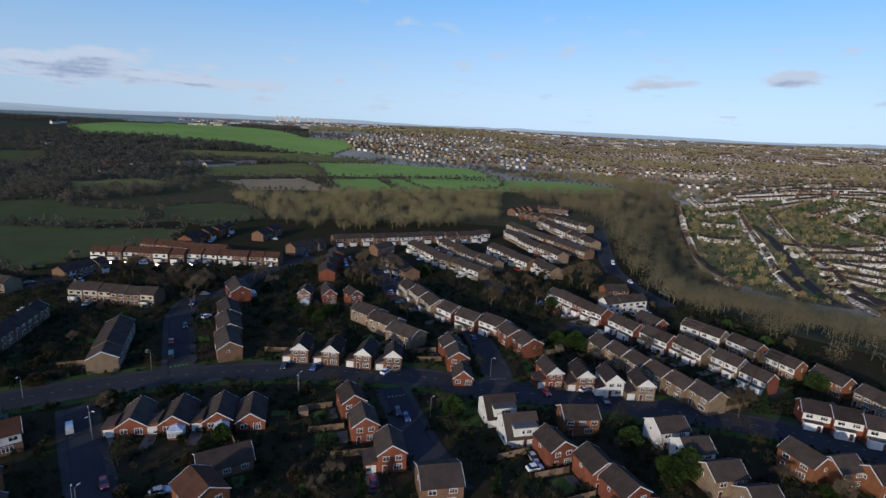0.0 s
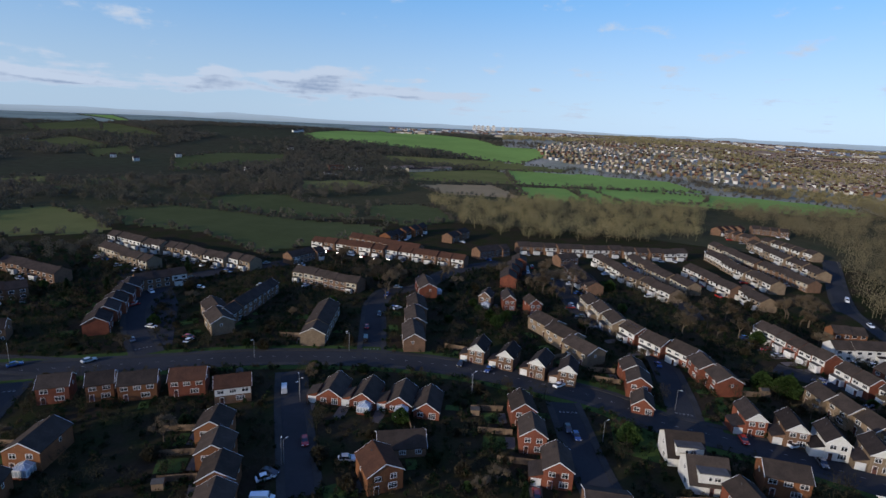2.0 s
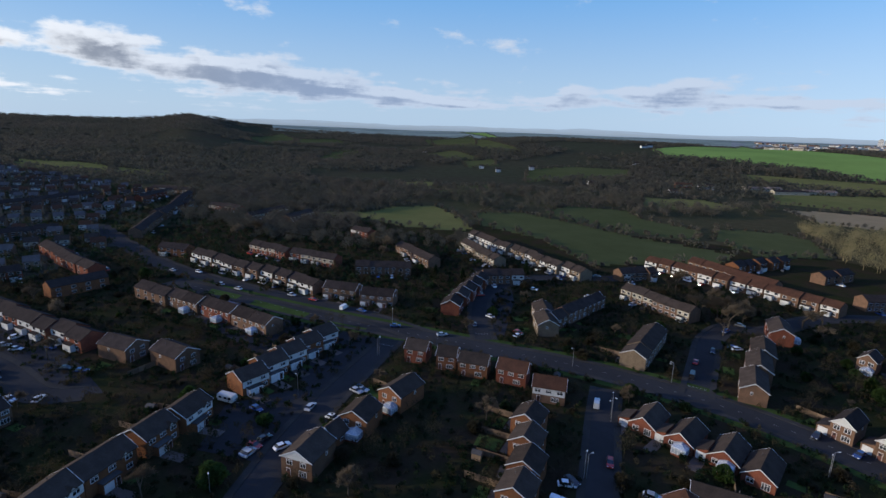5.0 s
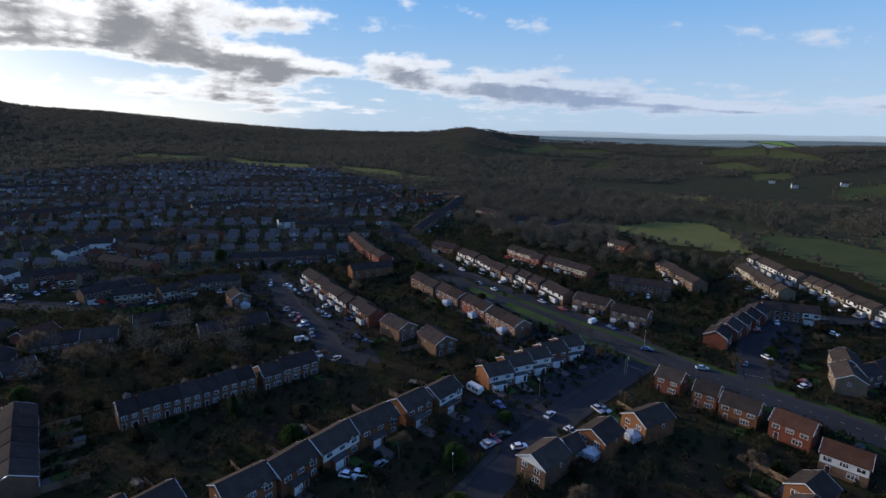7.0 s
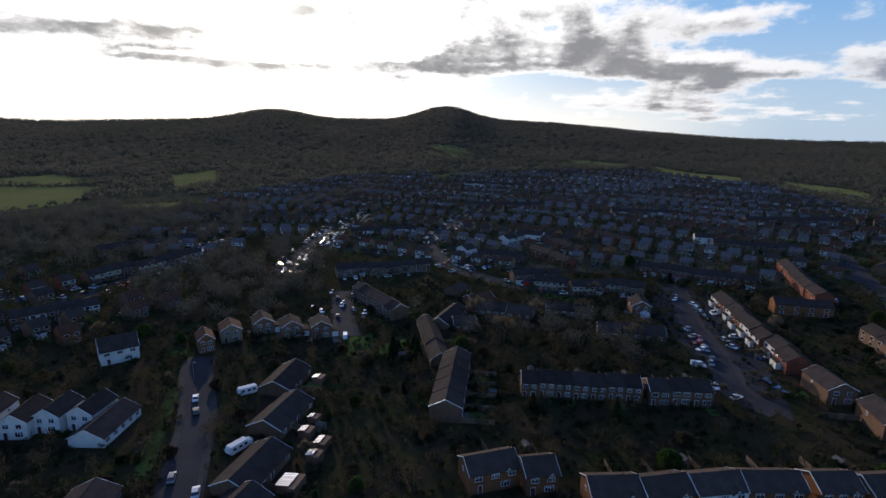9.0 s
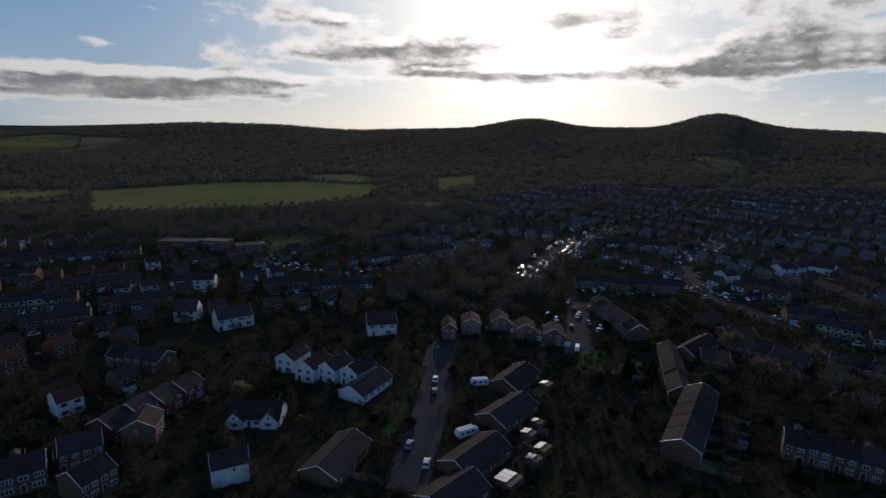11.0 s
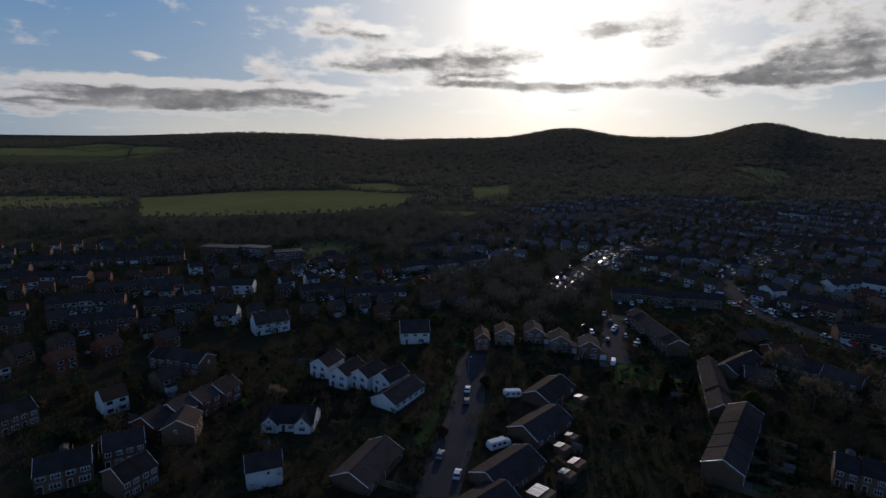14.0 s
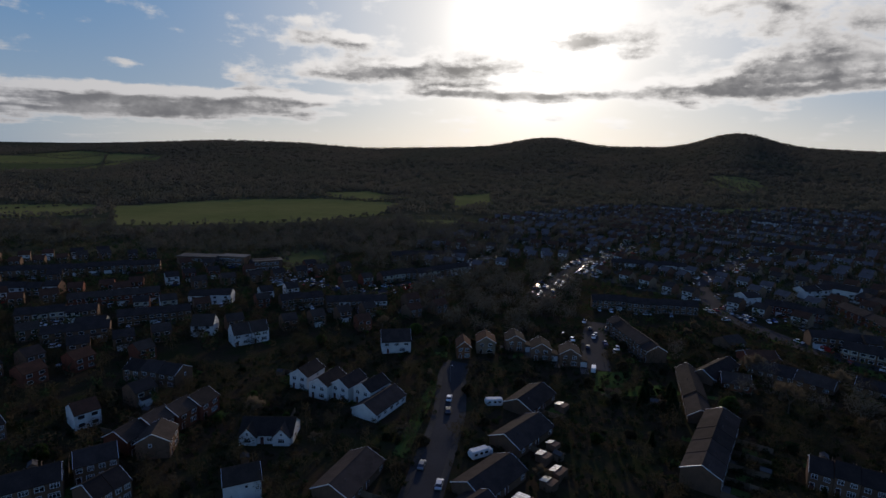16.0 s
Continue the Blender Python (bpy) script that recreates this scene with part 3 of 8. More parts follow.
def grid_frame(bm, w, h, split, e, front, back, glass, bars=0.68):
    """A frame with upright bars as one connected piece; glass: fill the openings with the second material."""
    xs = []
    for i in range(split + 1):
        c = -w / 2 + e / 2 + i * (w - e) / split
        xs += [c - e / 2, c + e / 2]
    zs = [0, e, h * bars, h * bars + e * 0.7, h - e, h]
    vs = [[bm.verts.new((x, front, z)) for z in zs] for x in xs]
    solid = []
    for i in range(len(xs) - 1):
        for j in range(len(zs) - 1):
            hole = i % 2 == 1 and j % 2 == 1
            if hole and not glass:
                continue
            f = bm.faces.new((vs[i][j], vs[i + 1][j], vs[i + 1][j + 1], vs[i][j + 1]))
            f.material_index = 1 if hole else 0
            solid.append(f)
    if not glass:
        out = bmesh.ops.extrude_face_region(bm, geom=solid)
        for v in out["geom"]:
            if isinstance(v, bmesh.types.BMVert):
                v.co.y = back
        bmesh.ops.recalc_face_normals(bm, faces=bm.faces)


def window(parent, x, y, z, turn, w, h, split=2, fine=True):
    """A plastic-framed window, proud of the wall; x, y, z: the middle of its sill."""
    w, h = round(w, 1), round(h, 1)

    def frame_(bm):
        grid_frame(bm, w, h, split, 0.08, -0.05, 0.02, not fine)
    ob = hang("window", cached(("win", w, h, split, fine), "window", [UPVC] if fine else [UPVC, GLASS], frame_), parent, (x, y, z), turn)
    if fine:
        def pane_(bm):
            box(bm, -w / 2 + 0.02, w / 2 - 0.02, -0.03, 0.01, 0.02, h - 0.02)
        hang("pane", cached(("pane", w, h), "pane", [GLASS], pane_), ob)
    return ob


def door(parent, x, y, z, turn, w=0.95, h=2.05, material=None):
    def leaf(bm):
        box(bm, -w / 2 - 0.07, w / 2 + 0.07, -0.05, 0.02, 0, h + 0.08, 1)
        box(bm, -w / 2, w / 2, -0.07, 0.0, 0.02, h)
        box(bm, -w / 4, w / 4, -0.085, 0.0, h * 0.62, h * 0.92, 2)
    hang("door", cached(("door", w, h), "door", [material or DOOR, UPVC, GLASS], leaf), parent, (x, y, z), turn)


def garage_door(parent, x, y, z, turn, material=None):
    def leaf(bm):
        teeth = [(0.02, 0.02)]
        for i in range(7):
            teeth += [(-0.05, 0.04 + i * 0.29), (-0.08, 0.08 + i * 0.29), (-0.08, 0.29 + i * 0.29), (-0.05, 0.32 + i * 0.29)]
        prism(bm, teeth + [(0.02, 2.1)], -1.15, 1.15)
        bmesh.ops.recalc_face_normals(bm, faces=bm.faces)
    hang("garage_door", cached("garage", "garage_door", [material or GARAGE], leaf), parent, (x, y, z), turn, "white up-and-over garage door" if not material else "painted up-and-over garage door")


def roof_mesh(L, D, he, hr, over, ends):
    half, rise = D / 2, hr - he
    k = rise / half
    e = half + over

    def build(bm):
        t = 0.16
        prism(bm, [(-e, he - k * over), (0, hr), (0, hr + t), (-e, he - k * over + t)][::-1], -L / 2 - ends, L / 2 + ends)
        prism(bm, [(e, he - k * over), (0, hr), (0, hr + t), (e, he - k * over + t)], -L / 2 - ends, L / 2 + ends)
        prism(bm, [(-0.16, hr + t - 0.05), (0.16, hr + t - 0.05), (0.07, hr + t + 0.09), (-0.07, hr + t + 0.09)], -L / 2 - ends, L / 2 + ends)
        bmesh.ops.recalc_face_normals(bm, faces=bm.faces)
    return build


def barge(D, he, hr, over):
    half = D / 2
    k = (hr - he) / half
    e = half + over

    def build(bm):
        for s in (-1, 1):
            prism(bm, [(s * e, he - k * over - 0.02), (0, hr - 0.02), (0, hr + 0.175), (s * e, he - k * over + 0.175)], -0.03, 0.03)
        bmesh.ops.recalc_face_normals(bm, faces=bm.faces)
    return build


def conservatory(parent, x, y, turn, w=3.4, d=2.8):
    w, d = round(w, 1), round(d, 1)

    def base_(bm):
        box(bm, -w / 2, w / 2, -d, 0, -0.3, 0.6)

    def face_(n, wide):
        def build(bm):
            grid_frame(bm, wide, 1.6, n, 0.08, -0.05, 0.02, False, 0.75)
        return build

    def beam_(bm):
        box(bm, -w / 2 - 0.06, w / 2 + 0.06, -d - 0.06, -0.01, 2.2, 2.3)

    def bar_(bm):
        rod(bm, (0, 0, 0), (0, 1, 0), 0.035, 0.035, 4)

    def glass_(bm):
        box(bm, -w / 2 + 0.03, w / 2 - 0.03, -d + 0.03, -0.02, 0.6, 2.2)

    def lid_(bm):
        base = [bm.verts.new(p) for p in ((-w / 2, -d, 2.304), (w / 2, -d, 2.304), (w / 2, -0.01, 2.304), (-w / 2, -0.01, 2.304))]
        a, b = bm.verts.new((0, -d * 0.45, 3.0)), bm.verts.new((0, -0.01, 3.0))
        for f in ((base[0], base[1], a), (base[1], base[2], b, a), (base[3], base[0], a, b), (base[2], base[3], b), (base[3], base[2], base[1], base[0])):
            bm.faces.new(f)
    ob = hang("conservatory", cached(("cons", w, d), "conservatory", [BRICK_RED], base_), parent, (x, y, 0), turn, "white-framed conservatory with a glazed roof")
    hang("front_frame", cached(("consf", w), "front_frame", [UPVC], face_(4, w)), ob, (0, -d, 0.6))
    for s in (-1, 1):
        hang("side_frame", cached(("consf", d), "side_frame", [UPVC], face_(3, d)), ob, (s * w / 2, -d / 2, 0.6), 90 * s)
    hang("eaves_beam", cached(("consb", w, d), "eaves_beam", [UPVC], beam_), ob)
    hang("glazing", cached(("consg", w, d), "glazing", [GLAZING], glass_), ob)
    hang("glass_roof", cached(("consl", w, d), "glass_roof", [GLAZING], lid_), ob)
    ends = [((0, -d * 0.45, 3.02), (0, -0.02, 3.02))]
    ends += [((c * w / 2, -d, 2.33), (0, -d * 0.45, 3.02)) for c in (-1, -0.33, 0.33, 1)]
    ends += [((s * w / 2, -d * 0.4, 2.33), (0, -d * 0.4, 3.02)) for s in (-1, 1)]
    for p, q in ends:
        v = Vector(q) - Vector(p)
        bar = hang("roof_bar", cached(("consr",), "roof_bar", [UPVC], bar_), ob)
        bar.rotation_mode = "QUATERNION"
        bar.location, bar.rotation_quaternion, bar.scale = p, v.to_track_quat("Y", "Z"), (1, v.length, 1)


def shell(x, y, turn, L, D, he, hr, wall, roof, label, group, z=0.0, ends=0.2, over=0.3, barges=3):
    """Walls and roof of a house whose ridge runs along its x; its front looks to -y."""
    L, D = round(L * 2) / 2, round(D * 2) / 2
    ob = thing("house", x, y, z, turn, label, "house", group)
    HOUSES.append((x, y, max(L, D) / 2))

    def walls(bm):
        prism(bm, [(-D / 2, -0.4), (D / 2, -0.4), (D / 2, he), (0, hr), (-D / 2, he)], -L / 2 + 0.01, L / 2 - 0.01)
    hang("wall", cached(("walls", L, D, he, hr), "wall", [wall], walls), ob)
    hang("roof", cached(("roof", L, D, he, hr, over, ends), "roof", [roof], roof_mesh(L, D, he, hr, over, ends)), ob)
    for bit, s in ((1, -1), (2, 1)):
        if barges & bit:
            hang("bargeboard", cached(("barge", D, he, hr, over), "bargeboard", [UPVC], barge(D, he, hr, over)), ob, (s * (L / 2 + ends + 0.03), 0, 0))
    return ob, L, D


def clad(ob, x, y, turn, w, z0, z1, material, name="cladding"):
    w = round(w, 1)

    def panel(bm):
        box(bm, -w / 2, w / 2, -0.04, 0.02, z0, z1)
    hang(name, cached(("clad", w, z0, z1), name, [material], panel), ob, (x, y, 0), turn)


def porch(ob, x, y, w=3.0, d=1.6, door_left=True, wall=None, material=None):
    """A flat-roofed garage and porch in front of a house."""
    w = round(w, 1)

    def body(bm):
        box(bm, -w / 2, w / 2, -d, -0.02, -0.3, 2.45)

    def top(bm):
        box(bm, -w / 2 - 0.12, w / 2 + 0.12, -d - 0.14, -0.02, 2.45, 2.68)
    p = hang("porch", cached(("porch", w, d), "porch", [wall or RENDER_WHITE], body), ob, (x, y, 0))
    hang("porch_roof", cached(("porcht", w, d), "porch_roof", [FELT, UPVC], top), p)
    garage_door(p, -w / 2 + 1.3 if door_left else w / 2 - 1.3, -d, 0, 0, material)
    if w > 3.9:
        door(p, w / 2 - 0.9 if door_left else -w / 2 + 0.9, -d, 0, 0)


def solar(ob, L, D, he, hr, side=-1, n=5):
    k = (hr - he) / (D / 2)
    tilt = math.degrees(math.atan(k))

    def panel(bm):
        box(bm, -0.5, 0.5, -0.68, 0.68, 0.0, 0.05)
    me = cached("solar", "solar_panel", [SOLAR], panel)
    for i in range(n):
        for j in range(2):
            y = 1.15 + j * 1.3
            p = hang("solar_panel", me, ob, ((i - n / 2 + 0.5) * 1.06, side * y, hr + 0.22 - k * y))
            p.rotation_euler = (radians(-side * -tilt) if side < 0 else radians(-tilt), 0, 0)


def vent(ob, x, y, z):
    def pipe(bm):
        rod(bm, (0, 0, 0), (0, 0, 0.55), 0.09, 0.09, 6)
        rod(bm, (0, 0, 0.5), (0, 0, 0.65), 0.14, 0.10, 6)
    hang("roof_vent", cached("vent", "roof_vent", [FELT], pipe), ob, (x, y, z))


FAR_FROM = 236.0
FAR_MATS = [BRICK_RED, BRICK_ORANGE, BRICK_BROWN, BRICK_BUFF, RENDER_WHITE, BOARD_WHITE, BOARD_CREAM, ROOF_BROWN, ROOF_GREY, ROOF_RED, GLASS, UPVC, TILE_HUNG, ROOF_PALE, ROOF_SLATE]
FAR_V, FAR_F, FAR_M, FAR_CARS = [], [], [], []


def far_house(x, y, turn, L, D, he, hr, wall, roof, front=None, z=None, panes=True, porch_=False):
    """A house too far off to be picked apart, added to the one mesh of them all."""
    c, s = math.cos(radians(turn)), math.sin(radians(turn))
    z = float(land(x, y)) if z is None else z
    HOUSES.append((x, y, max(L, D) / 2))

    def put(pts, faces, m):
        base = len(FAR_V)
        FAR_V.extend((x + c * px - s * py, y + s * px + c * py, z + pz) for px, py, pz in pts)
        FAR_F.extend(tuple(base + i for i in f) for f in faces)
        FAR_M.extend([FAR_MATS.index(m)] * len(faces))
    l, w = L / 2, D / 2
    put([(-l, -w, -0.5), (l, -w, -0.5), (l, w, -0.5), (-l, w, -0.5), (-l, -w, he), (l, -w, he), (l, w, he), (-l, w, he), (-l, 0, hr), (l, 0, hr)],
        [(0, 1, 5, 4), (2, 3, 7, 6), (1, 2, 6, 9, 5), (3, 0, 4, 8, 7)], wall)
    o = 0.35
    k = (hr - he) / w * o
    put([(-l - 0.1, -w - o, he - k), (l + 0.1, -w - o, he - k), (l + 0.1, 0, hr), (-l - 0.1, 0, hr), (-l - 0.1, w + o, he - k), (l + 0.1, w + o, he - k),
         (-l - 0.1, -w - o, he - k + 0.18), (l + 0.1, -w - o, he - k + 0.18), (l + 0.1, 0, hr + 0.18), (-l - 0.1, 0, hr + 0.18), (-l - 0.1, w + o, he - k + 0.18), (l + 0.1, w + o, he - k + 0.18)],
        [(6, 7, 8, 9), (9, 8, 11, 10), (0, 1, 7, 6), (5, 4, 10, 11), (3, 2, 1, 0), (2, 3, 4, 5), (0, 6, 9, 3), (3, 9, 10, 4), (1, 2, 8, 7), (2, 5, 11, 8)], roof)
    if not panes:
        return
    if random.random() < 0.5 and not near_road(x, y, 1.0):
        FAR_CARS.append((x + c * l * 0.3 + s * (w + 3.6), y + s * l * 0.3 - c * (w + 3.6), z, turn + random.choice((0, 90, 92, 4))))
    if porch_:
        x0, x1, y1 = -l * 0.7, l * 0.25, -w - 1.6
        put([(x0, y1, -0.4), (x1, y1, -0.4), (x1, -w, -0.4), (x0, -w, -0.4), (x0, y1, 2.4), (x1, y1, 2.4), (x1, -w, 2.7), (x0, -w, 2.7)],
            [(0, 1, 5, 4), (1, 2, 6, 5), (3, 0, 4, 7)], BOARD_WHITE)
        put([(x0 - 0.1, y1 - 0.15, 2.42), (x1 + 0.1, y1 - 0.15, 2.42), (x1 + 0.1, -w, 2.72), (x0 - 0.1, -w, 2.72)], [(0, 1, 2, 3)], ROOF_GREY)
    if front:
        put([(-l + 0.2, -w - 0.05, 2.5), (l - 0.2, -w - 0.05, 2.5), (l - 0.2, -w - 0.05, he - 0.1), (-l + 0.2, -w - 0.05, he - 0.1)], [(0, 1, 2, 3)], front)
    for zz in ((3.1, 0.8) if he > 4 else (0.8,)):
        for side in (-1, 1):
            for xx in (-l * 0.5, l * 0.5):
                for m, g, q in ((UPVC, 0.0, 0.09), (GLASS, 0.10, 0.11)):
                    hw = min(0.9, l * 0.36) - g
                    yy = side * (w + q)
                    pts = [(xx - hw, yy, zz + g), (xx + hw, yy, zz + g), (xx + hw, yy, zz + 1.25 - g), (xx - hw, yy, zz + 1.25 - g)]
                    put(pts[::-side] if side > 0 else pts, [(0, 1, 2, 3)], m)


def park(line, gap, off, slant, seed, fill=0.8):
    """Far cars along a street at that offset from its middle."""
    r = random.Random(seed)
    for i, p in enumerate(line[1:-1:gap]):
        d = (line[min(gap * i + 2, len(line) - 1)] - line[gap * i]).normalized()
        if r.random() < fill:
            q = p + Vector((d.y, -d.x, 0)) * (off + r.uniform(-0.5, 0.5))
            FAR_CARS.append((q.x, q.y, float(land(q.x, q.y)) + 0.05, math.degrees(math.atan2(d.y, d.x)) + slant + r.uniform(-6, 6)))


def build_far_cars():
    """Parked cars too far off to be picked apart, as one mesh."""
    vs, fs, ms = [], [], []
    for x, y, z, turn in FAR_CARS:
        c, s = math.cos(radians(turn)), math.sin(radians(turn))
        high = random.choice((1.42, 1.45, 1.5, 1.62, 1.9))
        pts = [(a, b, h) for a, h in ((-2.1, 0.25), (2.1, 0.25), (2.12, 0.65), (1.2, 0.9), (-1.9, 0.95)) for b in (-0.86, 0.86)]
        pts += [(a, b, h) for a, h in ((-1.75, 0.93), (1.15, 0.9), (0.45, high), (-1.3, high)) for b in (-0.72, 0.72)]
        base = len(vs)
        lean, tip = random.gauss(0, 0.03), random.gauss(0, 0.03)
        vs.extend((x + c * a - s * b, y + s * a + c * b, z + h + a * tip + b * lean) for a, b, h in pts)
        paint = random.choice((0, 0, 1, 1, 2, 3, 4, 5))
        for f, m in (((0, 2, 4, 6, 8), paint), ((9, 7, 5, 3, 1), paint), ((2, 3, 5, 4), paint), ((4, 5, 7, 6), paint), ((6, 7, 9, 8), paint), ((8, 9, 1, 0), paint),
                     ((10, 12, 14, 16), 6), ((17, 15, 13, 11), 6), ((12, 13, 15, 14), 6), ((14, 15, 17, 16), paint), ((16, 17, 11, 10), 6)):
            fs.append(tuple(base + i for i in f))
            ms.append(m)
    me = bpy.data.meshes.new("parked_cars")
    me.from_pydata(vs, [], fs)
    for m in CAR_PAINT + [CAR_GLASS]:
        me.materials.append(m)
    me.polygons.foreach_set("material_index", np.array(ms, np.int32))
    tagged(new("parked_cars", me), "many small parked cars along the far streets", "cars", kind="stuff")


def build_far_houses():
    build_far_cars()
    me = bpy.data.meshes.new("far_houses")
    me.from_pydata(FAR_V, [], FAR_F)
    for m in FAR_MATS:
        me.materials.append(m)
    me.polygons.foreach_set("material_index", np.array(FAR_M, np.int32))
    tagged(new("far_houses", me), "hundreds of small brick and white houses across the estates", "houses", kind="stuff")


COLOUR = {BRICK_RED: "red brick", BRICK_ORANGE: "orange brick", BRICK_BROWN: "brown brick", BRICK_BUFF: "buff brick", RENDER_WHITE: "white rendered",
          BOARD_WHITE: "white weatherboard", BOARD_CREAM: "cream panels", TILE_HUNG: "hung tiles", ROOF_BROWN: "brown tiled roof", ROOF_GREY: "grey tiled roof", ROOF_RED: "red-brown tiled roof"}


def drive(c, turn, x, y):
    """A paved strip from a garage door out to the street; x, y: its end at the house, in the house's own axes."""
    def slab(bm):
        box(bm, -1.45, 1.45, -6.0, 0.0, -0.1, 0.045)
    m = Matrix.Translation((c.x, c.y, 0)) @ Matrix.Rotation(radians(turn), 4, "Z") @ Matrix.Translation((x, y, 0))
    ob = new("driveway", cached("drive", "driveway", [DRIVE], slab))
    ob.matrix_basis = m
    tagged(ob, "paved driveway in front of a garage", "driveway", kind="structure")


def gablet(ob, x, y, he):
    """A small white gable that breaks the eaves over a window."""
    def face(bm):
        prism(bm, [(-1.1, -0.35), (1.1, -0.35), (0, 0.75)], -0.1, 1.6)

    def slopes(bm):
        for s in (-1, 1):
            prism(bm, [(s * 1.3, -0.52), (0, 0.78), (0, 0.92), (s * 1.3, -0.38)][::s], -0.4, 1.7)
        bmesh.ops.recalc_face_normals(bm, faces=bm.faces)
    g = hang("gablet", cached("gablet", "gablet", [BOARD_WHITE], face), ob, (x, y - 0.12, he), 90)
    hang("gablet_roof", cached("gabletr", "gablet_roof", [ROOF_BROWN], slopes), g)


def row(xa, ya, xb, yb, n, wall=BRICK_BROWN, roof=ROOF_BROWN, front=None, D=8.0, he=4.8, hr=7.0, step=0.0, garage=0, cons=0, fine=True, cells=0, group="terrace", bungalow=False):
    """n houses side by side along a ridge line; they look to the right of the way from a to b. step: each is set back that far from the last."""
    a, b = Vector((xa, ya)), Vector((xb, yb))
    d = (b - a).normalized()
    nrm = Vector((d.y, -d.x))
    turn = math.degrees(math.atan2(d.y, d.x))
    L = (b - a).length / n
    if bungalow:
        he, hr = 2.5, 4.9
    skew = math.degrees(math.atan(step / L)) * (1 if ((a + b) / 2).dot(d) > 0 else -1)
    if ((a + b) / 2).length > FAR_FROM:
        for i in range(n):
            c = a + d * L * (i + 0.5)
            c += nrm * (random.uniform(-0.4, 0.4) + (1.5 if (i // 3) % 2 else 0.0))
            up = random.uniform(-0.3, 0.3)
            far_house(c.x, c.y, turn + skew, L * (0.96 if i % 3 == 2 else 1.0), D, he + up, hr + up, wall, roof, random.choice((front, front, None)) if front else None, porch_=garage or random.random() < 0.3)
        return
    for i in range(n):
        c = a + d * L * (i + 0.5)
        what = f"two-storey {COLOUR[wall]} house" if not bungalow else f"low {COLOUR[wall]} bungalow"
        label = f"{what} with {COLOUR[front] + ' front and ' if front else ''}{COLOUR[roof]}"
        bar = 3 if (step or n == 1) else ((1 if i == 0 else 0) | (2 if i == n - 1 else 0))
        ends = 0.25 if (step or n == 1) else 0.0
        ob, l, w = shell(c.x, c.y, turn + skew, L, D, he, hr, wall, roof, label, group, z=0.0 if n < 3 else 0.22 * ((i * 3) % 4 - 1.5) / 1.5, ends=ends, barges=bar)
        y0 = -w / 2
        if front and not bungalow and (n < 5 or i % 5 != 3):
            clad(ob, 0, y0, 0, l - 0.3, 2.55, he - 0.15, front)
        if bungalow:
            for k in range(max(2, int(l / 3))):
                xx = -l / 2 + (k + 0.5) * l / max(2, int(l / 3))
                window(ob, xx, y0, 0.9, 0, 1.6, 1.2, 3, fine)
                if k != 1:
                    window(ob, xx, w / 2, 0.9, 180, 1.4, 1.2, 2, fine)
            door(ob, 0, w / 2, 0, 180)
            vent(ob, l * 0.3, w * 0.2, hr - 0.75)
        else:
            k = 2 if l < 9.5 else 3
            for j in range(k):
                xx = -l / 2 + (j + 0.5) * l / k
                window(ob, xx, y0 - 0.04 * bool(front), 3.15, 0, 1.8 if l > 5 else 1.3, 1.2, 3 if j % 2 else 2, fine)
                window(ob, xx, w / 2, 3.15, 180, 1.6 if l > 5 else 1.2, 1.2, 2, fine)
            window(ob, l * 0.22, w / 2, 0.75, 180, 2.0 if l > 5 else 1.5, 1.5, 3, fine)
            door(ob, -l * 0.28, w / 2, 0, 180)
            if garage:
                porch(ob, -l * 0.12 if l > 6 else 0, y0, 4.4 if l > 5.5 else 3.2, 1.7, True, UPVC if garage == 2 else wall, RED_PAINT if (garage == 3 and i % 5 == 2) else None)
                drive(c, turn + skew, -l * 0.12 - 0.8 if l > 6 else -0.3, y0 - 1.8)
                if l > 7:
                    window(ob, l * 0.33, y0, 0.8, 0, 1.5, 1.3, 2, fine)
            else:
                window(ob, l * 0.2, y0, 0.75, 0, 2.2 if l > 5 else 1.6, 1.4, 3, fine)
                door(ob, -l * 0.3, y0, 0, 0)
            if bar & 1 and l > 5 and n < 4:
                window(ob, -l / 2, 0.6, 3.3, -90, 0.8, 1.0, 1, fine)
            if bar & 2 and l > 5 and n < 4:
                window(ob, l / 2, 0.6, 3.3, 90, 0.8, 1.0, 1, fine)
            vent(ob, l * 0.25, w * 0.16, hr - 0.75)
        if group == "street of stepped houses":
            gablet(ob, l * 0.25, y0 - 0.04 * bool(front), he)
        if cons and (i % cons == 0):
            conservatory(ob, l * 0.15, w / 2, 180)
        if cells and (i % cells == 0):
            solar(ob, l, w, he, hr)


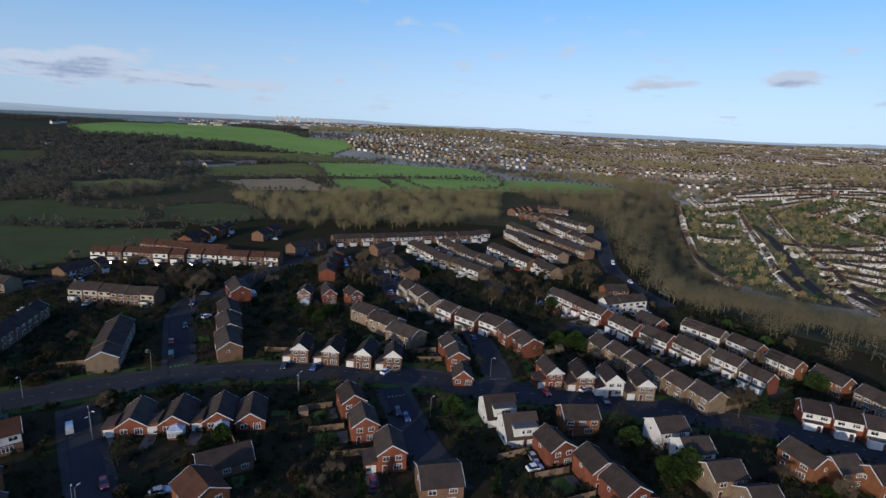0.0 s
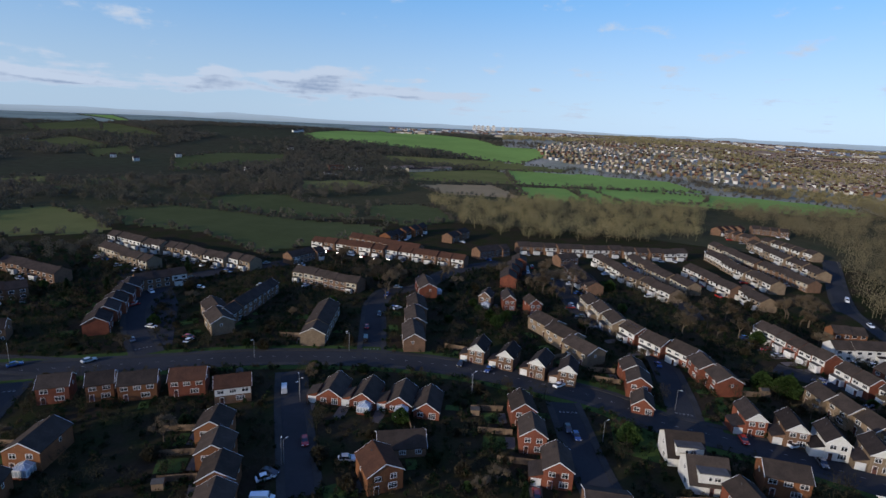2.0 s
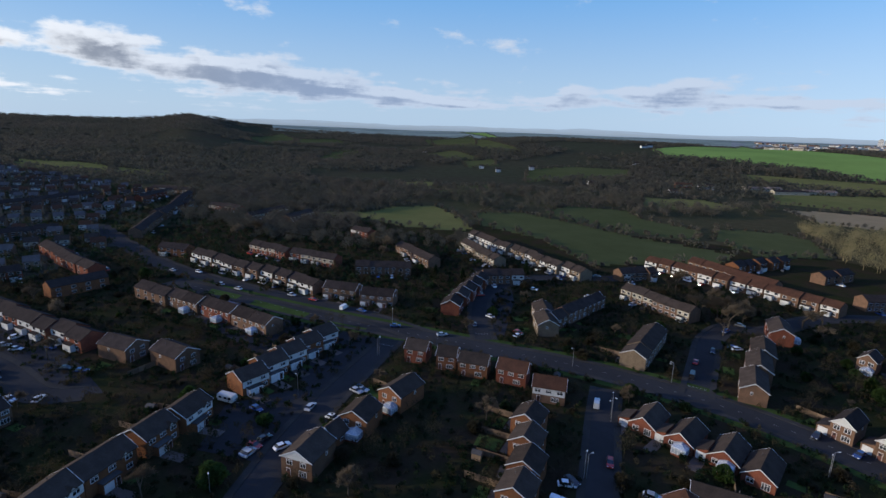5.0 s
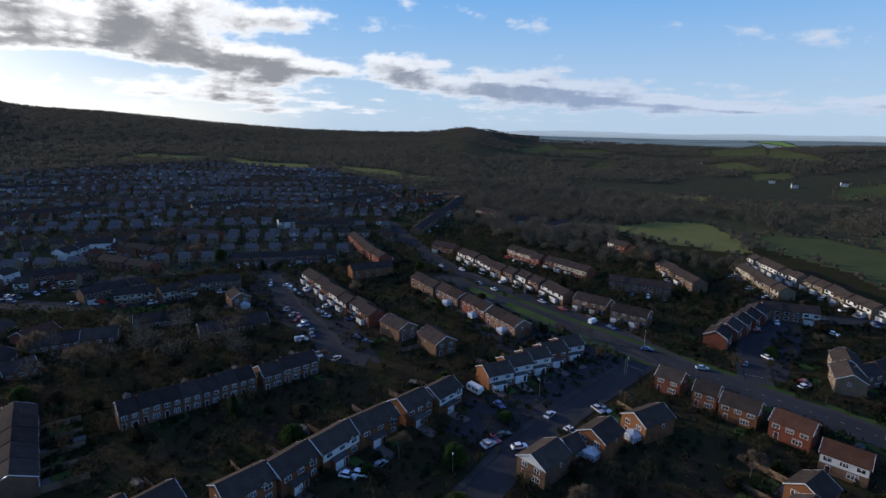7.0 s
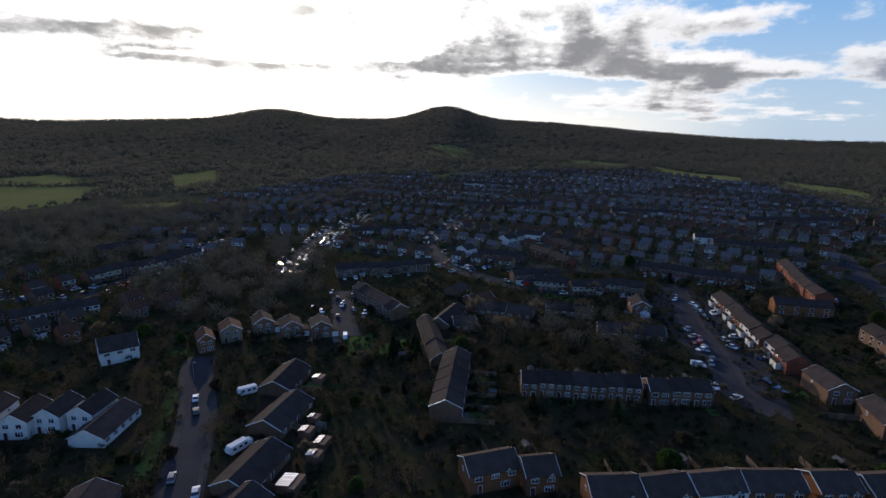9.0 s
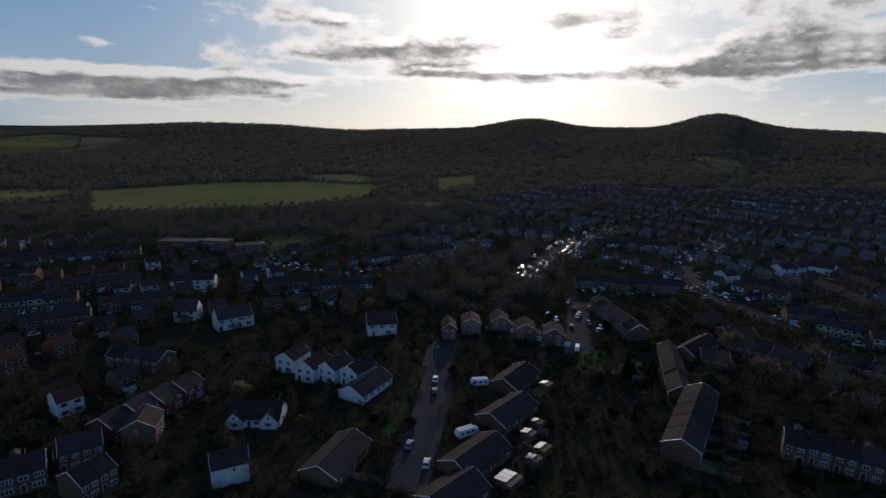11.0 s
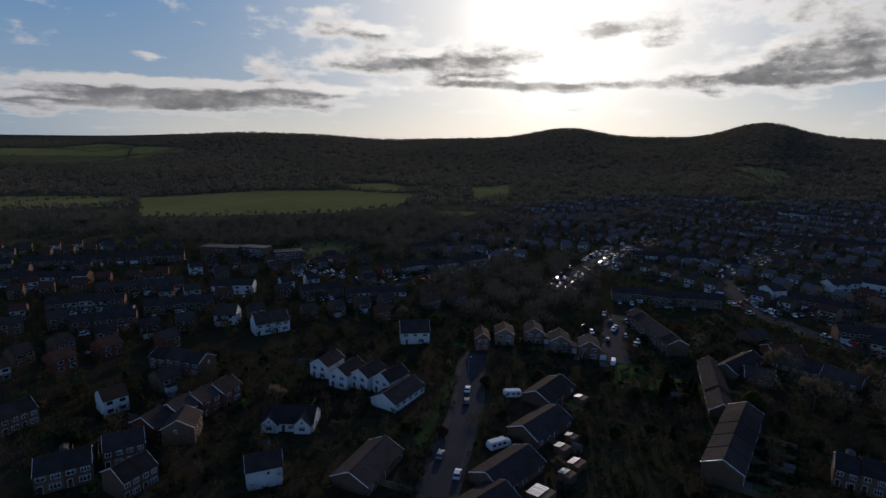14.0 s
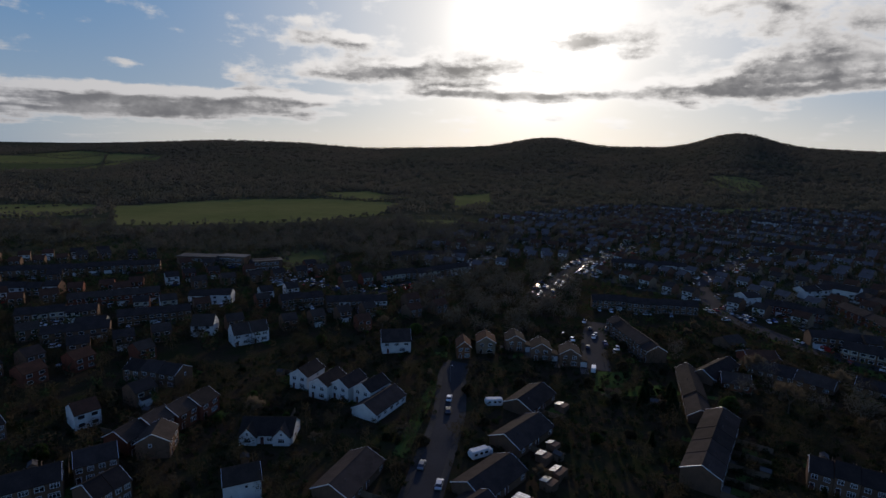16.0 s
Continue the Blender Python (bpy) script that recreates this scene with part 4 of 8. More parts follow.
def gable_house(xa, ya, xb, yb, W=7.0, wall=BRICK_BROWN, roof=ROOF_GREY, front=None, he=4.8, hr=7.0, wing=0, cons=False, group="", fine=True, low=False, L=None):
    """A house whose gable at a is its front, with the ridge running back to b. wing: a garage on its left (1) or right (-1) side."""
    a, b = Vector((xa, ya)), Vector((xb, yb))
    d = (b - a).normalized()
    if L is None:
        L = (b - a).length
    L = max(L, 5.5)
    c = a + d * L / 2
    turn = math.degrees(math.atan2(d.y, d.x))
    if low:
        he, hr = 2.5, 4.9
    label = f"{'low' if low else 'two-storey'} {COLOUR[wall]} house with {COLOUR[front] + ' gable and ' if front else 'gable front and '}{COLOUR[roof]}"
    ob, l, w = shell(c.x, c.y, turn, L, W, he, hr, wall, roof, label, group, barges=3)
    x0 = -l / 2
    if front:
        def face(bm):
            prism(bm, [(-w / 2 + 0.1, he - 0.2), (w / 2 - 0.1, he - 0.2), (w / 2 - 0.1, he - 0.08), (0, hr - 0.12), (-w / 2 + 0.1, he - 0.08)], -0.05, 0.0)
        hang("cladding", cached(("gface", w, he, hr), "cladding", [front], face), ob, (x0, 0, 0))
    if low:
        window(ob, x0, 1.6, 0.8, -90, 1.6, 1.3, 2, fine), window(ob, x0, -1.6, 0.3, -90, 1.8, 1.8, 3, fine)
        window(ob, 0, -w / 2, 0.9, 0, 1.4, 1.2, 2, fine), window(ob, 0, w / 2, 0.9, 180, 1.4, 1.2, 2, fine)
    else:
        for s in (-1, 1):
            window(ob, x0 - 0.04 * bool(front), s * w * 0.22, 3.1, -90, 1.5, 1.3, 2, fine)
        window(ob, x0, -w * 0.2, 0.7, -90, 2.0, 1.5, 3, fine)
        door(ob, x0, w * 0.26, 0, -90)
        for s in (-1, 1):
            window(ob, l * 0.1, s * w / 2, 3.2, 0 if s < 0 else 180, 0.8, 1.0, 1, fine)
        window(ob, l / 2, 0, 3.1, 90, 1.6, 1.2, 2, fine), window(ob, l / 2, w * 0.2, 0.6, 90, 1.8, 1.5, 2, fine)
    vent(ob, l * 0.2, w * 0.15, hr - 0.7)
    if wing:
        s = wing
        y1 = s * (w / 2 + 3.0)

        def lean(bm):
            prism(bm, [(s * w / 2, -0.3), (y1, -0.3), (y1, 2.3), (s * w / 2, 3.3)][::s], x0 + 0.4, x0 + 5.6)
            bmesh.ops.recalc_face_normals(bm, faces=bm.faces)

        def lean_roof(bm):
            prism(bm, [(s * w / 2, 3.3), (y1 + s * 0.2, 2.24), (y1 + s * 0.2, 2.40), (s * w / 2, 3.47)], x0 + 0.2, x0 + 5.8)
            bmesh.ops.recalc_face_normals(bm, faces=bm.faces)
        g = hang("garage", cached(("lean", l, w, s), "garage", [wall], lean), ob)
        hang("garage_roof", cached(("leanr", l, w, s), "garage_roof", [roof], lean_roof), g)
        garage_door(g, x0 + 0.4, s * (w / 2 + 1.5), 0, -90)
        drive(c, turn - 90, -s * (w / 2 + 1.5), x0 + 0.3)
    if cons:
        conservatory(ob, x0, -w * 0.15, -90)
    return ob


def cross_house(xa, ya, xb, yb, wall=RENDER_WHITE, roof=ROOF_BROWN, fine=True):
    """A white house whose roof sweeps low over its front, with a box dormer; it looks to the right of the way from a to b."""
    a, b = Vector((xa, ya)), Vector((xb, yb))
    c, d = (a + b) / 2, (b - a).normalized()
    turn = math.degrees(math.atan2(d.y, d.x))
    l = round((b - a).length * 2) / 2
    ob = thing("house", c.x, c.y, 0, turn, f"{COLOUR[wall]} house with white box dormer under a {COLOUR[roof]}", "house", "houses with box dormers")
    HOUSES.append((c.x, c.y, 5.0))
    hr, low, deep, back, hb = 7.0, 2.6, 4.6, 3.4, 4.8

    def walls(bm):
        prism(bm, [(-deep, -0.4), (back, -0.4), (back, hb), (0, hr), (-deep, low)], -l / 2, l / 2)

    def roofs(bm):
        k = (hr - low) / deep
        prism(bm, [(-deep - 0.35, low - 0.35 * k), (0, hr), (0, hr + 0.17), (-deep - 0.35, low - 0.35 * k + 0.17)][::-1], -l / 2 - 0.2, l / 2 + 0.2)
        prism(bm, [(back + 0.3, hb - 0.2), (0, hr), (0, hr + 0.17), (back + 0.3, hb - 0.03)], -l / 2 - 0.2, l / 2 + 0.2)
        bmesh.ops.recalc_face_normals(bm, faces=bm.faces)

    def face(bm):
        box(bm, -l * 0.30, l * 0.40, -deep + 0.2, -1.2, 2.9, 5.3)

    def cap(bm):
        box(bm, -l * 0.30 - 0.15, l * 0.40 + 0.15, -deep + 0.02, -1.0, 5.3, 5.5)
    hang("wall", cached(("cwall", l), "wall", [wall], walls), ob)
    hang("roof", cached(("croof", l), "roof", [roof], roofs), ob)
    dm = hang("dormer", cached(("dorm", l), "dormer", [BOARD_WHITE], face), ob)
    hang("dormer_roof", cached(("dormc", l), "dormer_roof", [FELT], cap), dm)
    window(ob, -0.3, -deep + 0.2, 3.6, 0, 0.8, 1.1, 1, fine), window(ob, 1.2, -deep + 0.2, 3.6, 0, 1.4, 1.1, 2, fine)
    garage_door(ob, -l / 2 + 1.7, -deep, 0, 0), door(ob, 0.3, -deep, 0, 0), window(ob, l / 2 - 1.6, -deep, 0.8, 0, 1.8, 1.2, 2, fine)
    window(ob, -l / 2, -0.4, 3.5, -90, 1.0, 1.2, 2, fine), window(ob, -l / 2, -1.6, 0.7, -90, 1.4, 1.3, 2, fine)
    for xx in (-l * 0.25, l * 0.25):
        window(ob, xx, back, 3.1, 180, 1.6, 1.2, 2, fine), window(ob, xx, back, 0.7, 180, 1.8, 1.4, 2, fine)
    return ob


def two_gables(x, y, turn):
    """A low house under a dark roof with two white gables to its front."""
    ob = thing("house", x, y, 0, turn, "low white rendered house with two front gables and dark tiled roof", "house")
    HOUSES.append((x, y, 7.0))

    def body(bm):
        prism(bm, [(-4.2, -0.4), (4.2, -0.4), (4.2, 2.6), (0, 5.6), (-4.2, 2.6)], -7.2, 7.2)

    def gable(bm):
        prism(bm, [(-2.3, -0.4), (2.3, -0.4), (2.3, 2.5), (0, 4.9), (-2.3, 2.5)], 0.0, 4.6)

    def slopes(bm):
        for s in (-1, 1):
            prism(bm, [(s * 2.6, 2.2), (0, 4.92), (0, 5.08), (s * 2.6, 2.36)][::s], -0.35, 4.8)
        bmesh.ops.recalc_face_normals(bm, faces=bm.faces)
    hang("wall", cached("twowall", "wall", [RENDER_WHITE], body), ob)
    hang("roof", cached("tworoof", "roof", [ROOF_GREY], roof_mesh(14.4, 8.4, 2.6, 5.6, 0.3, 0.2)), ob)
    for xx in (-4.6, 4.4):
        g = hang("gable", cached("twogab", "gable", [RENDER_WHITE], gable), ob, (xx, -5.2, 0), 90)
        hang("gable_roof", cached("twogabr", "gable_roof", [ROOF_GREY], slopes), g)
        window(g, 0, 0.0, 0.8, -90, 1.8, 1.3, 3)
        window(g, 0, 0.0, 2.9, -90, 0.8, 0.8, 1)
    window(ob, 1.2, -4.2, 0.8, 0, 1.8, 1.2, 3)
    door(ob, -1.0, -4.2, 0, 0)


def school_block(x, y, turn, L, D, h):
    """A long flat-roofed school building with bands of windows."""
    ob = thing("school_block", x, y, float(land(x, y)), turn, "flat-roofed two-storey brick school block beside a playing field", "school", "school buildings")
    HOUSES.append((x, y, L / 2))

    def body(bm):
        box(bm, -L / 2, L / 2, -D / 2, D / 2, -1, h)

    def cap(bm):
        box(bm, -L / 2 - 0.4, L / 2 + 0.4, -D / 2 - 0.4, D / 2 + 0.4, h, h + 0.45)
    hang("wall", cached(("sch", L, D, h), "wall", [BRICK_BROWN], body), ob)
    hang("roof", cached(("schr", L, D, h), "roof", [FELT], cap), ob)
    for k in range(int(L / 4)):
        for z in (0.9, 4.1):
            if z + 2 < h:
                window(ob, -L / 2 + 2 + k * 4, -D / 2, z, 0, 3.2, 1.8, 4)
                window(ob, -L / 2 + 2 + k * 4, D / 2, z, 180, 3.2, 1.8, 4)


# ---- streets ----
road(9, -274, 26, -200, 69, -144, 107, -110, 130, -75, 146, -48, 152, -24, 153, 1, 151, 15, 145, 41, 143, 88, 133, 122, 119)
road(8.5, -439, -1, -343, 18, -294, 32, -241, 57, -210, 75, -183, 89, -158, 98)
road(6.5, -77, 147, -90, 173, -100, 194, -103, 214, -93, 223, -88, 261, -69, 294)
road(6.5, -12, 144, -7, 130, -2, 116, 6, 98)
road(6, 22, 147, 20, 167, 15, 192, 5, 205, -12, 220, -22, 243, -34, 271, -53, 278)
road(6.5, -143, 116, -163, 129, -185, 149, -197, 180, -189, 206, -179, 222, -167, 244)
road(6, -94, 126, -82, 110, -70, 95, -58, 80)
road(6.5, -160, 86, -148, 71, -130, 49, -114, 32, -97, 17)
road(6.5, -278, -64, -231, -46, -197, -29, -174, -19, -169, -8)
road(7, -167, -194, -145, -169, -128, -147)
road(6.5, -83, -171, -76, -163, -62, -135, -49, -115, -37, -97)
road(7, -520, -346, -431, -303, -330, -258, -281, -231, -249, -195, -236, -165, -232, -128, -242, -95)
road(5.5, -229, -280, -275, -316, -345, -357)
road(6.5, -165, -240, -199, -273, -255, -316, -318, -356, -390, -384)
road(6, -72, -278, -92, -286, -115, -300, -149, -322, -200, -360)
road(5, -62, -292, -50, -315, -32, -322)
road(6, 54, 201, 74, 192, 91, 180, 102, 163, 110, 150)
road(6, -1, 331, 24, 270, 36, 243)
road(6.5, 131, 417, 105, 307, 104, 274, 109, 232)
road(8, 465, 791, 451, 697, 403, 564, 366, 474, 353, 426)
road(5.5, 346, 757, 306, 624, 286, 518, 280, 464)

# ---- rows of houses ----
# north-west estate
row(-99.1, 145.0, -111.1, 174.7, 4, wall=BRICK_BUFF, roof=ROOF_BROWN, D=8.5)
row(-150.7, 209.0, -113.7, 207.4, 6, wall=BRICK_BROWN, roof=ROOF_BROWN, front=BOARD_CREAM, cons=3)
row(-65.9, 156.1, -82.2, 198.5, 3, wall=BRICK_BROWN, roof=ROOF_BROWN, step=1.6, D=7.5)
row(-90.6, 225.8, -82.6, 212.7, 1, wall=BRICK_RED, roof=ROOF_BROWN, cons=1)
row(-181.7, 269.9, -84.3, 275.6, 12, wall=BRICK_BROWN, roof=ROOF_RED, front=BOARD_WHITE, garage=2, step=0.8)
row(-166.9, 290.3, -116.0, 285.3, 6, wall=BRICK_BROWN, roof=ROOF_RED, cells=2, fine=False)
row(-150.4, 301.9, -144.1, 349.7, 5, wall=BRICK_ORANGE, roof=ROOF_GREY, step=1.5, fine=False)
row(-114.5, 325.6, -110.5, 349.9, 2, wall=BRICK_BROWN, roof=ROOF_GREY, fine=False)
row(-171.9, 228.8, -165.6, 249.4, 4, wall=BRICK_BROWN, roof=ROOF_GREY, front=BOARD_WHITE)
row(-84.8, 294.8, -72.4, 314.7, 4, wall=BRICK_BROWN, roof=ROOF_GREY, fine=False)
row(-66.8, 324.4, 35.2, 363.9, 13, wall=BRICK_BROWN, roof=ROOF_BROWN, front=BOARD_WHITE, step=1.2, fine=False, garage=2)
row(-15.6, 319.2, 25.2, 262.0, 9, wall=BRICK_BUFF, roof=ROOF_BROWN, front=BOARD_WHITE, garage=2, fine=False)
row(3.4, 331.9, 33.8, 279.8, 8, wall=BRICK_BUFF, roof=ROOF_BROWN, front=BOARD_CREAM, fine=False)
row(35.0, 324.0, 55.8, 286.5, 5, wall=BRICK_BROWN, roof=ROOF_BROWN, front=BOARD_WHITE, garage=2, fine=False)
row(57.6, 289.4, 64.8, 269.0, 3, wall=BRICK_BUFF, roof=ROOF_BROWN, front=BOARD_WHITE, garage=2, fine=False)
row(51.3, 372.1, 76.3, 305.3, 9, wall=BRICK_BUFF, roof=ROOF_BROWN, front=BOARD_WHITE, fine=False)
row(56.4, 402.7, 97.5, 319.9, 11, wall=BRICK_BROWN, roof=ROOF_BROWN, front=BOARD_CREAM, fine=False)
row(85.5, 428.8, 109.0, 347.2, 10, wall=BRICK_BUFF, roof=ROOF_BROWN, front=BOARD_WHITE, fine=False)
row(74.6, 466.6, 91.3, 447.3, 4, wall=BRICK_BROWN, roof=ROOF_BROWN, step=2.5)
row(95.9, 445.8, 122.2, 408.4, 5, wall=BRICK_BUFF, roof=ROOF_BROWN, step=2, front=BOARD_WHITE)
row(65.3, 473.4, 87.3, 497.7, 4, wall=BRICK_BROWN, roof=ROOF_RED, step=2.5)
row(96.7, 504.5, 122.9, 498.9, 4, wall=BRICK_BROWN, roof=ROOF_BROWN, step=2.5)
row(-14.1, 237.0, 2.5, 207.0, 3, wall=BRICK_BUFF, roof=ROOF_BROWN, front=BOARD_CREAM, step=1.0, garage=1)
row(3.9, 207.2, 9.8, 200.4, 1, wall=BRICK_RED, roof=ROOF_BROWN, front=BOARD_WHITE, garage=2, cells=1)
row(10.9, 199.2, 18.3, 192.5, 1, wall=BRICK_RED, roof=ROOF_BROWN, front=BOARD_WHITE, garage=2)
row(20.2, 194.6, 27.4, 187.6, 1, wall=BRICK_RED, roof=ROOF_BROWN, front=BOARD_WHITE, garage=2)
row(26.9, 185.7, 35.8, 170.2, 2, wall=BRICK_RED, roof=ROOF_BROWN, step=1.6)
row(-5.9, 173.5, -29.9, 201.6, 3, wall=BRICK_BUFF, roof=ROOF_BROWN, step=2.0, D=8.5)
gable_house(-56.1, 213.0, -56.7, 221.1, W=5.6, wall=BRICK_BROWN, roof=ROOF_GREY, cons=True)
gable_house(-45.0, 214.0, -48.9, 224.1, W=5.6, wall=BRICK_RED, roof=ROOF_GREY)
gable_house(-33.7, 214.3, -38.0, 220.8, W=5.6, wall=BRICK_RED, roof=ROOF_BROWN)
row(-53.9, 245.7, -58.7, 293.1, 4, wall=BRICK_RED, roof=ROOF_BROWN, step=1.5)
row(-28.3, 289.7, -10.5, 255.6, 5, wall=BRICK_BROWN, roof=ROOF_GREY, fine=False)
row(-38.0, 303.4, -29.0, 313.1, 2, wall=BRICK_BROWN, roof=ROOF_BROWN, fine=False)
gable_house(-43.1, 157.2, -43.4, 166.7, W=5.6, wall=BRICK_BROWN, front=BOARD_WHITE, wing=1, group="white-gabled houses")
gable_house(-33.0, 156.7, -32.5, 166.1, W=5.6, wall=BRICK_BROWN, front=BOARD_WHITE, wing=1, group="white-gabled houses")
gable_house(-22.3, 155.4, -21.1, 165.1, W=5.6, wall=BRICK_BROWN, front=BOARD_WHITE, wing=1, group="white-gabled houses")
gable_house(-12.5, 154.8, -12.9, 163.2, W=5.6, wall=BRICK_BROWN, front=BOARD_WHITE, wing=1, group="white-gabled houses")
gable_house(-20.1, 126.1, -23.2, 134.0, W=6.4, wall=BRICK_RED, roof=ROOF_BROWN)
gable_house(-15.5, 115.2, -17.8, 123.1, W=6.4, wall=BRICK_RED, roof=ROOF_BROWN)
gable_house(-7.9, 104.5, -9.9, 112.9, W=6.4, wall=BRICK_RED, roof=ROOF_BROWN, wing=1)
cross_house(14.4, 128.9, 23.2, 131.2)
cross_house(18.8, 120.1, 27.4, 122.1)
row(35.1, 125.8, 44.7, 126.7, 1, wall=BRICK_ORANGE, roof=ROOF_BROWN, D=7, cons=1)
gable_house(32.2, 109.1, 29.7, 115.1, W=7, wall=BRICK_RED, roof=ROOF_BROWN, wing=-1, L=8)
gable_house(40.1, 101.7, 38.2, 107.4, W=7, wall=BRICK_RED, roof=ROOF_BROWN, wing=-1, L=8)
gable_house(44.4, 94.2, 42.4, 99.0, W=7, wall=BRICK_RED, roof=ROOF_BROWN, wing=-1, L=8)
row(-1.7, 97.6, 7.1, 99.4, 1, wall=BRICK_BROWN, roof=ROOF_BROWN, D=9)
gable_house(7.4, 165.1, 5.6, 172.3, W=7.5, wall=BRICK_RED, roof=ROOF_BROWN, cons=True)
gable_house(8.7, 156.2, 8.0, 164.7, W=7, wall=BRICK_RED, roof=ROOF_BROWN)
gable_house(9.9, 147.1, 9.6, 154.5, W=6, wall=BRICK_RED, roof=ROOF_BROWN, low=True)
gable_house(38.5, 148.2, 36.6, 156.9, W=5.6, wall=BRICK_RED, front=BOARD_WHITE, wing=1, group="white-gabled houses")
gable_house(47.7, 146.7, 46.8, 155.8, W=5.6, wall=BRICK_BROWN, front=BOARD_WHITE, wing=1, group="white-gabled houses")
gable_house(56.0, 144.7, 55.2, 153.6, W=5.6, wall=RENDER_WHITE, front=BOARD_WHITE, wing=1, group="white-gabled houses")
gable_house(64.7, 142.5, 64.4, 151.2, W=5.6, wall=BRICK_BUFF, front=BOARD_WHITE, wing=1, group="white-gabled houses")
row(54.9, 233.6, 71.9, 204.5, 6, wall=BRICK_RED, roof=ROOF_BROWN, front=BOARD_WHITE, garage=2, D=7)
row(73.5, 200.7, 79.7, 188.9, 2, wall=BRICK_RED, roof=ROOF_BROWN, front=BOARD_WHITE, garage=2, D=7)
row(81.8, 189.2, 88.2, 178.6, 2, wall=BRICK_RED, roof=ROOF_BROWN, front=BOARD_WHITE, garage=2, D=7)
row(91.0, 180.5, 96.4, 169.2, 2, wall=BRICK_BUFF, roof=ROOF_BROWN, front=BOARD_WHITE, garage=2, D=7)
row(99.6, 169.5, 104.2, 160.6, 2, wall=BRICK_BUFF, roof=ROOF_BROWN, front=BOARD_WHITE, garage=2, D=6.5)
row(103.3, 158.3, 107.4, 149.9, 2, wall=BRICK_RED, roof=ROOF_BROWN, front=BOARD_WHITE, garage=2, D=6.5)
row(59.1, 178.3, 83.8, 136.8, 6, wall=BRICK_BUFF, roof=ROOF_BROWN, step=1.4, D=7)
row(101.9, 199.4, 111.1, 185.8, 2, wall=BRICK_BUFF, roof=ROOF_BROWN, front=BOARD_WHITE, D=6.5, cells=2)
row(113.3, 184.9, 118.4, 174.1, 2, wall=BRICK_ORANGE, roof=ROOF_BROWN, front=BOARD_WHITE, D=6.5)
row(119.2, 171.1, 123.7, 160.7, 2, wall=BRICK_ORANGE, roof=ROOF_BROWN, front=BOARD_WHITE, D=6.5, cells=2)
row(127.7, 159.6, 131.5, 149.7, 2, wall=BRICK_ORANGE, roof=ROOF_BROWN, D=6.5)
row(133.0, 146.7, 136.0, 136.5, 2, wall=BRICK_BUFF, roof=ROOF_BROWN, D=6.5)
row(106.6, 136.7, 124.5, 124.6, 3, wall=BRICK_RED, roof=ROOF_GREY, front=BOARD_WHITE, step=1.8, D=7, garage=2)
row(58.1, 121.3, 66.3, 123.2, 1, wall=RENDER_WHITE, roof=ROOF_BROWN, D=7)
row(61.2, 112.7, 68.4, 114.0, 1, wall=RENDER_WHITE, roof=ROOF_BROWN, D=7)
row(62.8, 103.2, 71.2, 105.0, 1, wall=BRICK_BUFF, roof=ROOF_BROWN, D=7)
row(67.4, 95.2, 74.5, 96.5, 1, wall=BRICK_BUFF, roof=ROOF_BROWN, D=7)
row(89.8, 115.6, 92.9, 106.9, 1, wall=BRICK_ORANGE, roof=ROOF_BROWN, D=7)
row(94.3, 107.6, 101.3, 109.2, 1, wall=BRICK_ORANGE, roof=ROOF_BROWN, D=6.5)
row(101.3, 104.7, 109.9, 105.7, 1, wall=BRICK_ORANGE, roof=ROOF_BROWN, D=7)
row(74.9, 220.9, 95.6, 228.5, 3, wall=RENDER_WHITE, roof=ROOF_BROWN, D=6.5)
row(80.2, 240.1, 93.0, 243.9, 2, wall=BRICK_ORANGE, roof=ROOF_BROWN, D=6)
row(86.3, 206.2, 90.7, 195.6, 1, wall=BRICK_RED, roof=ROOF_BROWN, D=6.5)
# western streets
row(-147.2, 28.5, -171.8, 66.1, 5, wall=BRICK_ORANGE, roof=ROOF_BROWN, front=BOARD_WHITE, step=-2.2, garage=2)
row(-171.1, 118.7, -201.1, 159.6, 5, wall=BRICK_RED, roof=ROOF_GREY, step=1.4)
row(-202.6, 161.1, -193.0, 180.0, 3, wall=BRICK_BROWN, roof=ROOF_GREY, front=BOARD_WHITE)
row(-312.0, 43.9, -223.8, 83.6, 10, wall=BRICK_BROWN, roof=ROOF_GREY, front=BOARD_WHITE, garage=3, step=0.8)
row(-220.3, 84.1, -208.2, 95.0, 2, wall=BRICK_BROWN, roof=ROOF_GREY, garage=1)
row(-203.8, 94.4, -193.5, 105.6, 2, wall=BRICK_BROWN, roof=ROOF_GREY, garage=1)
row(-319.8, 77.4, -290.4, 90.4, 4, wall=BRICK_RED, roof=ROOF_GREY, front=BOARD_CREAM)
row(-289.9, 91.1, -263.0, 108.2, 4, wall=BRICK_RED, roof=ROOF_GREY, front=BOARD_CREAM)
row(-246.9, 110.8, -232.5, 136.0, 4, wall=BRICK_BROWN, roof=ROOF_GREY, cons=2)
row(-279.6, 156.1, -236.9, 155.0, 5, wall=BRICK_BROWN, roof=ROOF_GREY)
row(-266.9, 197.3, -221.4, 189.7, 6, wall=BRICK_BUFF, roof=ROOF_BROWN, front=BOARD_CREAM)
row(-288.1, 218.7, -178.3, 211.6, 14, wall=BRICK_BUFF, roof=ROOF_BROWN, front=BOARD_WHITE, garage=2, step=0.8)
row(-336.8, 151.1, -317.8, 155.0, 2, wall=BRICK_RED, roof=ROOF_GREY, front=BOARD_WHITE)
row(-133.5, 139.0, -152.8, 155.2, 2, wall=BRICK_BUFF, roof=ROOF_BROWN, step=1.2)
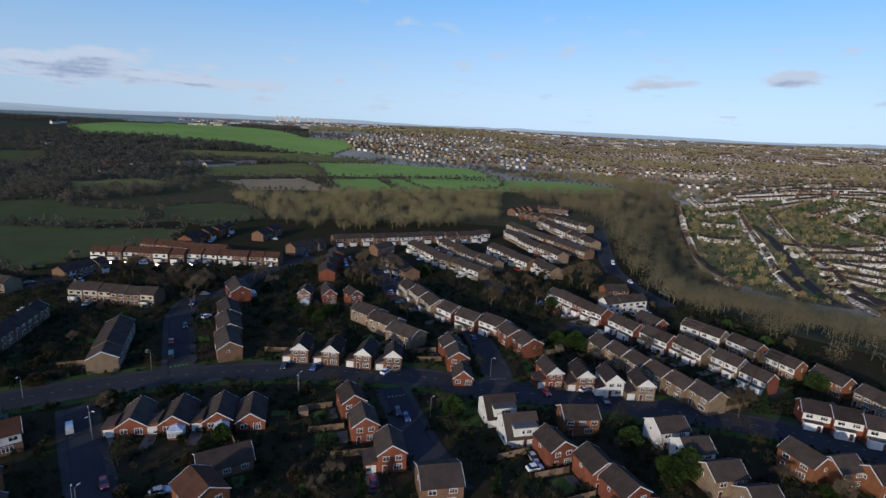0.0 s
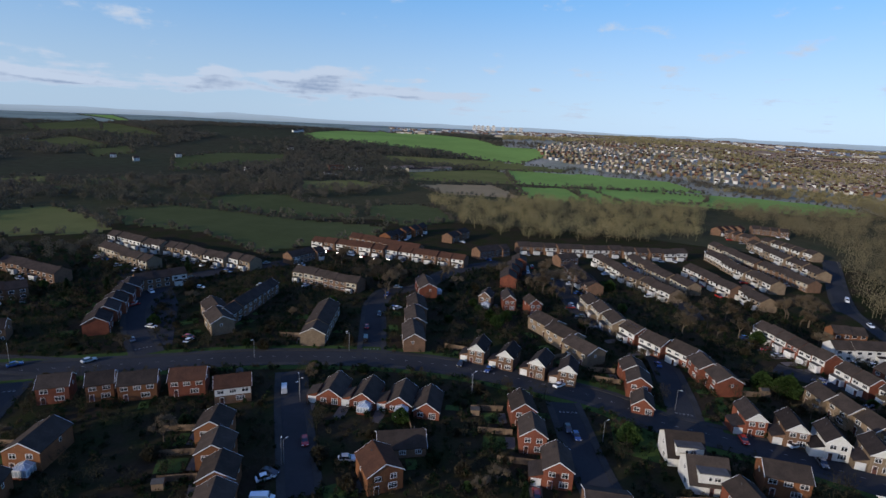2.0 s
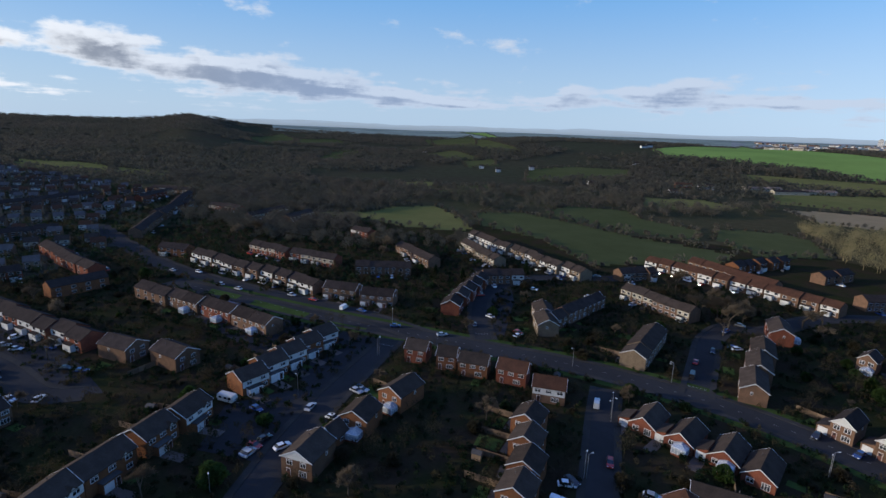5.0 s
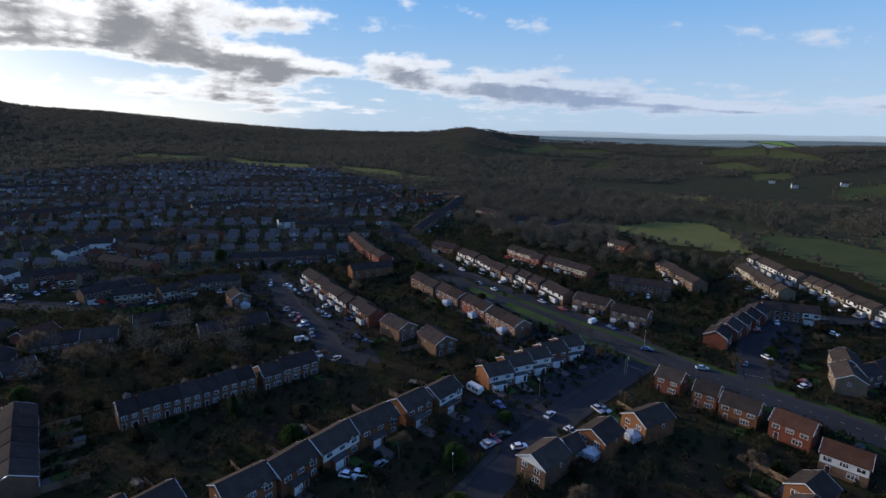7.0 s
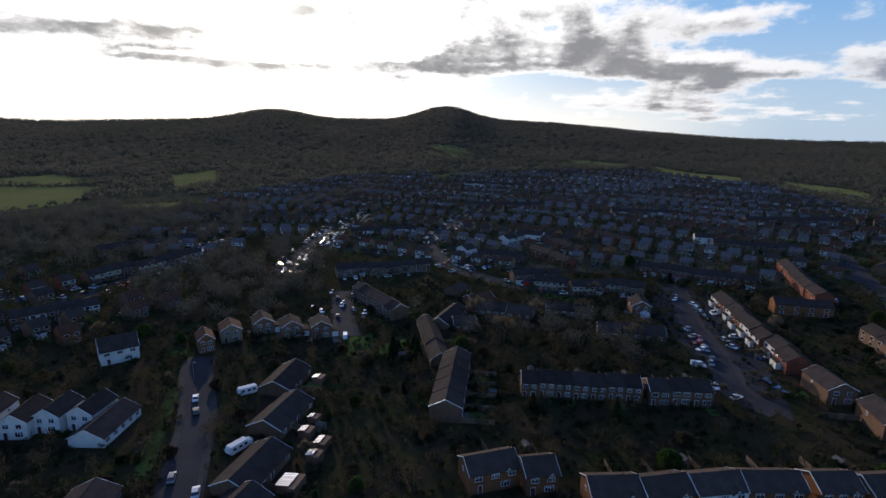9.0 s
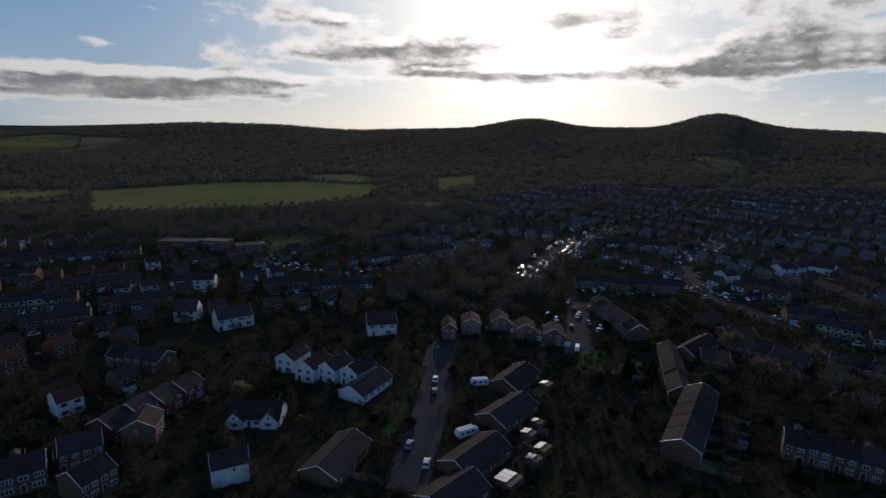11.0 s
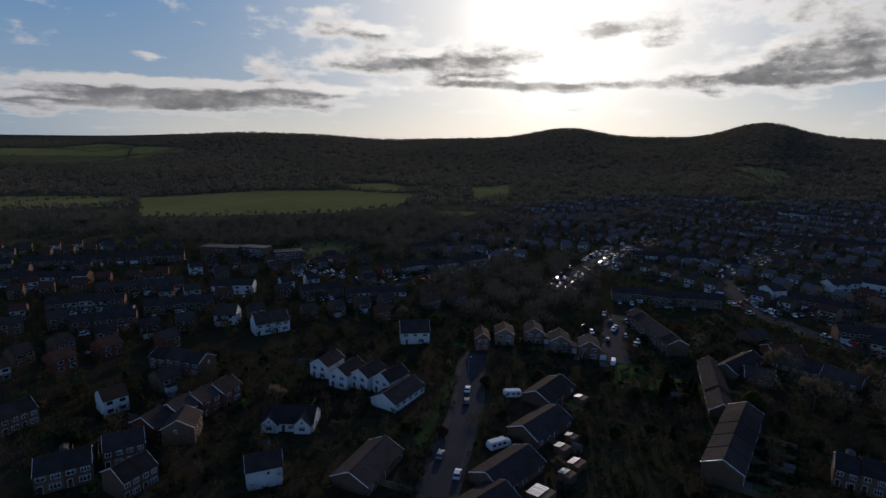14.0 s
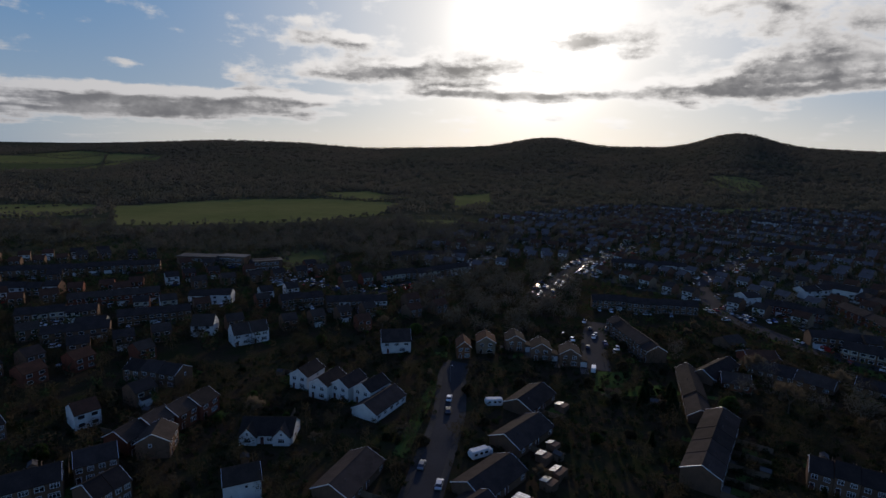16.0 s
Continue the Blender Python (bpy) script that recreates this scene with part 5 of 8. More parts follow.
row(-139.3, 146.3, -148.8, 186.3, 5, wall=BRICK_BROWN, roof=ROOF_GREY, D=7)
row(-238.2, 23.0, -256.9, 13.1, 2, wall=BRICK_BROWN, roof=ROOF_GREY, front=BOARD_CREAM, cons=2)
row(-220.6, 32.6, -239.0, 23.9, 2, wall=BRICK_BROWN, roof=ROOF_GREY, cons=2)
row(-204.0, 41.7, -222.2, 33.1, 2, wall=BRICK_RED, roof=ROOF_GREY, cons=2, cells=2)
row(-185.3, 50.4, -204.0, 42.0, 2, wall=BRICK_BROWN, roof=ROOF_GREY, cons=2)
row(-268.0, -42.8, -201.6, -5.6, 8, wall=BRICK_RED, roof=ROOF_GREY, front=BOARD_WHITE, garage=3)
gable_house(-185.8, 6.1, -201.5, -4.7, W=8.5, wall=BRICK_BROWN, roof=ROOF_GREY, L=13)
gable_house(-171.3, 19.0, -187.9, 10.4, W=8.5, wall=BRICK_BROWN, roof=ROOF_GREY, L=13)
row(-271.8, -22.0, -280.6, -0.6, 2, wall=BRICK_ORANGE, roof=ROOF_GREY)
row(-135.1, 9.9, -140.8, 18.0, 1, wall=BRICK_ORANGE, roof=ROOF_BROWN, front=BOARD_WHITE, D=8, garage=1, step=1.3, group="street of stepped houses")
row(-129.3, 0.9, -134.5, 9.1, 1, wall=BRICK_ORANGE, roof=ROOF_BROWN, D=8, garage=1, step=1.3, group="street of stepped houses")
row(-120.3, -10.8, -127.0, -0.4, 1, wall=BRICK_ORANGE, roof=ROOF_BROWN, D=8, garage=1, step=1.3, group="street of stepped houses")
row(-111.6, -19.4, -119.0, -10.6, 1, wall=BRICK_ORANGE, roof=ROOF_BROWN, front=BOARD_WHITE, D=8, garage=3, step=1.3, group="street of stepped houses")
row(-103.7, -27.3, -110.7, -19.4, 1, wall=BRICK_ORANGE, roof=ROOF_BROWN, D=8, garage=1, step=1.3, group="street of stepped houses")
row(-97.2, -36.2, -103.3, -27.2, 1, wall=BRICK_ORANGE, roof=ROOF_BROWN, D=8, garage=1, step=1.3, group="street of stepped houses")
row(-93.9, -50.5, -98.6, -44.5, 1, wall=BRICK_ORANGE, roof=ROOF_BROWN, D=8, step=1.3, group="street of stepped houses")
row(-85.8, -60.6, -94.9, -52.8, 1, wall=BRICK_ORANGE, roof=ROOF_BROWN, D=8, step=1.3, group="street of stepped houses")
gable_house(-101.7, 31.0, -108.9, 40.6, W=8, wall=BRICK_BROWN, roof=ROOF_BROWN, front=BOARD_WHITE, L=10)
gable_house(-110.6, 48.4, -114.5, 53.7, W=8, wall=BRICK_ORANGE, roof=ROOF_BROWN, L=9, cons=True)
gable_house(-117.1, 62.4, -122.5, 75.1, W=8, wall=BRICK_ORANGE, roof=ROOF_BROWN, L=11, cons=True)
gable_house(-110.2, 41.0, -112.1, 44.4, W=6, wall=BRICK_ORANGE, roof=ROOF_BROWN, low=True, L=5.5)
row(-143.9, 83.6, -138.3, 88.5, 1, wall=BRICK_RED, roof=ROOF_BROWN, D=7, cons=0)
row(-134.2, 89.8, -129.6, 94.4, 1, wall=BRICK_ORANGE, roof=ROOF_BROWN, D=7)
row(-126.7, 93.6, -119.6, 99.7, 1, wall=BRICK_ORANGE, roof=ROOF_BROWN, D=7)
row(-116.7, 101.6, -109.1, 106.9, 1, wall=BRICK_RED, roof=ROOF_RED, D=7)
row(-102.8, 103.2, -95.5, 109.5, 1, wall=BRICK_BROWN, roof=ROOF_RED, front=BOARD_WHITE, D=7)
gable_house(-87.3, 85.6, -91.8, 94.2, W=7.5, wall=BRICK_ORANGE, roof=ROOF_BROWN, L=8, cons=True)
gable_house(-80.1, 78.7, -83.6, 84.6, W=7.5, wall=BRICK_ORANGE, roof=ROOF_BROWN, L=7.5)
gable_house(-73.1, 72.1, -76.1, 77.1, W=7.5, wall=BRICK_ORANGE, roof=ROOF_BROWN, L=7.5)
gable_house(-67.6, 64.5, -70.8, 69.8, W=7.5, wall=BRICK_ORANGE, roof=ROOF_BROWN, L=7.5)
gable_house(-72.7, 114.0, -76.1, 126.5, W=7, wall=BRICK_RED, roof=ROOF_BROWN, wing=1, low=True, L=11)
gable_house(-63.3, 115.9, -65.9, 128.6, W=7, wall=BRICK_RED, roof=ROOF_BROWN, low=True, cons=True, wing=1, L=11)
gable_house(-53.3, 118.3, -56.4, 130.8, W=7, wall=BRICK_RED, roof=ROOF_BROWN, low=True, cons=True, wing=1, L=11)
gable_house(-45.2, 118.5, -48.8, 132.3, W=7, wall=BRICK_RED, roof=ROOF_BROWN, low=True, L=11)
gable_house(-42.3, 88.4, -49.9, 95.7, W=8, wall=BRICK_ORANGE, roof=ROOF_RED, L=9)
row(-50.9, 101.3, -41.2, 107.1, 1, wall=BRICK_BROWN, roof=ROOF_BROWN, bungalow=True, D=8)
row(-417.9, 96.6, -443, 132.8, 3, wall=BRICK_BROWN, roof=ROOF_GREY, front=BOARD_CREAM, fine=False)
row(-482.9, 82.2, -455.2, 102.2, 4, wall=BRICK_RED, roof=ROOF_GREY, front=BOARD_CREAM, fine=False)
row(-456, 36, -515.7, 68.1, 4, wall=BRICK_BROWN, roof=ROOF_GREY, front=BOARD_CREAM, fine=False)
row(-398, 120, -419.4, 146.2, 3, wall=BRICK_BROWN, roof=ROOF_BROWN, front=BOARD_CREAM, fine=False)
row(-628.1, 51.7, -593, 84, 5, wall=BRICK_BROWN, roof=ROOF_GREY, front=BOARD_CREAM, fine=False)
row(-548.6, 30.8, -598.7, 62.3, 4, wall=BRICK_RED, roof=ROOF_GREY, front=BOARD_CREAM, fine=False)
# south side
row(-132.7, -72.8, -152.3, -42.9, 7, wall=BRICK_BROWN, roof=ROOF_GREY, fine=True)
row(-152.2, -41.0, -162.9, -25.8, 3, wall=BRICK_BROWN, roof=ROOF_GREY, cons=3)
row(-134.8, -98.8, -103.3, -79.4, 5, wall=BRICK_BROWN, roof=ROOF_GREY, D=9)
gable_house(-225.9, -65.8, -241.8, -74.7, W=8, wall=BRICK_BROWN, roof=ROOF_GREY, cons=True, L=11)
row(-235.5, -123.1, -242.1, -107.8, 3, wall=BRICK_BROWN, roof=ROOF_GREY, front=BOARD_CREAM)
row(-237.5, -105.1, -249.1, -92.4, 3, wall=BRICK_BROWN, roof=ROOF_GREY, front=BOARD_CREAM)
row(-254.1, -94.2, -258.4, -74.6, 3, wall=BRICK_BROWN, roof=ROOF_GREY, front=BOARD_CREAM)
gable_house(-22.1, -168.9, -29.0, -175.8, W=7, wall=RENDER_WHITE, roof=ROOF_GREY, group="white rendered semis")
gable_house(-26.8, -159.5, -34.7, -167.1, W=7, wall=RENDER_WHITE, roof=ROOF_GREY, group="white rendered semis")
gable_house(-33.0, -156.4, -40.8, -162.6, W=7, wall=RENDER_WHITE, roof=ROOF_GREY, group="white rendered semis")
gable_house(-38.9, -151.0, -47.3, -156.7, W=7, wall=RENDER_WHITE, roof=ROOF_GREY, group="white rendered semis")
row(-37.2, -141.6, -49.7, -151.2, 1, wall=RENDER_WHITE, roof=ROOF_GREY, bungalow=True, D=9, cons=1)
row(-31.9, -118.6, -20.1, -106.8, 1, wall=BRICK_BROWN, roof=ROOF_GREY, bungalow=True, D=10)
gable_house(1.9, -117.9, -2.1, -118.0, W=7, wall=RENDER_WHITE, roof=ROOF_BROWN, L=8)
row(27.2, -145.8, 5.0, -164.9, 4, wall=BRICK_RED, roof=ROOF_BROWN, step=1.2)
row(-96.1, -135.9, -82.2, -128.2, 1, wall=BRICK_BROWN, roof=ROOF_GREY, bungalow=True, D=10)
row(-83.4, -118.5, -68.0, -111.6, 1, wall=BRICK_BROWN, roof=ROOF_GREY, bungalow=True, D=10)
row(-64.8, -103.1, -49.5, -96.3, 1, wall=BRICK_BROWN, roof=ROOF_GREY, bungalow=True, D=10)
row(-52.5, -92.1, -39.2, -87.1, 1, wall=BRICK_BROWN, roof=ROOF_GREY, bungalow=True, D=10)
gable_house(-108.6, -173.4, -112.0, -180.7, W=7.5, wall=BRICK_BROWN, roof=ROOF_GREY, wing=-1, L=9)
gable_house(-113.3, -161.9, -117.2, -169.1, W=7.5, wall=BRICK_BROWN, roof=ROOF_GREY, wing=-1, L=9)
gable_house(-120.4, -153.2, -124.6, -159.8, W=7.5, wall=BRICK_BROWN, roof=ROOF_GREY, wing=-1, L=9)
gable_house(-85.7, -174.0, -88.6, -181.4, W=5.6, wall=BRICK_ORANGE, roof=ROOF_RED, L=9)
gable_house(-96.4, -175.9, -99.0, -181.6, W=7.5, wall=BRICK_BUFF, roof=ROOF_RED, L=9)
row(-58.4, -194.2, -69.4, -191.6, 1, wall=RENDER_WHITE, roof=ROOF_GREY, D=9, hr=8.5)
row(11.7, -240.5, 2.9, -237.9, 1, wall=RENDER_WHITE, roof=ROOF_BROWN, hr=8.5)
row(-2.4, -220.7, -16.5, -224.0, 2, wall=RENDER_WHITE, roof=ROOF_BROWN, hr=8.2)
row(15.0, -290.9, -5.1, -285.2, 2, wall=RENDER_WHITE, roof=ROOF_GREY, fine=False)
row(1.8, -383.7, -12.3, -377.7, 2, wall=BRICK_BROWN, roof=ROOF_GREY, fine=False)
row(-17.7, -361.3, -35.2, -361.0, 2, wall=BRICK_BROWN, roof=ROOF_GREY, fine=False)
row(-26.9, -267.3, -47.9, -269.2, 4, wall=BRICK_BROWN, roof=ROOF_GREY, fine=False)
row(-48.1, -257.4, -78.1, -252.0, 5, wall=BRICK_BROWN, roof=ROOF_GREY, front=BOARD_WHITE, fine=False)
row(-117.1, -366.1, -176.8, -360.0, 7, wall=BRICK_BROWN, roof=ROOF_GREY, front=BOARD_WHITE, fine=False)
row(-89.6, -303.1, -154.6, -315.1, 8, wall=BRICK_BROWN, roof=ROOF_GREY, front=BOARD_CREAM, fine=False)
row(-263.8, -296.6, -307.0, -268.1, 6, wall=BRICK_BROWN, roof=ROOF_GREY, front=BOARD_WHITE, fine=False)
row(-183.0, -218.4, -226.2, -187.6, 9, wall=BRICK_BROWN, roof=ROOF_GREY, fine=False)
row(-155.3, -144.4, -167.5, -182.4, 6, wall=BRICK_BROWN, roof=ROOF_GREY, fine=False)
gable_house(-267.0, -194.0, -278.8, -192.5, W=9, wall=RENDER_WHITE, roof=ROOF_GREY, L=10)
row(-316.9, -193.6, -339.7, -189.0, 2, wall=RENDER_WHITE, roof=ROOF_GREY, D=9)
row(-337.4, -185.9, -340.6, -173.8, 1, wall=RENDER_WHITE, roof=ROOF_GREY, D=9, hr=9, he=6.5)
row(-157.0, -124.9, -178.2, -130.8, 2, wall=BRICK_BROWN, roof=ROOF_GREY, bungalow=True)
row(-184.4, -127.0, -192.5, -110.0, 2, wall=BRICK_BROWN, roof=ROOF_GREY, bungalow=True, D=10)
row(-130.7, -102.7, -157.1, -132.1, 3, wall=BRICK_BROWN, roof=ROOF_GREY, bungalow=True, D=7)
row(64.2, -162.4, 57.5, -167.7, 2, wall=BRICK_BROWN, roof=ROOF_GREY)
row(46.4, -132.1, 35.5, -134.1, 2, wall=BRICK_BROWN, roof=ROOF_GREY)
row(34.3, -137.9, 25.5, -139.6, 2, wall=BRICK_BROWN, roof=ROOF_GREY)
row(67.2, -246.7, 43.5, -248.2, 3, wall=BRICK_BROWN, roof=ROOF_GREY, fine=False)
row(129.9, -343.3, 79.2, -332.1, 7, wall=BRICK_BROWN, roof=ROOF_GREY, front=BOARD_WHITE, fine=False)
row(124.7, -381.0, 36.0, -381.1, 11, wall=BRICK_BROWN, roof=ROOF_GREY, fine=False)
row(69.9, -300.9, 29.8, -304.5, 6, wall=BRICK_RED, roof=ROOF_BROWN, fine=False)
row(43.2, -261.6, 14.0, -265.0, 5, wall=BRICK_BROWN, roof=ROOF_GREY, fine=False)
row(84.1, -278.0, 53.2, -279.4, 5, wall=BRICK_BROWN, roof=ROOF_GREY, front=BOARD_CREAM, fine=False)
two_gables(-10.6, -141.6, 158)
school_block(-9.5, -379.0, 148, 18, 9, 7.0)
school_block(-29.0, -360.5, 181, 18, 9, 6.6)
school_block(12.0, -402.0, 155, 30, 11, 4.0)
# mid estate to the south-west
row(-266.3, -179.6, -279.2, -156.7, 5, wall=BRICK_RED, roof=ROOF_GREY, fine=False)
row(-302.3, -161.0, -285.4, -125.4, 4, wall=BRICK_RED, roof=ROOF_GREY, fine=False)
row(-236.0, -137.7, -256.1, -121.4, 4, wall=BRICK_BROWN, roof=ROOF_GREY, fine=False)
row(-336.3, -171.0, -322.0, -133.8, 5, wall=BRICK_RED, roof=ROOF_GREY, fine=False)
row(-386.2, -159.2, -372.0, -118.7, 6, wall=BRICK_RED, roof=ROOF_GREY, fine=False)
row(-302.6, -91.2, -307.4, -63.3, 5, wall=BRICK_RED, roof=ROOF_GREY, fine=False)
row(-304.5, -62.8, -312.3, -34.4, 5, wall=BRICK_RED, roof=ROOF_GREY, fine=False)
row(-418.0, -89.2, -423.1, -77.8, 1, wall=RENDER_WHITE, roof=ROOF_GREY, D=9)
row(-407.3, -74.2, -421.9, -23.2, 8, wall=BRICK_BROWN, roof=ROOF_GREY, fine=False)
row(-296.6, -3.9, -365.2, -28.1, 5, wall=BRICK_RED, roof=ROOF_GREY, fine=False)
row(-385.9, 18.2, -573.6, 76.6, 9, wall=BRICK_BROWN, roof=ROOF_GREY, fine=False)
row(-334.9, 28.7, -322.5, 41.9, 2, wall=BRICK_ORANGE, roof=ROOF_GREY)
row(-448.5, -323.2, -504.3, -262.8, 10, wall=BRICK_BROWN, roof=ROOF_GREY, fine=False)
row(-627.9, -448.9, -668.3, -373.6, 10, wall=BRICK_BROWN, roof=ROOF_GREY, front=BOARD_WHITE, fine=False)
row(-553.4, -281.9, -529.3, -199.3, 9, wall=BRICK_BROWN, roof=ROOF_GREY, fine=False)
row(-509.2, -186.8, -540.5, -131.0, 9, wall=BRICK_BROWN, roof=ROOF_GREY, front=BOARD_WHITE, fine=False)
row(-539.8, -74.8, -598.3, -0.7, 10, wall=BRICK_BROWN, roof=ROOF_GREY, fine=False)
# farms
row(-411.8, 740.7, -424.5, 723, 2, wall=RENDER_WHITE, roof=ROOF_GREY, D=7)
row(-437.5, 730.5, -452.3, 709.5, 2, wall=BRICK_RED, roof=ROOF_RED, D=7)
row(-405.7, 655.7, -415.4, 640, 2, wall=RENDER_WHITE, roof=ROOF_GREY, D=6, he=2.6, hr=4.6)
row(-355.8, 815.5, -387.2, 774.1, 3, wall=BOARD_CREAM, roof=ROOF_PALE, D=13, he=4, hr=6)
row(-320.6, 814.8, -348.8, 777.9, 2, wall=BOARD_CREAM, roof=ROOF_GREY, D=12, he=4, hr=6)
row(-300.3, 850.3, -326.8, 817.8, 2, wall=BOARD_CREAM, roof=ROOF_PALE, D=12, he=4, hr=6)
row(-1196.2, 739.2, -1213.1, 736.4, 1, wall=RENDER_WHITE, roof=ROOF_GREY, D=7)
row(-761.8, 595.8, -767, 589.1, 1, wall=RENDER_WHITE, roof=ROOF_GREY, D=7)
row(-700.7, 662.4, -706, 655.3, 1, wall=RENDER_WHITE, roof=ROOF_GREY, D=7)
row(-511.3, 602.5, -515, 595.3, 1, wall=RENDER_WHITE, roof=ROOF_GREY, D=7)
row(-645.9, 885.6, -652.6, 877, 1, wall=RENDER_WHITE, roof=ROOF_GREY, D=7)
row(-844.7, 1181.6, -849.4, 1164.6, 1, wall=RENDER_WHITE, roof=ROOF_GREY, D=7)
row(-705.8, 588.4, -710.2, 581.4, 1, wall=RENDER_WHITE, roof=ROOF_GREY, D=7)
row(-857.1, 1220.6, -860.6, 1201, 1, wall=RENDER_WHITE, roof=ROOF_GREY, D=7)
row(-195.2, -73.7, -206.3, -50.6, 3, wall=BRICK_BROWN, roof=ROOF_GREY, bungalow=True, D=10)
row(-205.1, -101.3, -211.8, -82.7, 2, wall=BRICK_BUFF, roof=ROOF_GREY, bungalow=True, D=7)
row(-190.8, -112.5, -194.5, -101.8, 1, wall=BRICK_BROWN, roof=ROOF_BROWN, bungalow=True, D=10)
row(-189.6, -133.6, -200.8, -128.7, 1, wall=BRICK_RED, roof=ROOF_RED, bungalow=True, D=10)
row(-162.3, -121.6, -168.8, -115.1, 1, wall=BRICK_RED, roof=ROOF_BROWN, bungalow=True, D=9, cons=1)
row(-195.7, -148.3, -205.1, -148.0, 1, wall=BRICK_BROWN, roof=ROOF_BROWN, bungalow=True, D=9)
row(29.5, -122.3, 23.2, -127.7, 2, wall=BRICK_BROWN, roof=ROOF_GREY)
row(18.0, -140.3, 16.5, -148.0, 1, wall=BRICK_BROWN, roof=ROOF_BROWN)
row(57.2, -255.8, 45.8, -255.3, 1, wall=BOARD_CREAM, roof=ROOF_GREY, D=9)
row(29.6, -198.4, 13.0, -185.3, 3, wall=BRICK_BROWN, roof=ROOF_GREY)

# ---- trees ----
rng = np.random.default_rng(7)


def tufts(name, places, material, label, category, blades, size, slim=0.13, stems=True):
    """Many bare trees in one mesh: for each place (x, y, height, spread) an uneven cloud of small slanted twig pieces on a thin stem."""
    n = len(places)
    if not n:
        return None
    p = np.array(places, float)
    z0 = land(p[:, 0], p[:, 1])
    k = n * blades
    own = np.repeat(np.arange(n), blades)
    u = rng.normal(size=(k, 3))
    u /= np.linalg.norm(u, axis=1)[:, None]
    rad = rng.random(k) ** 0.45
    lump = 0.75 + 0.5 * rng.random(n)
    h, s = p[own, 2], p[own, 3]
    c = np.stack([p[own, 0] + u[:, 0] * rad * s * lump[own], p[own, 1] + u[:, 1] * rad * s, z0[own] + h * 0.58 + u[:, 2] * rad * h * 0.42], 1)
    a = rng.normal(size=(k, 3)) + np.array([0, 0, 0.9])
    a /= np.linalg.norm(a, axis=1)[:, None]
    b = np.cross(a, rng.normal(size=(k, 3)))
    b /= np.linalg.norm(b, axis=1)[:, None]
    ln = size * (0.6 + 0.9 * rng.random(k))[:, None]
    wd = ln * slim
    v = np.stack([c - a * ln * 0.6 - b * wd, c - a * ln * 0.5 + b * wd, c + a * ln], 1).reshape(-1, 3)
    if stems:
        q, g, hh = p[:, :2], z0[:, None], p[:, 2:3]
        one = np.stack([np.hstack([q + [-0.15, 0], g - 0.3]), np.hstack([q + [0.15, 0.05], g - 0.3]), np.hstack([q, g + hh * 0.65])], 1).reshape(-1, 3)
        v = np.concatenate([v, one])
    me = bpy.data.meshes.new(name)
    me.from_pydata(v.tolist(), [], np.arange(len(v)).reshape(-1, 3).tolist())
    me.materials.append(material)
    return tagged(new(name, me), label, category, kind="stuff")


def scatter(poly, gap, h0, h1, clear=0.0):
    """Places for trees inside a plan, at about the given gap."""
    p = np.array(poly)
    lo, hi = p.min(0), p.max(0)
    n = int((hi[0] - lo[0]) * (hi[1] - lo[1]) / gap ** 2)
    q = lo + (hi - lo) * rng.random((n, 2))
    q = q[inside(q[:, 0], q[:, 1], poly)]
    for material, field in REGIONS:
        if material in (FIELD_BRIGHT, FIELD_GREEN, FIELD_OLIVE, FIELD_BROWN):
            q = q[~inside(q[:, 0], q[:, 1], field)]
    return [(x, y, h0 + (h1 - h0) * rng.random(), (h0 + h1) * (0.20 + 0.12 * rng.random())) for x, y in q
            if not clear or not (near_house(x, y, clear) or near_road(x, y, clear))]


def hedge_places(poly, gap, h0, h1, closed=True):
    out = []
    for (x0, y0), (x1, y1) in zip(poly, poly[1:] + (poly[:1] if closed else [])):
        n = max(1, int(math.hypot(x1 - x0, y1 - y0) / gap))
        for i in range(n):
            t = (i + rng.random()) / n
            h = h0 + (h1 - h0) * rng.random() ** 2
            out.append((x0 + (x1 - x0) * t + rng.normal() * 1.5, y0 + (y1 - y0) * t + rng.normal() * 1.5, h, h * 0.55))
    return out


tufts("woodland", scatter(pairs(-197, 494, -109, 566, -12, 603, 74, 621, 49, 432, -31, 381, -78, 368, -119, 382), 8.5, 7, 13, 3.0), TWIG_OLIVE, "leafless winter woodland beside the estate", "woods", 270, 0.62, 0.12)
tufts("woodland", scatter(pairs(78, 649, 384, 860, 349, 760, 302, 620, 282, 523, 274, 452, 304, 416, 387, 409, 190, 175, 154, 155, 145, 177, 129, 209, 109, 232, 104, 274, 122, 356, 144, 457), 9, 8, 15, 3.0), TWIG, "leafless winter woodland beside the estate", "woods", 270, 0.62, 0.12)
tufts("woodland", scatter(pairs(-806, 84, -612, 311, -463, 316, -452, 258, -417, 182, -480, 109, -544, 54), 10, 7, 13, 3.0), TWIG_DARK, "leafless winter woodland beside the estate", "woods", 100, 1.15, 0.22)
tufts("woodland", scatter(pairs(-612, 311, -475, 499, -359, 537, -278, 583, -266, 483, -327, 376, -407, 297, -467, 305), 13, 6, 12, 3.0), TWIG_DARK, "leafless winter woodland beside the estate", "woods", 100, 1.15, 0.22)
tufts("woodland", scatter(pairs(-228, 401, -187, 482, -183, 459, -224, 419), 10, 6, 12, 3.0), TWIG_DARK, "leafless winter woodland beside the estate", "woods", 170, 0.85)
tufts("woodland", scatter(pairs(77, -569, -56, -549, -161, -537, -160, -437, -88, -455, -8, -506, 72, -520), 12, 6, 11, 3.0), TWIG_DARK, "leafless winter woodland beside the estate", "woods", 100, 1.15, 0.22)
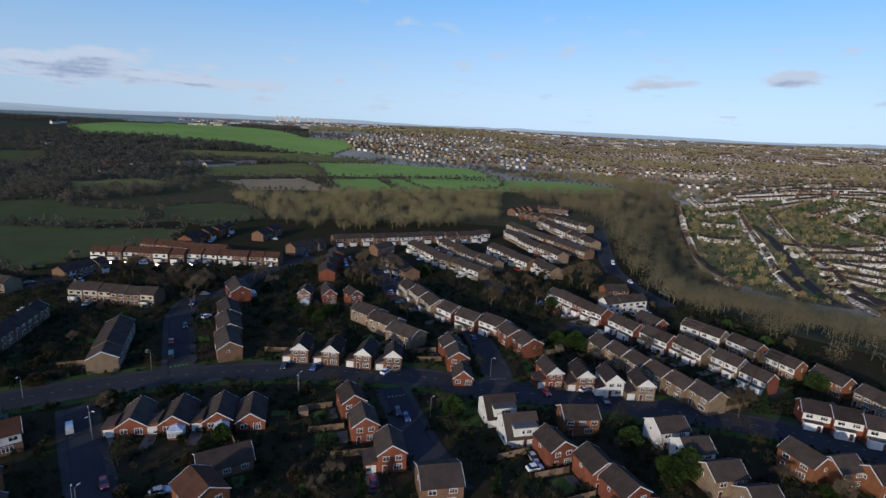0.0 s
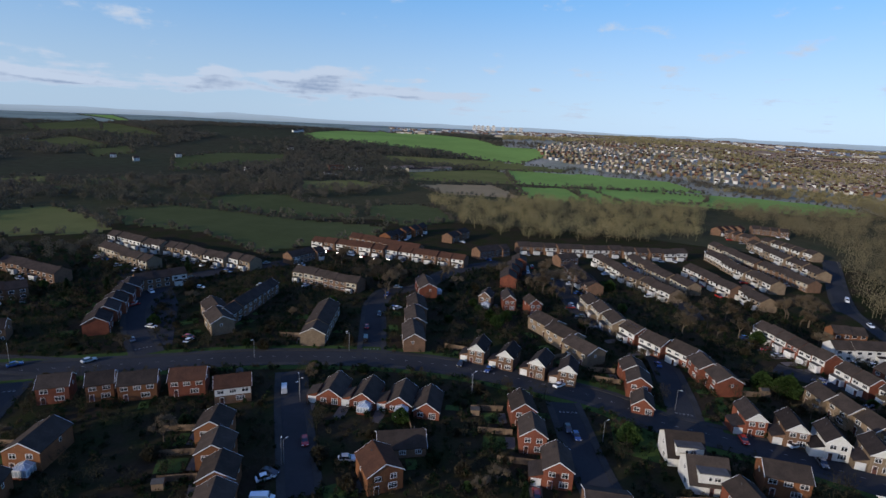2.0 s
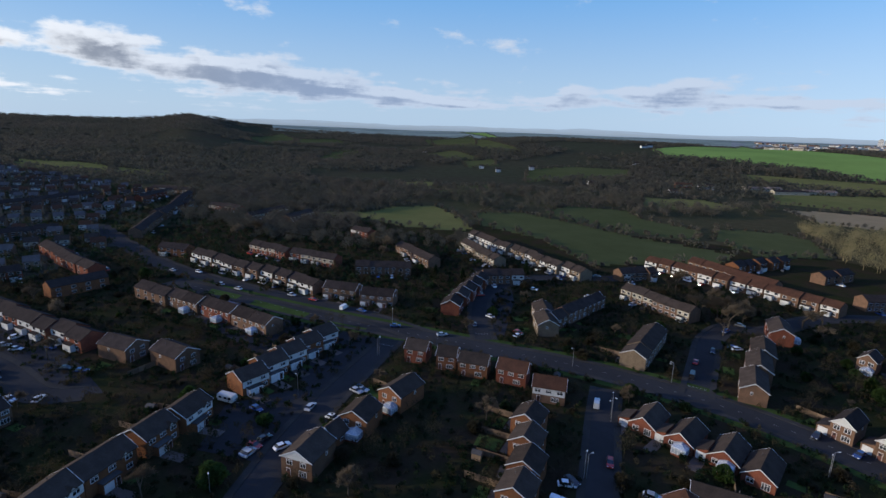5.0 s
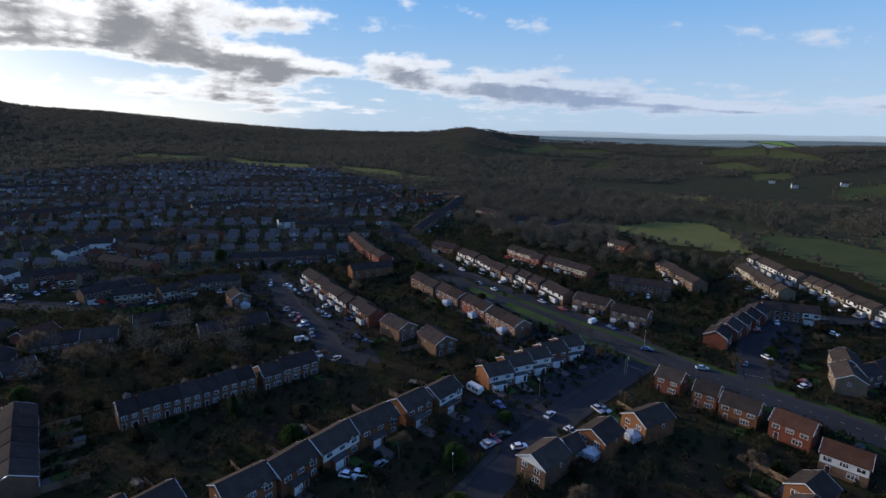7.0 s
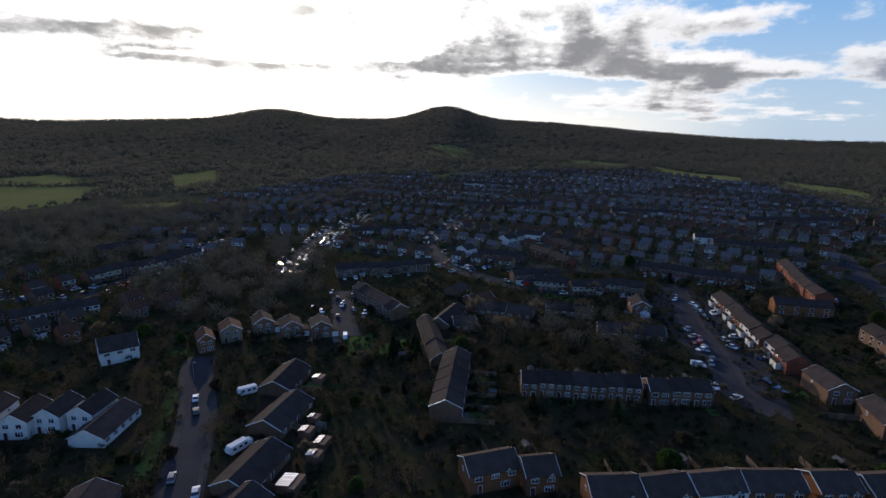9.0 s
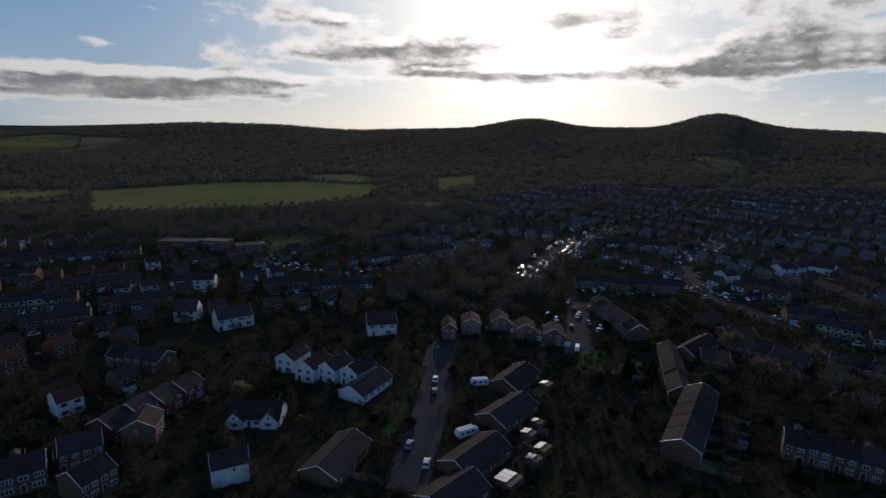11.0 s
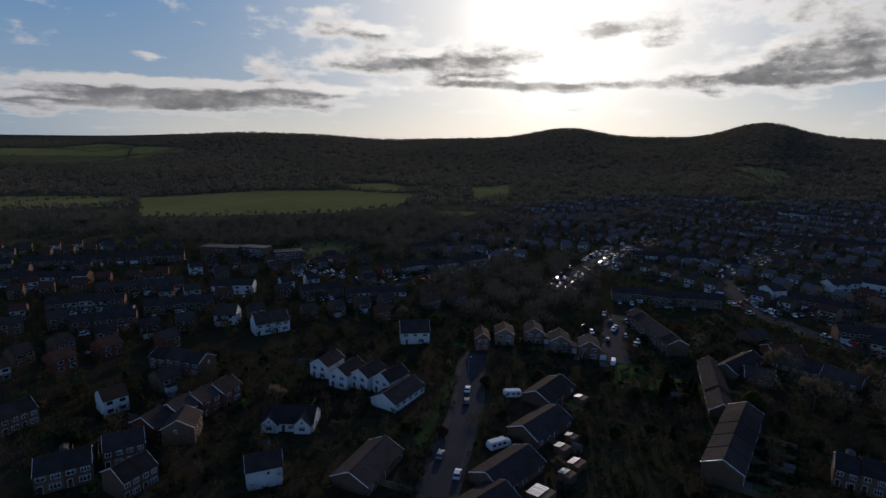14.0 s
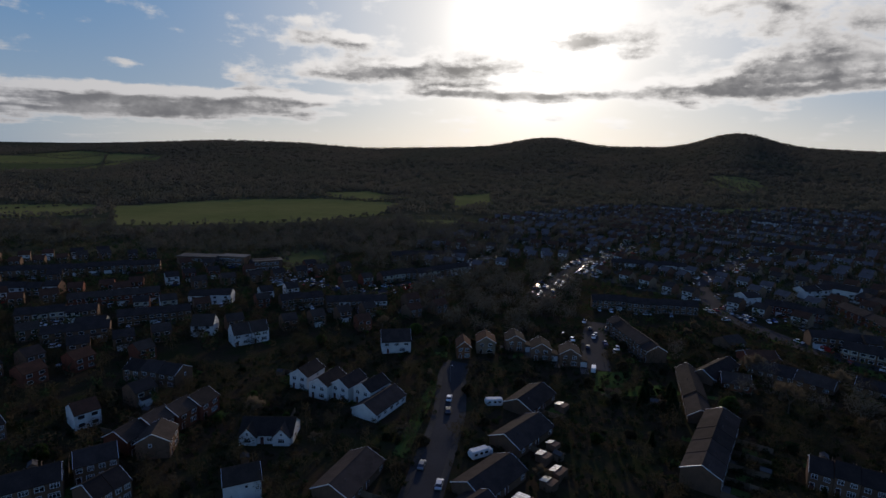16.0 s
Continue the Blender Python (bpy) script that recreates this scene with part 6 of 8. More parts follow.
tufts("woodland", scatter(pairs(-201, -622, -236, -506, -331, -499, -238, -395, -142, -260, -130, -252, -137, -279, -166, -452), 10, 7, 13, 3.0), TWIG_DARK, "leafless winter woodland beside the estate", "woods", 170, 0.85)
tufts("woodland", scatter(pairs(-580, 636, -442, 621, -390, 680, -269, 625, -242, 508, -320, 463, -416, 453), 16, 6, 12, 3.0), TWIG_DARK, "leafless winter woodland beside the estate", "woods", 100, 1.15, 0.22)
tufts("woodland", scatter(pairs(-802, 889, -740, 1053, -633, 977, -443, 1062, -364, 1001, -361, 820, -460, 803, -523, 661, -580, 636), 24, 6, 11, 3.0), TWIG_DARK, "leafless winter woodland beside the estate", "woods", 100, 1.15, 0.22)
tufts("woodland", scatter(pairs(-449, 1405, -241, 1408, -219, 1138, -274, 1165), 12, 5, 10, 3.0), TWIG_DARK, "leafless winter woodland beside the estate", "woods", 100, 1.15, 0.22)
tufts("woodland", scatter(pairs(343, 938, 437, 961, 769, 873, 839, 955, 571, 1013), 11, 5, 11, 3.0), TWIG_DARK, "leafless winter woodland beside the estate", "woods", 100, 1.15, 0.22)
tufts("woodland", scatter(pairs(-200, 987, -86, 999, 101, 954, 209, 886, 174, 811, 94, 887, -42, 959), 12, 6, 11, 3.0), TWIG_DARK, "leafless winter woodland beside the estate", "woods", 100, 1.15, 0.22)
tufts("woodland", scatter(pairs(-199, -110, -217, -86, -216, -55, -192, -44, -175, -48, -172, -70, -157, -87, -169, -108), 9, 6, 12, 3.0), TWIG_DARK, "leafless winter woodland beside the estate", "woods", 170, 0.85)
tufts("woodland", scatter(pairs(-423, 69, -481, 110, -436, 196, -355, 161, -357, 124, -357, 95), 9, 6, 11, 3.0), TWIG_DARK, "leafless winter woodland beside the estate", "woods", 170, 0.85)
tufts("woodland", scatter(pairs(-142, -297, -215, -311, -174, -244, -137, -194, -109, -182, -105, -218), 12, 5, 10, 3.0), TWIG_DARK, "leafless winter woodland beside the estate", "woods", 170, 0.85)
tufts("woodland", scatter(pairs(63, -528, -76, -572, -213, -593, -264, -545, -214, -440, -140, -388, -88, -401, -37, -415, 53, -440), 9, 6, 12, 3.0), TWIG_DARK, "leafless winter woodland beside the estate", "woods", 170, 0.85)
tufts("woodland", scatter(pairs(-90, -413, -165, -347, -135, -300, -94, -328), 9, 6, 12, 3.0), TWIG_DARK, "leafless winter woodland beside the estate", "woods", 170, 0.85)
tufts("woodland", scatter(pairs(244, -666, 96, -593, 61, -511, 117, -482, 192, -517), 10, 6, 12, 3.0), TWIG_DARK, "leafless winter woodland beside the estate", "woods", 100, 1.15, 0.22)
tufts("woodland", scatter(pairs(-274, -386, -338, -408, -599, -560, -611, -621, -411, -508, -371, -516), 10, 6, 11, 3.0), TWIG_DARK, "leafless winter woodland beside the estate", "woods", 100, 1.15, 0.22)
tufts("woodland", scatter(pairs(-542, 52, -526, 207, -436, 241, -375, 209, -447, 169, -396, 102, -423, 55), 10, 6, 11, 3.0), TWIG_DARK, "leafless winter woodland beside the estate", "woods", 170, 0.85)
tufts("woodland", scatter(pairs(-205, -315, -240, -308, -173, -214, -151, -194, -142, -208), 8, 6, 11, 3.0), TWIG_DARK, "leafless winter woodland beside the estate", "woods", 170, 0.85)
tufts("woodland", scatter(pairs(-107, -295, -183, -268, -130, -191, -95, -206, -87, -241), 9, 6, 11, 3.0), TWIG_DARK, "leafless winter woodland beside the estate", "woods", 170, 0.85)
tufts("woodland", scatter(pairs(-162, -147, -156, -105, -173, -89, -184, -113), 9, 6, 11, 3.0), TWIG_DARK, "leafless winter woodland beside the estate", "woods", 170, 0.85)
tufts("woodland", scatter(pairs(-466, 70, -436, 150, -356, 165, -291, 214, -257, 192, -288, 164, -303, 138, -354, 82), 8, 3, 8, 3.0), TWIG_DARK, "leafless winter woodland beside the estate", "woods", 170, 0.85)
tufts("woodland", scatter(pairs(337, 906, 550, 972, 664, 944, 522, 917, 378, 833, 258, 698), 11, 6, 11, 3.0), TWIG, "leafless winter woodland beside the estate", "woods", 100, 1.15, 0.22)

tufts("woodland", scatter(pairs(94, 851, 240, 949, 349, 932, 425, 933, 273, 740, 253, 800, 178, 835), 9, 5, 10, 3.0), TWIG_OLIVE, "belt of bare trees between the fields and the town", "woods", 100, 1.15, 0.22)

tufts("woodland", scatter(pairs(-675, 95, -504, 163, -445, 169, -389, 181, -321, 179, -279, 130, -315, 112, -398, 75, -444, 50), 11, 5, 11, 2.0), TWIG_DARK, "bare trees standing among the houses by the fields", "woods", 170, 0.85)

TOWNS = [
    pairs(-296, -380, -491, -543, -633, -542, -799, -511, -1038, -338, -952, -118, -703, 9, -588, 62, -461, 3, -368, 7, -309, -30, -291, -95, -256, -168, -244, -215, -224, -276),
    pairs(-155, -424, -325, -595, -563, -651, -697, -592, -598, -458, -428, -400, -300, -345, -171, -314, -137, -332),
    pairs(372, 820, 769, 873, 919, 877, 544, 431, 395, 424, 316, 435, 293, 498, 310, 615),
    pairs(-196, 1147, -243, 1334, 331, 2707, 1538, 2777, 2091, 2423, 2333, 2134, 988, 887, 763, 865, 541, 896, 396, 863, 429, 955, 338, 987, 122, 963, -67, 1025),
    pairs(172, -461, 53, -440, -19, -386, -124, -302, -95, -208, -39, -226, 30, -225, 93, -236),
    pairs(97, -237, 57, -263, 23, -223, 19, -170, 43, -149, 66, -151),
]

# far woods on the hills
hill_places = []
for i in range(60000):
    a = radians(rng.uniform(148, 345))
    r = 690 + 2000 * rng.random() ** 0.75
    x, y = r * math.sin(a), r * math.cos(a)
    wild = noise.noise(Vector((x * 0.003, y * 0.003, 0.5))) + 0.4 * noise.noise(Vector((x * 0.012, y * 0.012, 3.1)))
    if wild > (-9 if a < radians(262) else -0.6 if a < radians(275) else -0.25 if a < radians(300) else -0.12):
        hill_places.append((x, y, rng.uniform(5, 11), rng.uniform(6, 11)))
open_ground = [poly for m, poly in REGIONS if m not in (TOWNLAND_HAZE, ESTATE, SCRUB, STREETS)]
q = np.array([p[:2] for p in hill_places])
keep = np.ones(len(q), bool)
for poly in open_ground:
    keep &= ~inside(q[:, 0], q[:, 1], poly)
for poly in TOWNS:
    keep &= ~inside(q[:, 0], q[:, 1], poly)
hill_places = [p for p, k in zip(hill_places, keep) if k]
tufts("hill_woods", hill_places, HILL_TWIG, "dark leafless woods over the far hills", "woods", 20, 1.6, 0.6, False)

hedge = []
for m, poly in REGIONS:
    if m not in (LAWN, ESTATE, SCRUB, STREETS):
        hedge += hedge_places(poly, 6.0, 1.5, 7.0)
tufts("field_hedges", hedge, TWIG_DARK, "bare hedgerows and hedge trees round the fields", "hedge", 45, 1.2, 0.24)

# far estates: rows of houses along parallel streets
def estate(poly, turn, pitch, seed, jumble=3.0, panes=True, wide=7.0, flip=True, run=(2, 7), walls=(BRICK_RED, BRICK_BROWN, BRICK_BROWN, RENDER_WHITE), roofs=(ROOF_GREY, ROOF_BROWN, ROOF_RED), fronts=(BOARD_WHITE, BOARD_CREAM, None), bow=0.0):
    r = random.Random(seed)
    c, s = math.cos(radians(turn)), math.sin(radians(turn))
    uv = [(x * c + y * s, -x * s + y * c) for x, y in poly]
    u0, u1, v0, v1 = min(p[0] for p in uv), max(p[0] for p in uv), min(p[1] for p in uv), max(p[1] for p in uv)
    v = v0
    k = 0
    while v < v1:
        u = u0 + r.uniform(0, 20)
        while u < u1:
            n = r.randint(*run)
            w = wide * r.uniform(0.86, 1.14)
            wall, roof, front = r.choice(walls), r.choice(roofs), r.choice(fronts)
            off = r.uniform(-jumble, jumble)
            extra = r.choice((0, 0, 0, 0, 8, -8))
            for i in range(n):
                uu = u + (i + 0.5) * w
                vv = v + off + bow * 30 * math.sin(uu * 0.010 + v * 0.006)
                slope = math.degrees(math.atan(bow * 0.30 * math.cos(uu * 0.010 + v * 0.006)))
                x, y = uu * c - vv * s, uu * s + vv * c
                if inside(np.array([x]), np.array([y]), poly)[0] and not near_house(x, y, 7) and not near_road(x, y, 5):
                    far_house(x, y, turn + slope + extra + (180 if flip and k % 2 else 0), w, 7.5, 4.8, 7.0, wall, roof, front, panes=panes, porch_=r.random() < 0.45)
            u += n * w + r.choice((3, 4, 6, 14))
        v += pitch * (0.62 if k % 2 else 1.38)
        k += 1


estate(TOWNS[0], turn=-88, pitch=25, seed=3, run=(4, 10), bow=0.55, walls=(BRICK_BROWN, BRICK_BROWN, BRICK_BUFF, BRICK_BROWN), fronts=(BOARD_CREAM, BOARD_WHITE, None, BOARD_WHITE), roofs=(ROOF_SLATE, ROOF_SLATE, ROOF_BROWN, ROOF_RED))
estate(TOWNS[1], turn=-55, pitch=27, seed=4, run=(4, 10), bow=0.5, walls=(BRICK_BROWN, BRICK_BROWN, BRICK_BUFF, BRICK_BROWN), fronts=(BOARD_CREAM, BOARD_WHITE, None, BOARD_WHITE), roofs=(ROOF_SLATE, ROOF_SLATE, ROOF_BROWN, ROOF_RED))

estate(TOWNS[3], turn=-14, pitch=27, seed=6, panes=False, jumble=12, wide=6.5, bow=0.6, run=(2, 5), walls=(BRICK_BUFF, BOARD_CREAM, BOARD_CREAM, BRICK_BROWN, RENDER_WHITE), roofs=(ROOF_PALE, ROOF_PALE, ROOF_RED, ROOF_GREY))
estate(TOWNS[4], turn=10, pitch=27, seed=8, jumble=6, walls=(BRICK_RED, BRICK_BROWN, BRICK_BROWN, BRICK_BROWN, BRICK_BROWN, RENDER_WHITE), fronts=(None, None, BOARD_CREAM, BOARD_WHITE))
estate(TOWNS[5], turn=35, pitch=26, seed=9, jumble=6, walls=(BRICK_RED, BRICK_BROWN, BRICK_BROWN, BRICK_BROWN, BRICK_BROWN, RENDER_WHITE), fronts=(None, None, BOARD_CREAM, BOARD_WHITE))
# sheds, flats and houses of the far town, out to the horizon
pick = random.Random(12)


def wooded(x, y):
    return noise.noise(Vector((x * 0.0016, y * 0.0030, 7.5))) + 0.5 * noise.noise(Vector((x * 0.006, y * 0.009, 2.0)))


for i in range(3400):
    a, r = radians(pick.uniform(-12, 50) if i % 9 else pick.uniform(-26, -12)), 2050 + 2300 * pick.random() ** 1.3
    x, y = r * math.sin(a), r * math.cos(a)
    if wooded(x, y) > 0.08:
        continue
    big = pick.random() ** 5
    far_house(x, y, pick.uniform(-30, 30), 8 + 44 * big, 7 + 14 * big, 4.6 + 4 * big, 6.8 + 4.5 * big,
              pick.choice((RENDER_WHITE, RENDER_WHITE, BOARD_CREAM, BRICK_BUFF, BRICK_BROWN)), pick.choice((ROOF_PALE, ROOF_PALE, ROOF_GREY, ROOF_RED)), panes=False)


def far_row(line, seed=0, wide=6.0, fronts=(BOARD_WHITE, RENDER_WHITE, BOARD_CREAM)):
    """Joined houses along a far street, fronts towards the valley."""
    r = random.Random(seed)
    for (x0, y0), (x1, y1) in zip(line, line[1:]):
        n = max(1, int(math.hypot(x1 - x0, y1 - y0) / wide))
        wall = None
        turn = math.degrees(math.atan2(y1 - y0, x1 - x0))
        mx, my = (x0 + x1) / 2, (y0 + y1) / 2
        if math.sin(radians(turn)) * mx - math.cos(radians(turn)) * my > 0:
            turn += 180
        for i in range(n):
            if r.random() < 0.10:
                continue
            if i % 4 == 0 or wall is None:
                wall, roof, front = r.choice((BRICK_BROWN, BRICK_BUFF, RENDER_WHITE)), r.choice((ROOF_GREY, ROOF_BROWN, ROOF_GREY)), r.choice(fronts)
            t = (i + 0.5) / n
            far_house(x0 + (x1 - x0) * t, y0 + (y1 - y0) * t, turn, wide, 7.5, 4.8, 7.0, wall, roof, front, porch_=r.random() < 0.5)


far_row(pairs(366, 795, 328, 681, 309, 609, 288, 520, 283, 463), 0)
far_row(pairs(467, 803, 430, 698, 401, 617, 335, 455), 1)
far_row(pairs(504, 785, 461, 662, 434, 545, 384, 421), 2)
far_row(pairs(346, 682, 397, 672), 3)
far_row(pairs(568, 774, 602, 799, 636, 810), 4)
far_row(pairs(610, 752, 576, 729, 577, 684, 589, 649, 593, 606), 5)
far_row(pairs(441, 585, 470, 562, 493, 533, 511, 499), 6)
far_row(pairs(471, 647, 506, 611, 534, 582, 562, 555), 7)
far_row(pairs(417, 844, 491, 858, 518, 837), 8)
far_row(pairs(500, 895, 617, 904, 706, 912, 807, 877), 9)
far_row(pairs(653, 895, 751, 851, 804, 815), 10)
far_row(pairs(564, 851, 631, 862, 674, 839, 707, 795), 11)
far_row(pairs(414, 798, 469, 815), 12)
far_row(pairs(382, 488, 397, 453, 399, 404), 13)
far_row(pairs(659, 780, 659, 736, 684, 691), 14)
far_row(pairs(386, 755, 427, 741), 15)
far_row(pairs(532, 936, 616, 937, 693, 940), 16)
far_row(pairs(431, 528, 449, 502, 460, 457), 17)
far_row(pairs(502, 904, 618, 919, 751, 879), 20)
far_row(pairs(497, 876, 620, 876, 728, 849), 21)
far_row(pairs(521, 820, 588, 841), 22)
far_row(pairs(555, 776, 616, 804), 23)
far_row(pairs(602, 760, 656, 787), 24)
far_row(pairs(564, 734, 571, 695, 572, 650), 25)
far_row(pairs(438, 646, 474, 631, 563, 638), 26)
far_row(pairs(428, 612, 539, 609), 27)
far_row(pairs(436, 584, 511, 574), 28)
far_row(pairs(422, 555, 470, 522), 29)
far_row(pairs(411, 529, 381, 452, 369, 402), 30)
far_row(pairs(350, 681, 387, 665), 31)
far_row(pairs(444, 865, 502, 915), 32)
far_row(pairs(417, 869, 417, 825), 33)
for line, h in ROADS:
    if line[0].y < -230 or line[-1].y < -230:
        far = [q for q in line if q.length > 285]
        for side_ in (-1, 1):
            if len(far) > 4:
                park(far, 1, side_ * (h + 3.5), 90, len(line) + side_, 0.38), park(far, 2, side_ * (h - 0.9), 0, len(line) + 7 * side_, 0.3)
lot = random.Random(31)
for i in range(9):
    for k in range(5):
        if lot.random() < 0.8:
            FAR_CARS.append((-36 - 3.0 * i + 2.0 * k, -300 - 4.5 * i - 7 * k + 3 * (i % 2), 0.05, 35 + lot.uniform(-5, 5)))
build_far_houses()
among = []
for poly, gap in ((TOWNS[2], 15.0), (TOWNS[3], 22.0)):
    among += scatter(poly, gap, 5.0, 10.0, 1.0)
tufts("town_trees", among, TWIG_OLIVE, "bare trees among the far houses", "trees", 24, 1.8, 0.4, False)
bands = []
for i in range(26000):
    a, r = radians(rng.uniform(-14, 50)), 1150 + 3000 * rng.random() ** 0.8
    x, y = r * math.sin(a), r * math.cos(a)
    if wooded(x, y) > 0.04:
        bands.append((x, y, rng.uniform(6, 12), rng.uniform(4, 8)))
q = np.array([b[:2] for b in bands])
keep = np.ones(len(q), bool)
for poly in open_ground:
    keep &= ~inside(q[:, 0], q[:, 1], poly)
bands = [b for b, k in zip(bands, keep) if k]
tufts("town_woods", bands, TWIG_OLIVE, "belts of bare trees across the far town", "woods", 12, 3.0, 0.5, False)
tufts("town_greenery", scatter(TOWNS[2], 13.0, 2.0, 6.0, 1.0), LEAF, "evergreen growth in the far gardens", "undergrowth", 30, 1.0, 0.5, False)


def far_hills():
    """The rim of hills past the last fields: a glowing strip, blue haze painted in."""
    m = bpy.data.materials.new("glowing blue haze")
    m.use_nodes = True
    add, math_, mix, noise_, ramp, val = graph(m.node_tree)
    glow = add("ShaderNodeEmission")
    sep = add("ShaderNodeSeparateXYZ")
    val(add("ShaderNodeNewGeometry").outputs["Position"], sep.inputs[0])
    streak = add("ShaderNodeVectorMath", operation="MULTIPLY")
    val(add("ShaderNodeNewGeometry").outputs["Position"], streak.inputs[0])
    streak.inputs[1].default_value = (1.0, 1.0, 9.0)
    # haze as emitted colour, paler towards the hilltops
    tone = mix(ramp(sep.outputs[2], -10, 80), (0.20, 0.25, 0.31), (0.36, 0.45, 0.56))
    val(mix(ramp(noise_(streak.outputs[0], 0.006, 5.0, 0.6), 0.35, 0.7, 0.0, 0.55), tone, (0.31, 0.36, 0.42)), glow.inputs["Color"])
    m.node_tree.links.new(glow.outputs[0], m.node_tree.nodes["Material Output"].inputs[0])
    bm = bmesh.new()
    last = None
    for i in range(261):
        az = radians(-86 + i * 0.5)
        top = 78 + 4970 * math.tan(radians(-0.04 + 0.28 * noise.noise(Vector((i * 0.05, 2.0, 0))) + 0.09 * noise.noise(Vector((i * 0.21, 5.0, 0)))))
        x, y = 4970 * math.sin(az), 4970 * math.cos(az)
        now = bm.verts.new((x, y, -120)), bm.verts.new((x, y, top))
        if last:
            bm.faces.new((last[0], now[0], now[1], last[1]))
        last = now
    tagged(new("backdrop", finish(bm, "backdrop", [m])), "glowing backdrop of distant hills, pale blue with painted haze", "hills", kind="structure")


far_hills()


def tower_block(x, y, turn, floors):
    h = floors * 2.9
    ob = thing("tower_block", x, y, float(land(x, y)), turn, "pale concrete tower block on the far horizon", "tower block", "far tower blocks")
    bm = bmesh.new()
    box(bm, -13, 13, -9, 9, -4, h)
    hang("wall", finish(bm, "wall", [RENDER_WHITE]), ob)
    bm = bmesh.new()
    box(bm, -5, 5, -4, 4, h, h + 3)
    hang("plant_room", finish(bm, "plant_room", [BRICK_BROWN]), ob)
    for s, turn_ in ((-9.05, 0), (9.05, 180)):
        for k in range(0, floors, 2):
            bm = bmesh.new()
            box(bm, -12, 12, -0.1, 0.1, 0.9, 2.3)
            hang("window_band", finish(bm, "window_band", [GLASS]), ob, (0, s, k * 2.9), turn_)


tower_block(-1221, 3966, 15, 14)
tower_block(-1190, 3976, 15, 14)
tower_block(-1159, 3985, 15, 14)
tower_block(-1120, 3996, 15, 14)
tower_block(-1080, 4007, 15, 15)
tower_block(-1009, 4025, 15, 12)
tower_block(-949, 4040, 15, 12)
tower_block(-916, 4048, 15, 11)
tower_block(-876, 4057, 15, 12)


# ---- near trees ----
def tree_meshes(seed, height, spread, twigs):
    r = random.Random(seed)
    bm = bmesh.new()
    tips = []

    def grow(p, d, length, rad, depth):
        q = p + d * length
        rod(bm, p, q, rad, rad * 0.62, 6 if depth < 2 else 4)
        if depth >= 3:
            tips.append((p, q))
            return
        for i in range(r.randint(3, 4)):
            side = Vector((r.gauss(0, 1), r.gauss(0, 1), r.gauss(0.25, 0.5))).normalized()
            nd = (d * 0.75 + side * (0.55 + 0.2 * spread)).normalized()
            grow(p + d * length * r.uniform(0.65, 1.0), nd, length * r.uniform(0.55, 0.75), rad * 0.55, depth + 1)
    grow(Vector((0, 0, -0.3)), Vector((r.gauss(0, 0.04), r.gauss(0, 0.04), 1)).normalized(), height * 0.34, height * 0.022, 0)
    trunk = finish(bm, "trunk", [BARK])
    bm = bmesh.new()
    for i in range(twigs):
        p, q = r.choice(tips)
        c = p.lerp(q, r.uniform(0.2, 1.1)) + Vector((r.gauss(0, 0.35), r.gauss(0, 0.35), r.gauss(0.1, 0.35))) * height * 0.06
        d = ((q - p).normalized() * 0.6 + Vector((r.gauss(0, 0.6), r.gauss(0, 0.6), r.gauss(0.2, 0.5)))).normalized()
        n = d.orthogonal().normalized() * r.uniform(0.03, 0.06)
        ln = r.uniform(0.5, 1.3)
        bm.faces.new([bm.verts.new(c - n), bm.verts.new(c + n), bm.verts.new(c + d * ln)])
    return trunk, finish(bm, "crown", [TREE_TWIG])


def leafy_mesh(seed, height, width, n, material, cone):
    r = random.Random(seed)
    bm = bmesh.new()
    for i in range(n):
        t = r.random() ** (1.4 if cone else 0.8)
        a = r.uniform(0, 6.283)
        out = (1 - t * 0.96) if cone else math.sin(math.pi * min(0.97, 0.12 + t * 0.85)) ** 0.7
        rad = width / 2 * out * (0.72 + 0.28 * r.random()) * (1 + 0.25 * math.sin(3 * a + seed) + 0.12 * math.sin(7 * a + 9 * t))
        c = Vector((rad * math.cos(a), rad * math.sin(a), height * (0.06 + 0.92 * t)))
        d = Vector((math.cos(a) + r.gauss(0, 0.5), math.sin(a) + r.gauss(0, 0.5), r.gauss(0.35, 0.5))).normalized()
        w = d.orthogonal().normalized()
        w.rotate(Matrix.Rotation(r.uniform(0, 3.14), 3, d))
        s = r.uniform(0.18, 0.42)
        bm.faces.new([bm.verts.new(c - w * s * 0.6), bm.verts.new(c + w * s * 0.6), bm.verts.new(c + d * s * 1.5)])
    return finish(bm, "crown", [material])


def stump(height):
    bm = bmesh.new()
    rod(bm, (0, 0, -0.3), (0, 0, height * 0.8), 0.16, 0.05, 6)
    return finish(bm, "trunk", [BARK])


BARE = [tree_meshes(11, 9.0, 0.8, 1500), tree_meshes(12, 12.0, 1.0, 2200), tree_meshes(13, 7.0, 0.7, 1100), tree_meshes(14, 10.5, 1.2, 1900), tree_meshes(15, 14.0, 0.9, 2600)]
CONIFER = [(stump(7), leafy_mesh(21, 8.0, 3.6, 2600, LEAF_DARK, True)), (stump(5), leafy_mesh(22, 6.0, 2.6, 1800, LEAF_DARK, True))]
SHRUB = [(stump(1.5), leafy_mesh(31, 2.6, 3.0, 1200, LEAF, False)), (stump(1.2), leafy_mesh(32, 1.8, 2.6, 900, LEAF_DARK, False)), (stump(3), leafy_mesh(33, 4.5, 4.4, 2200, LEAF, False))]
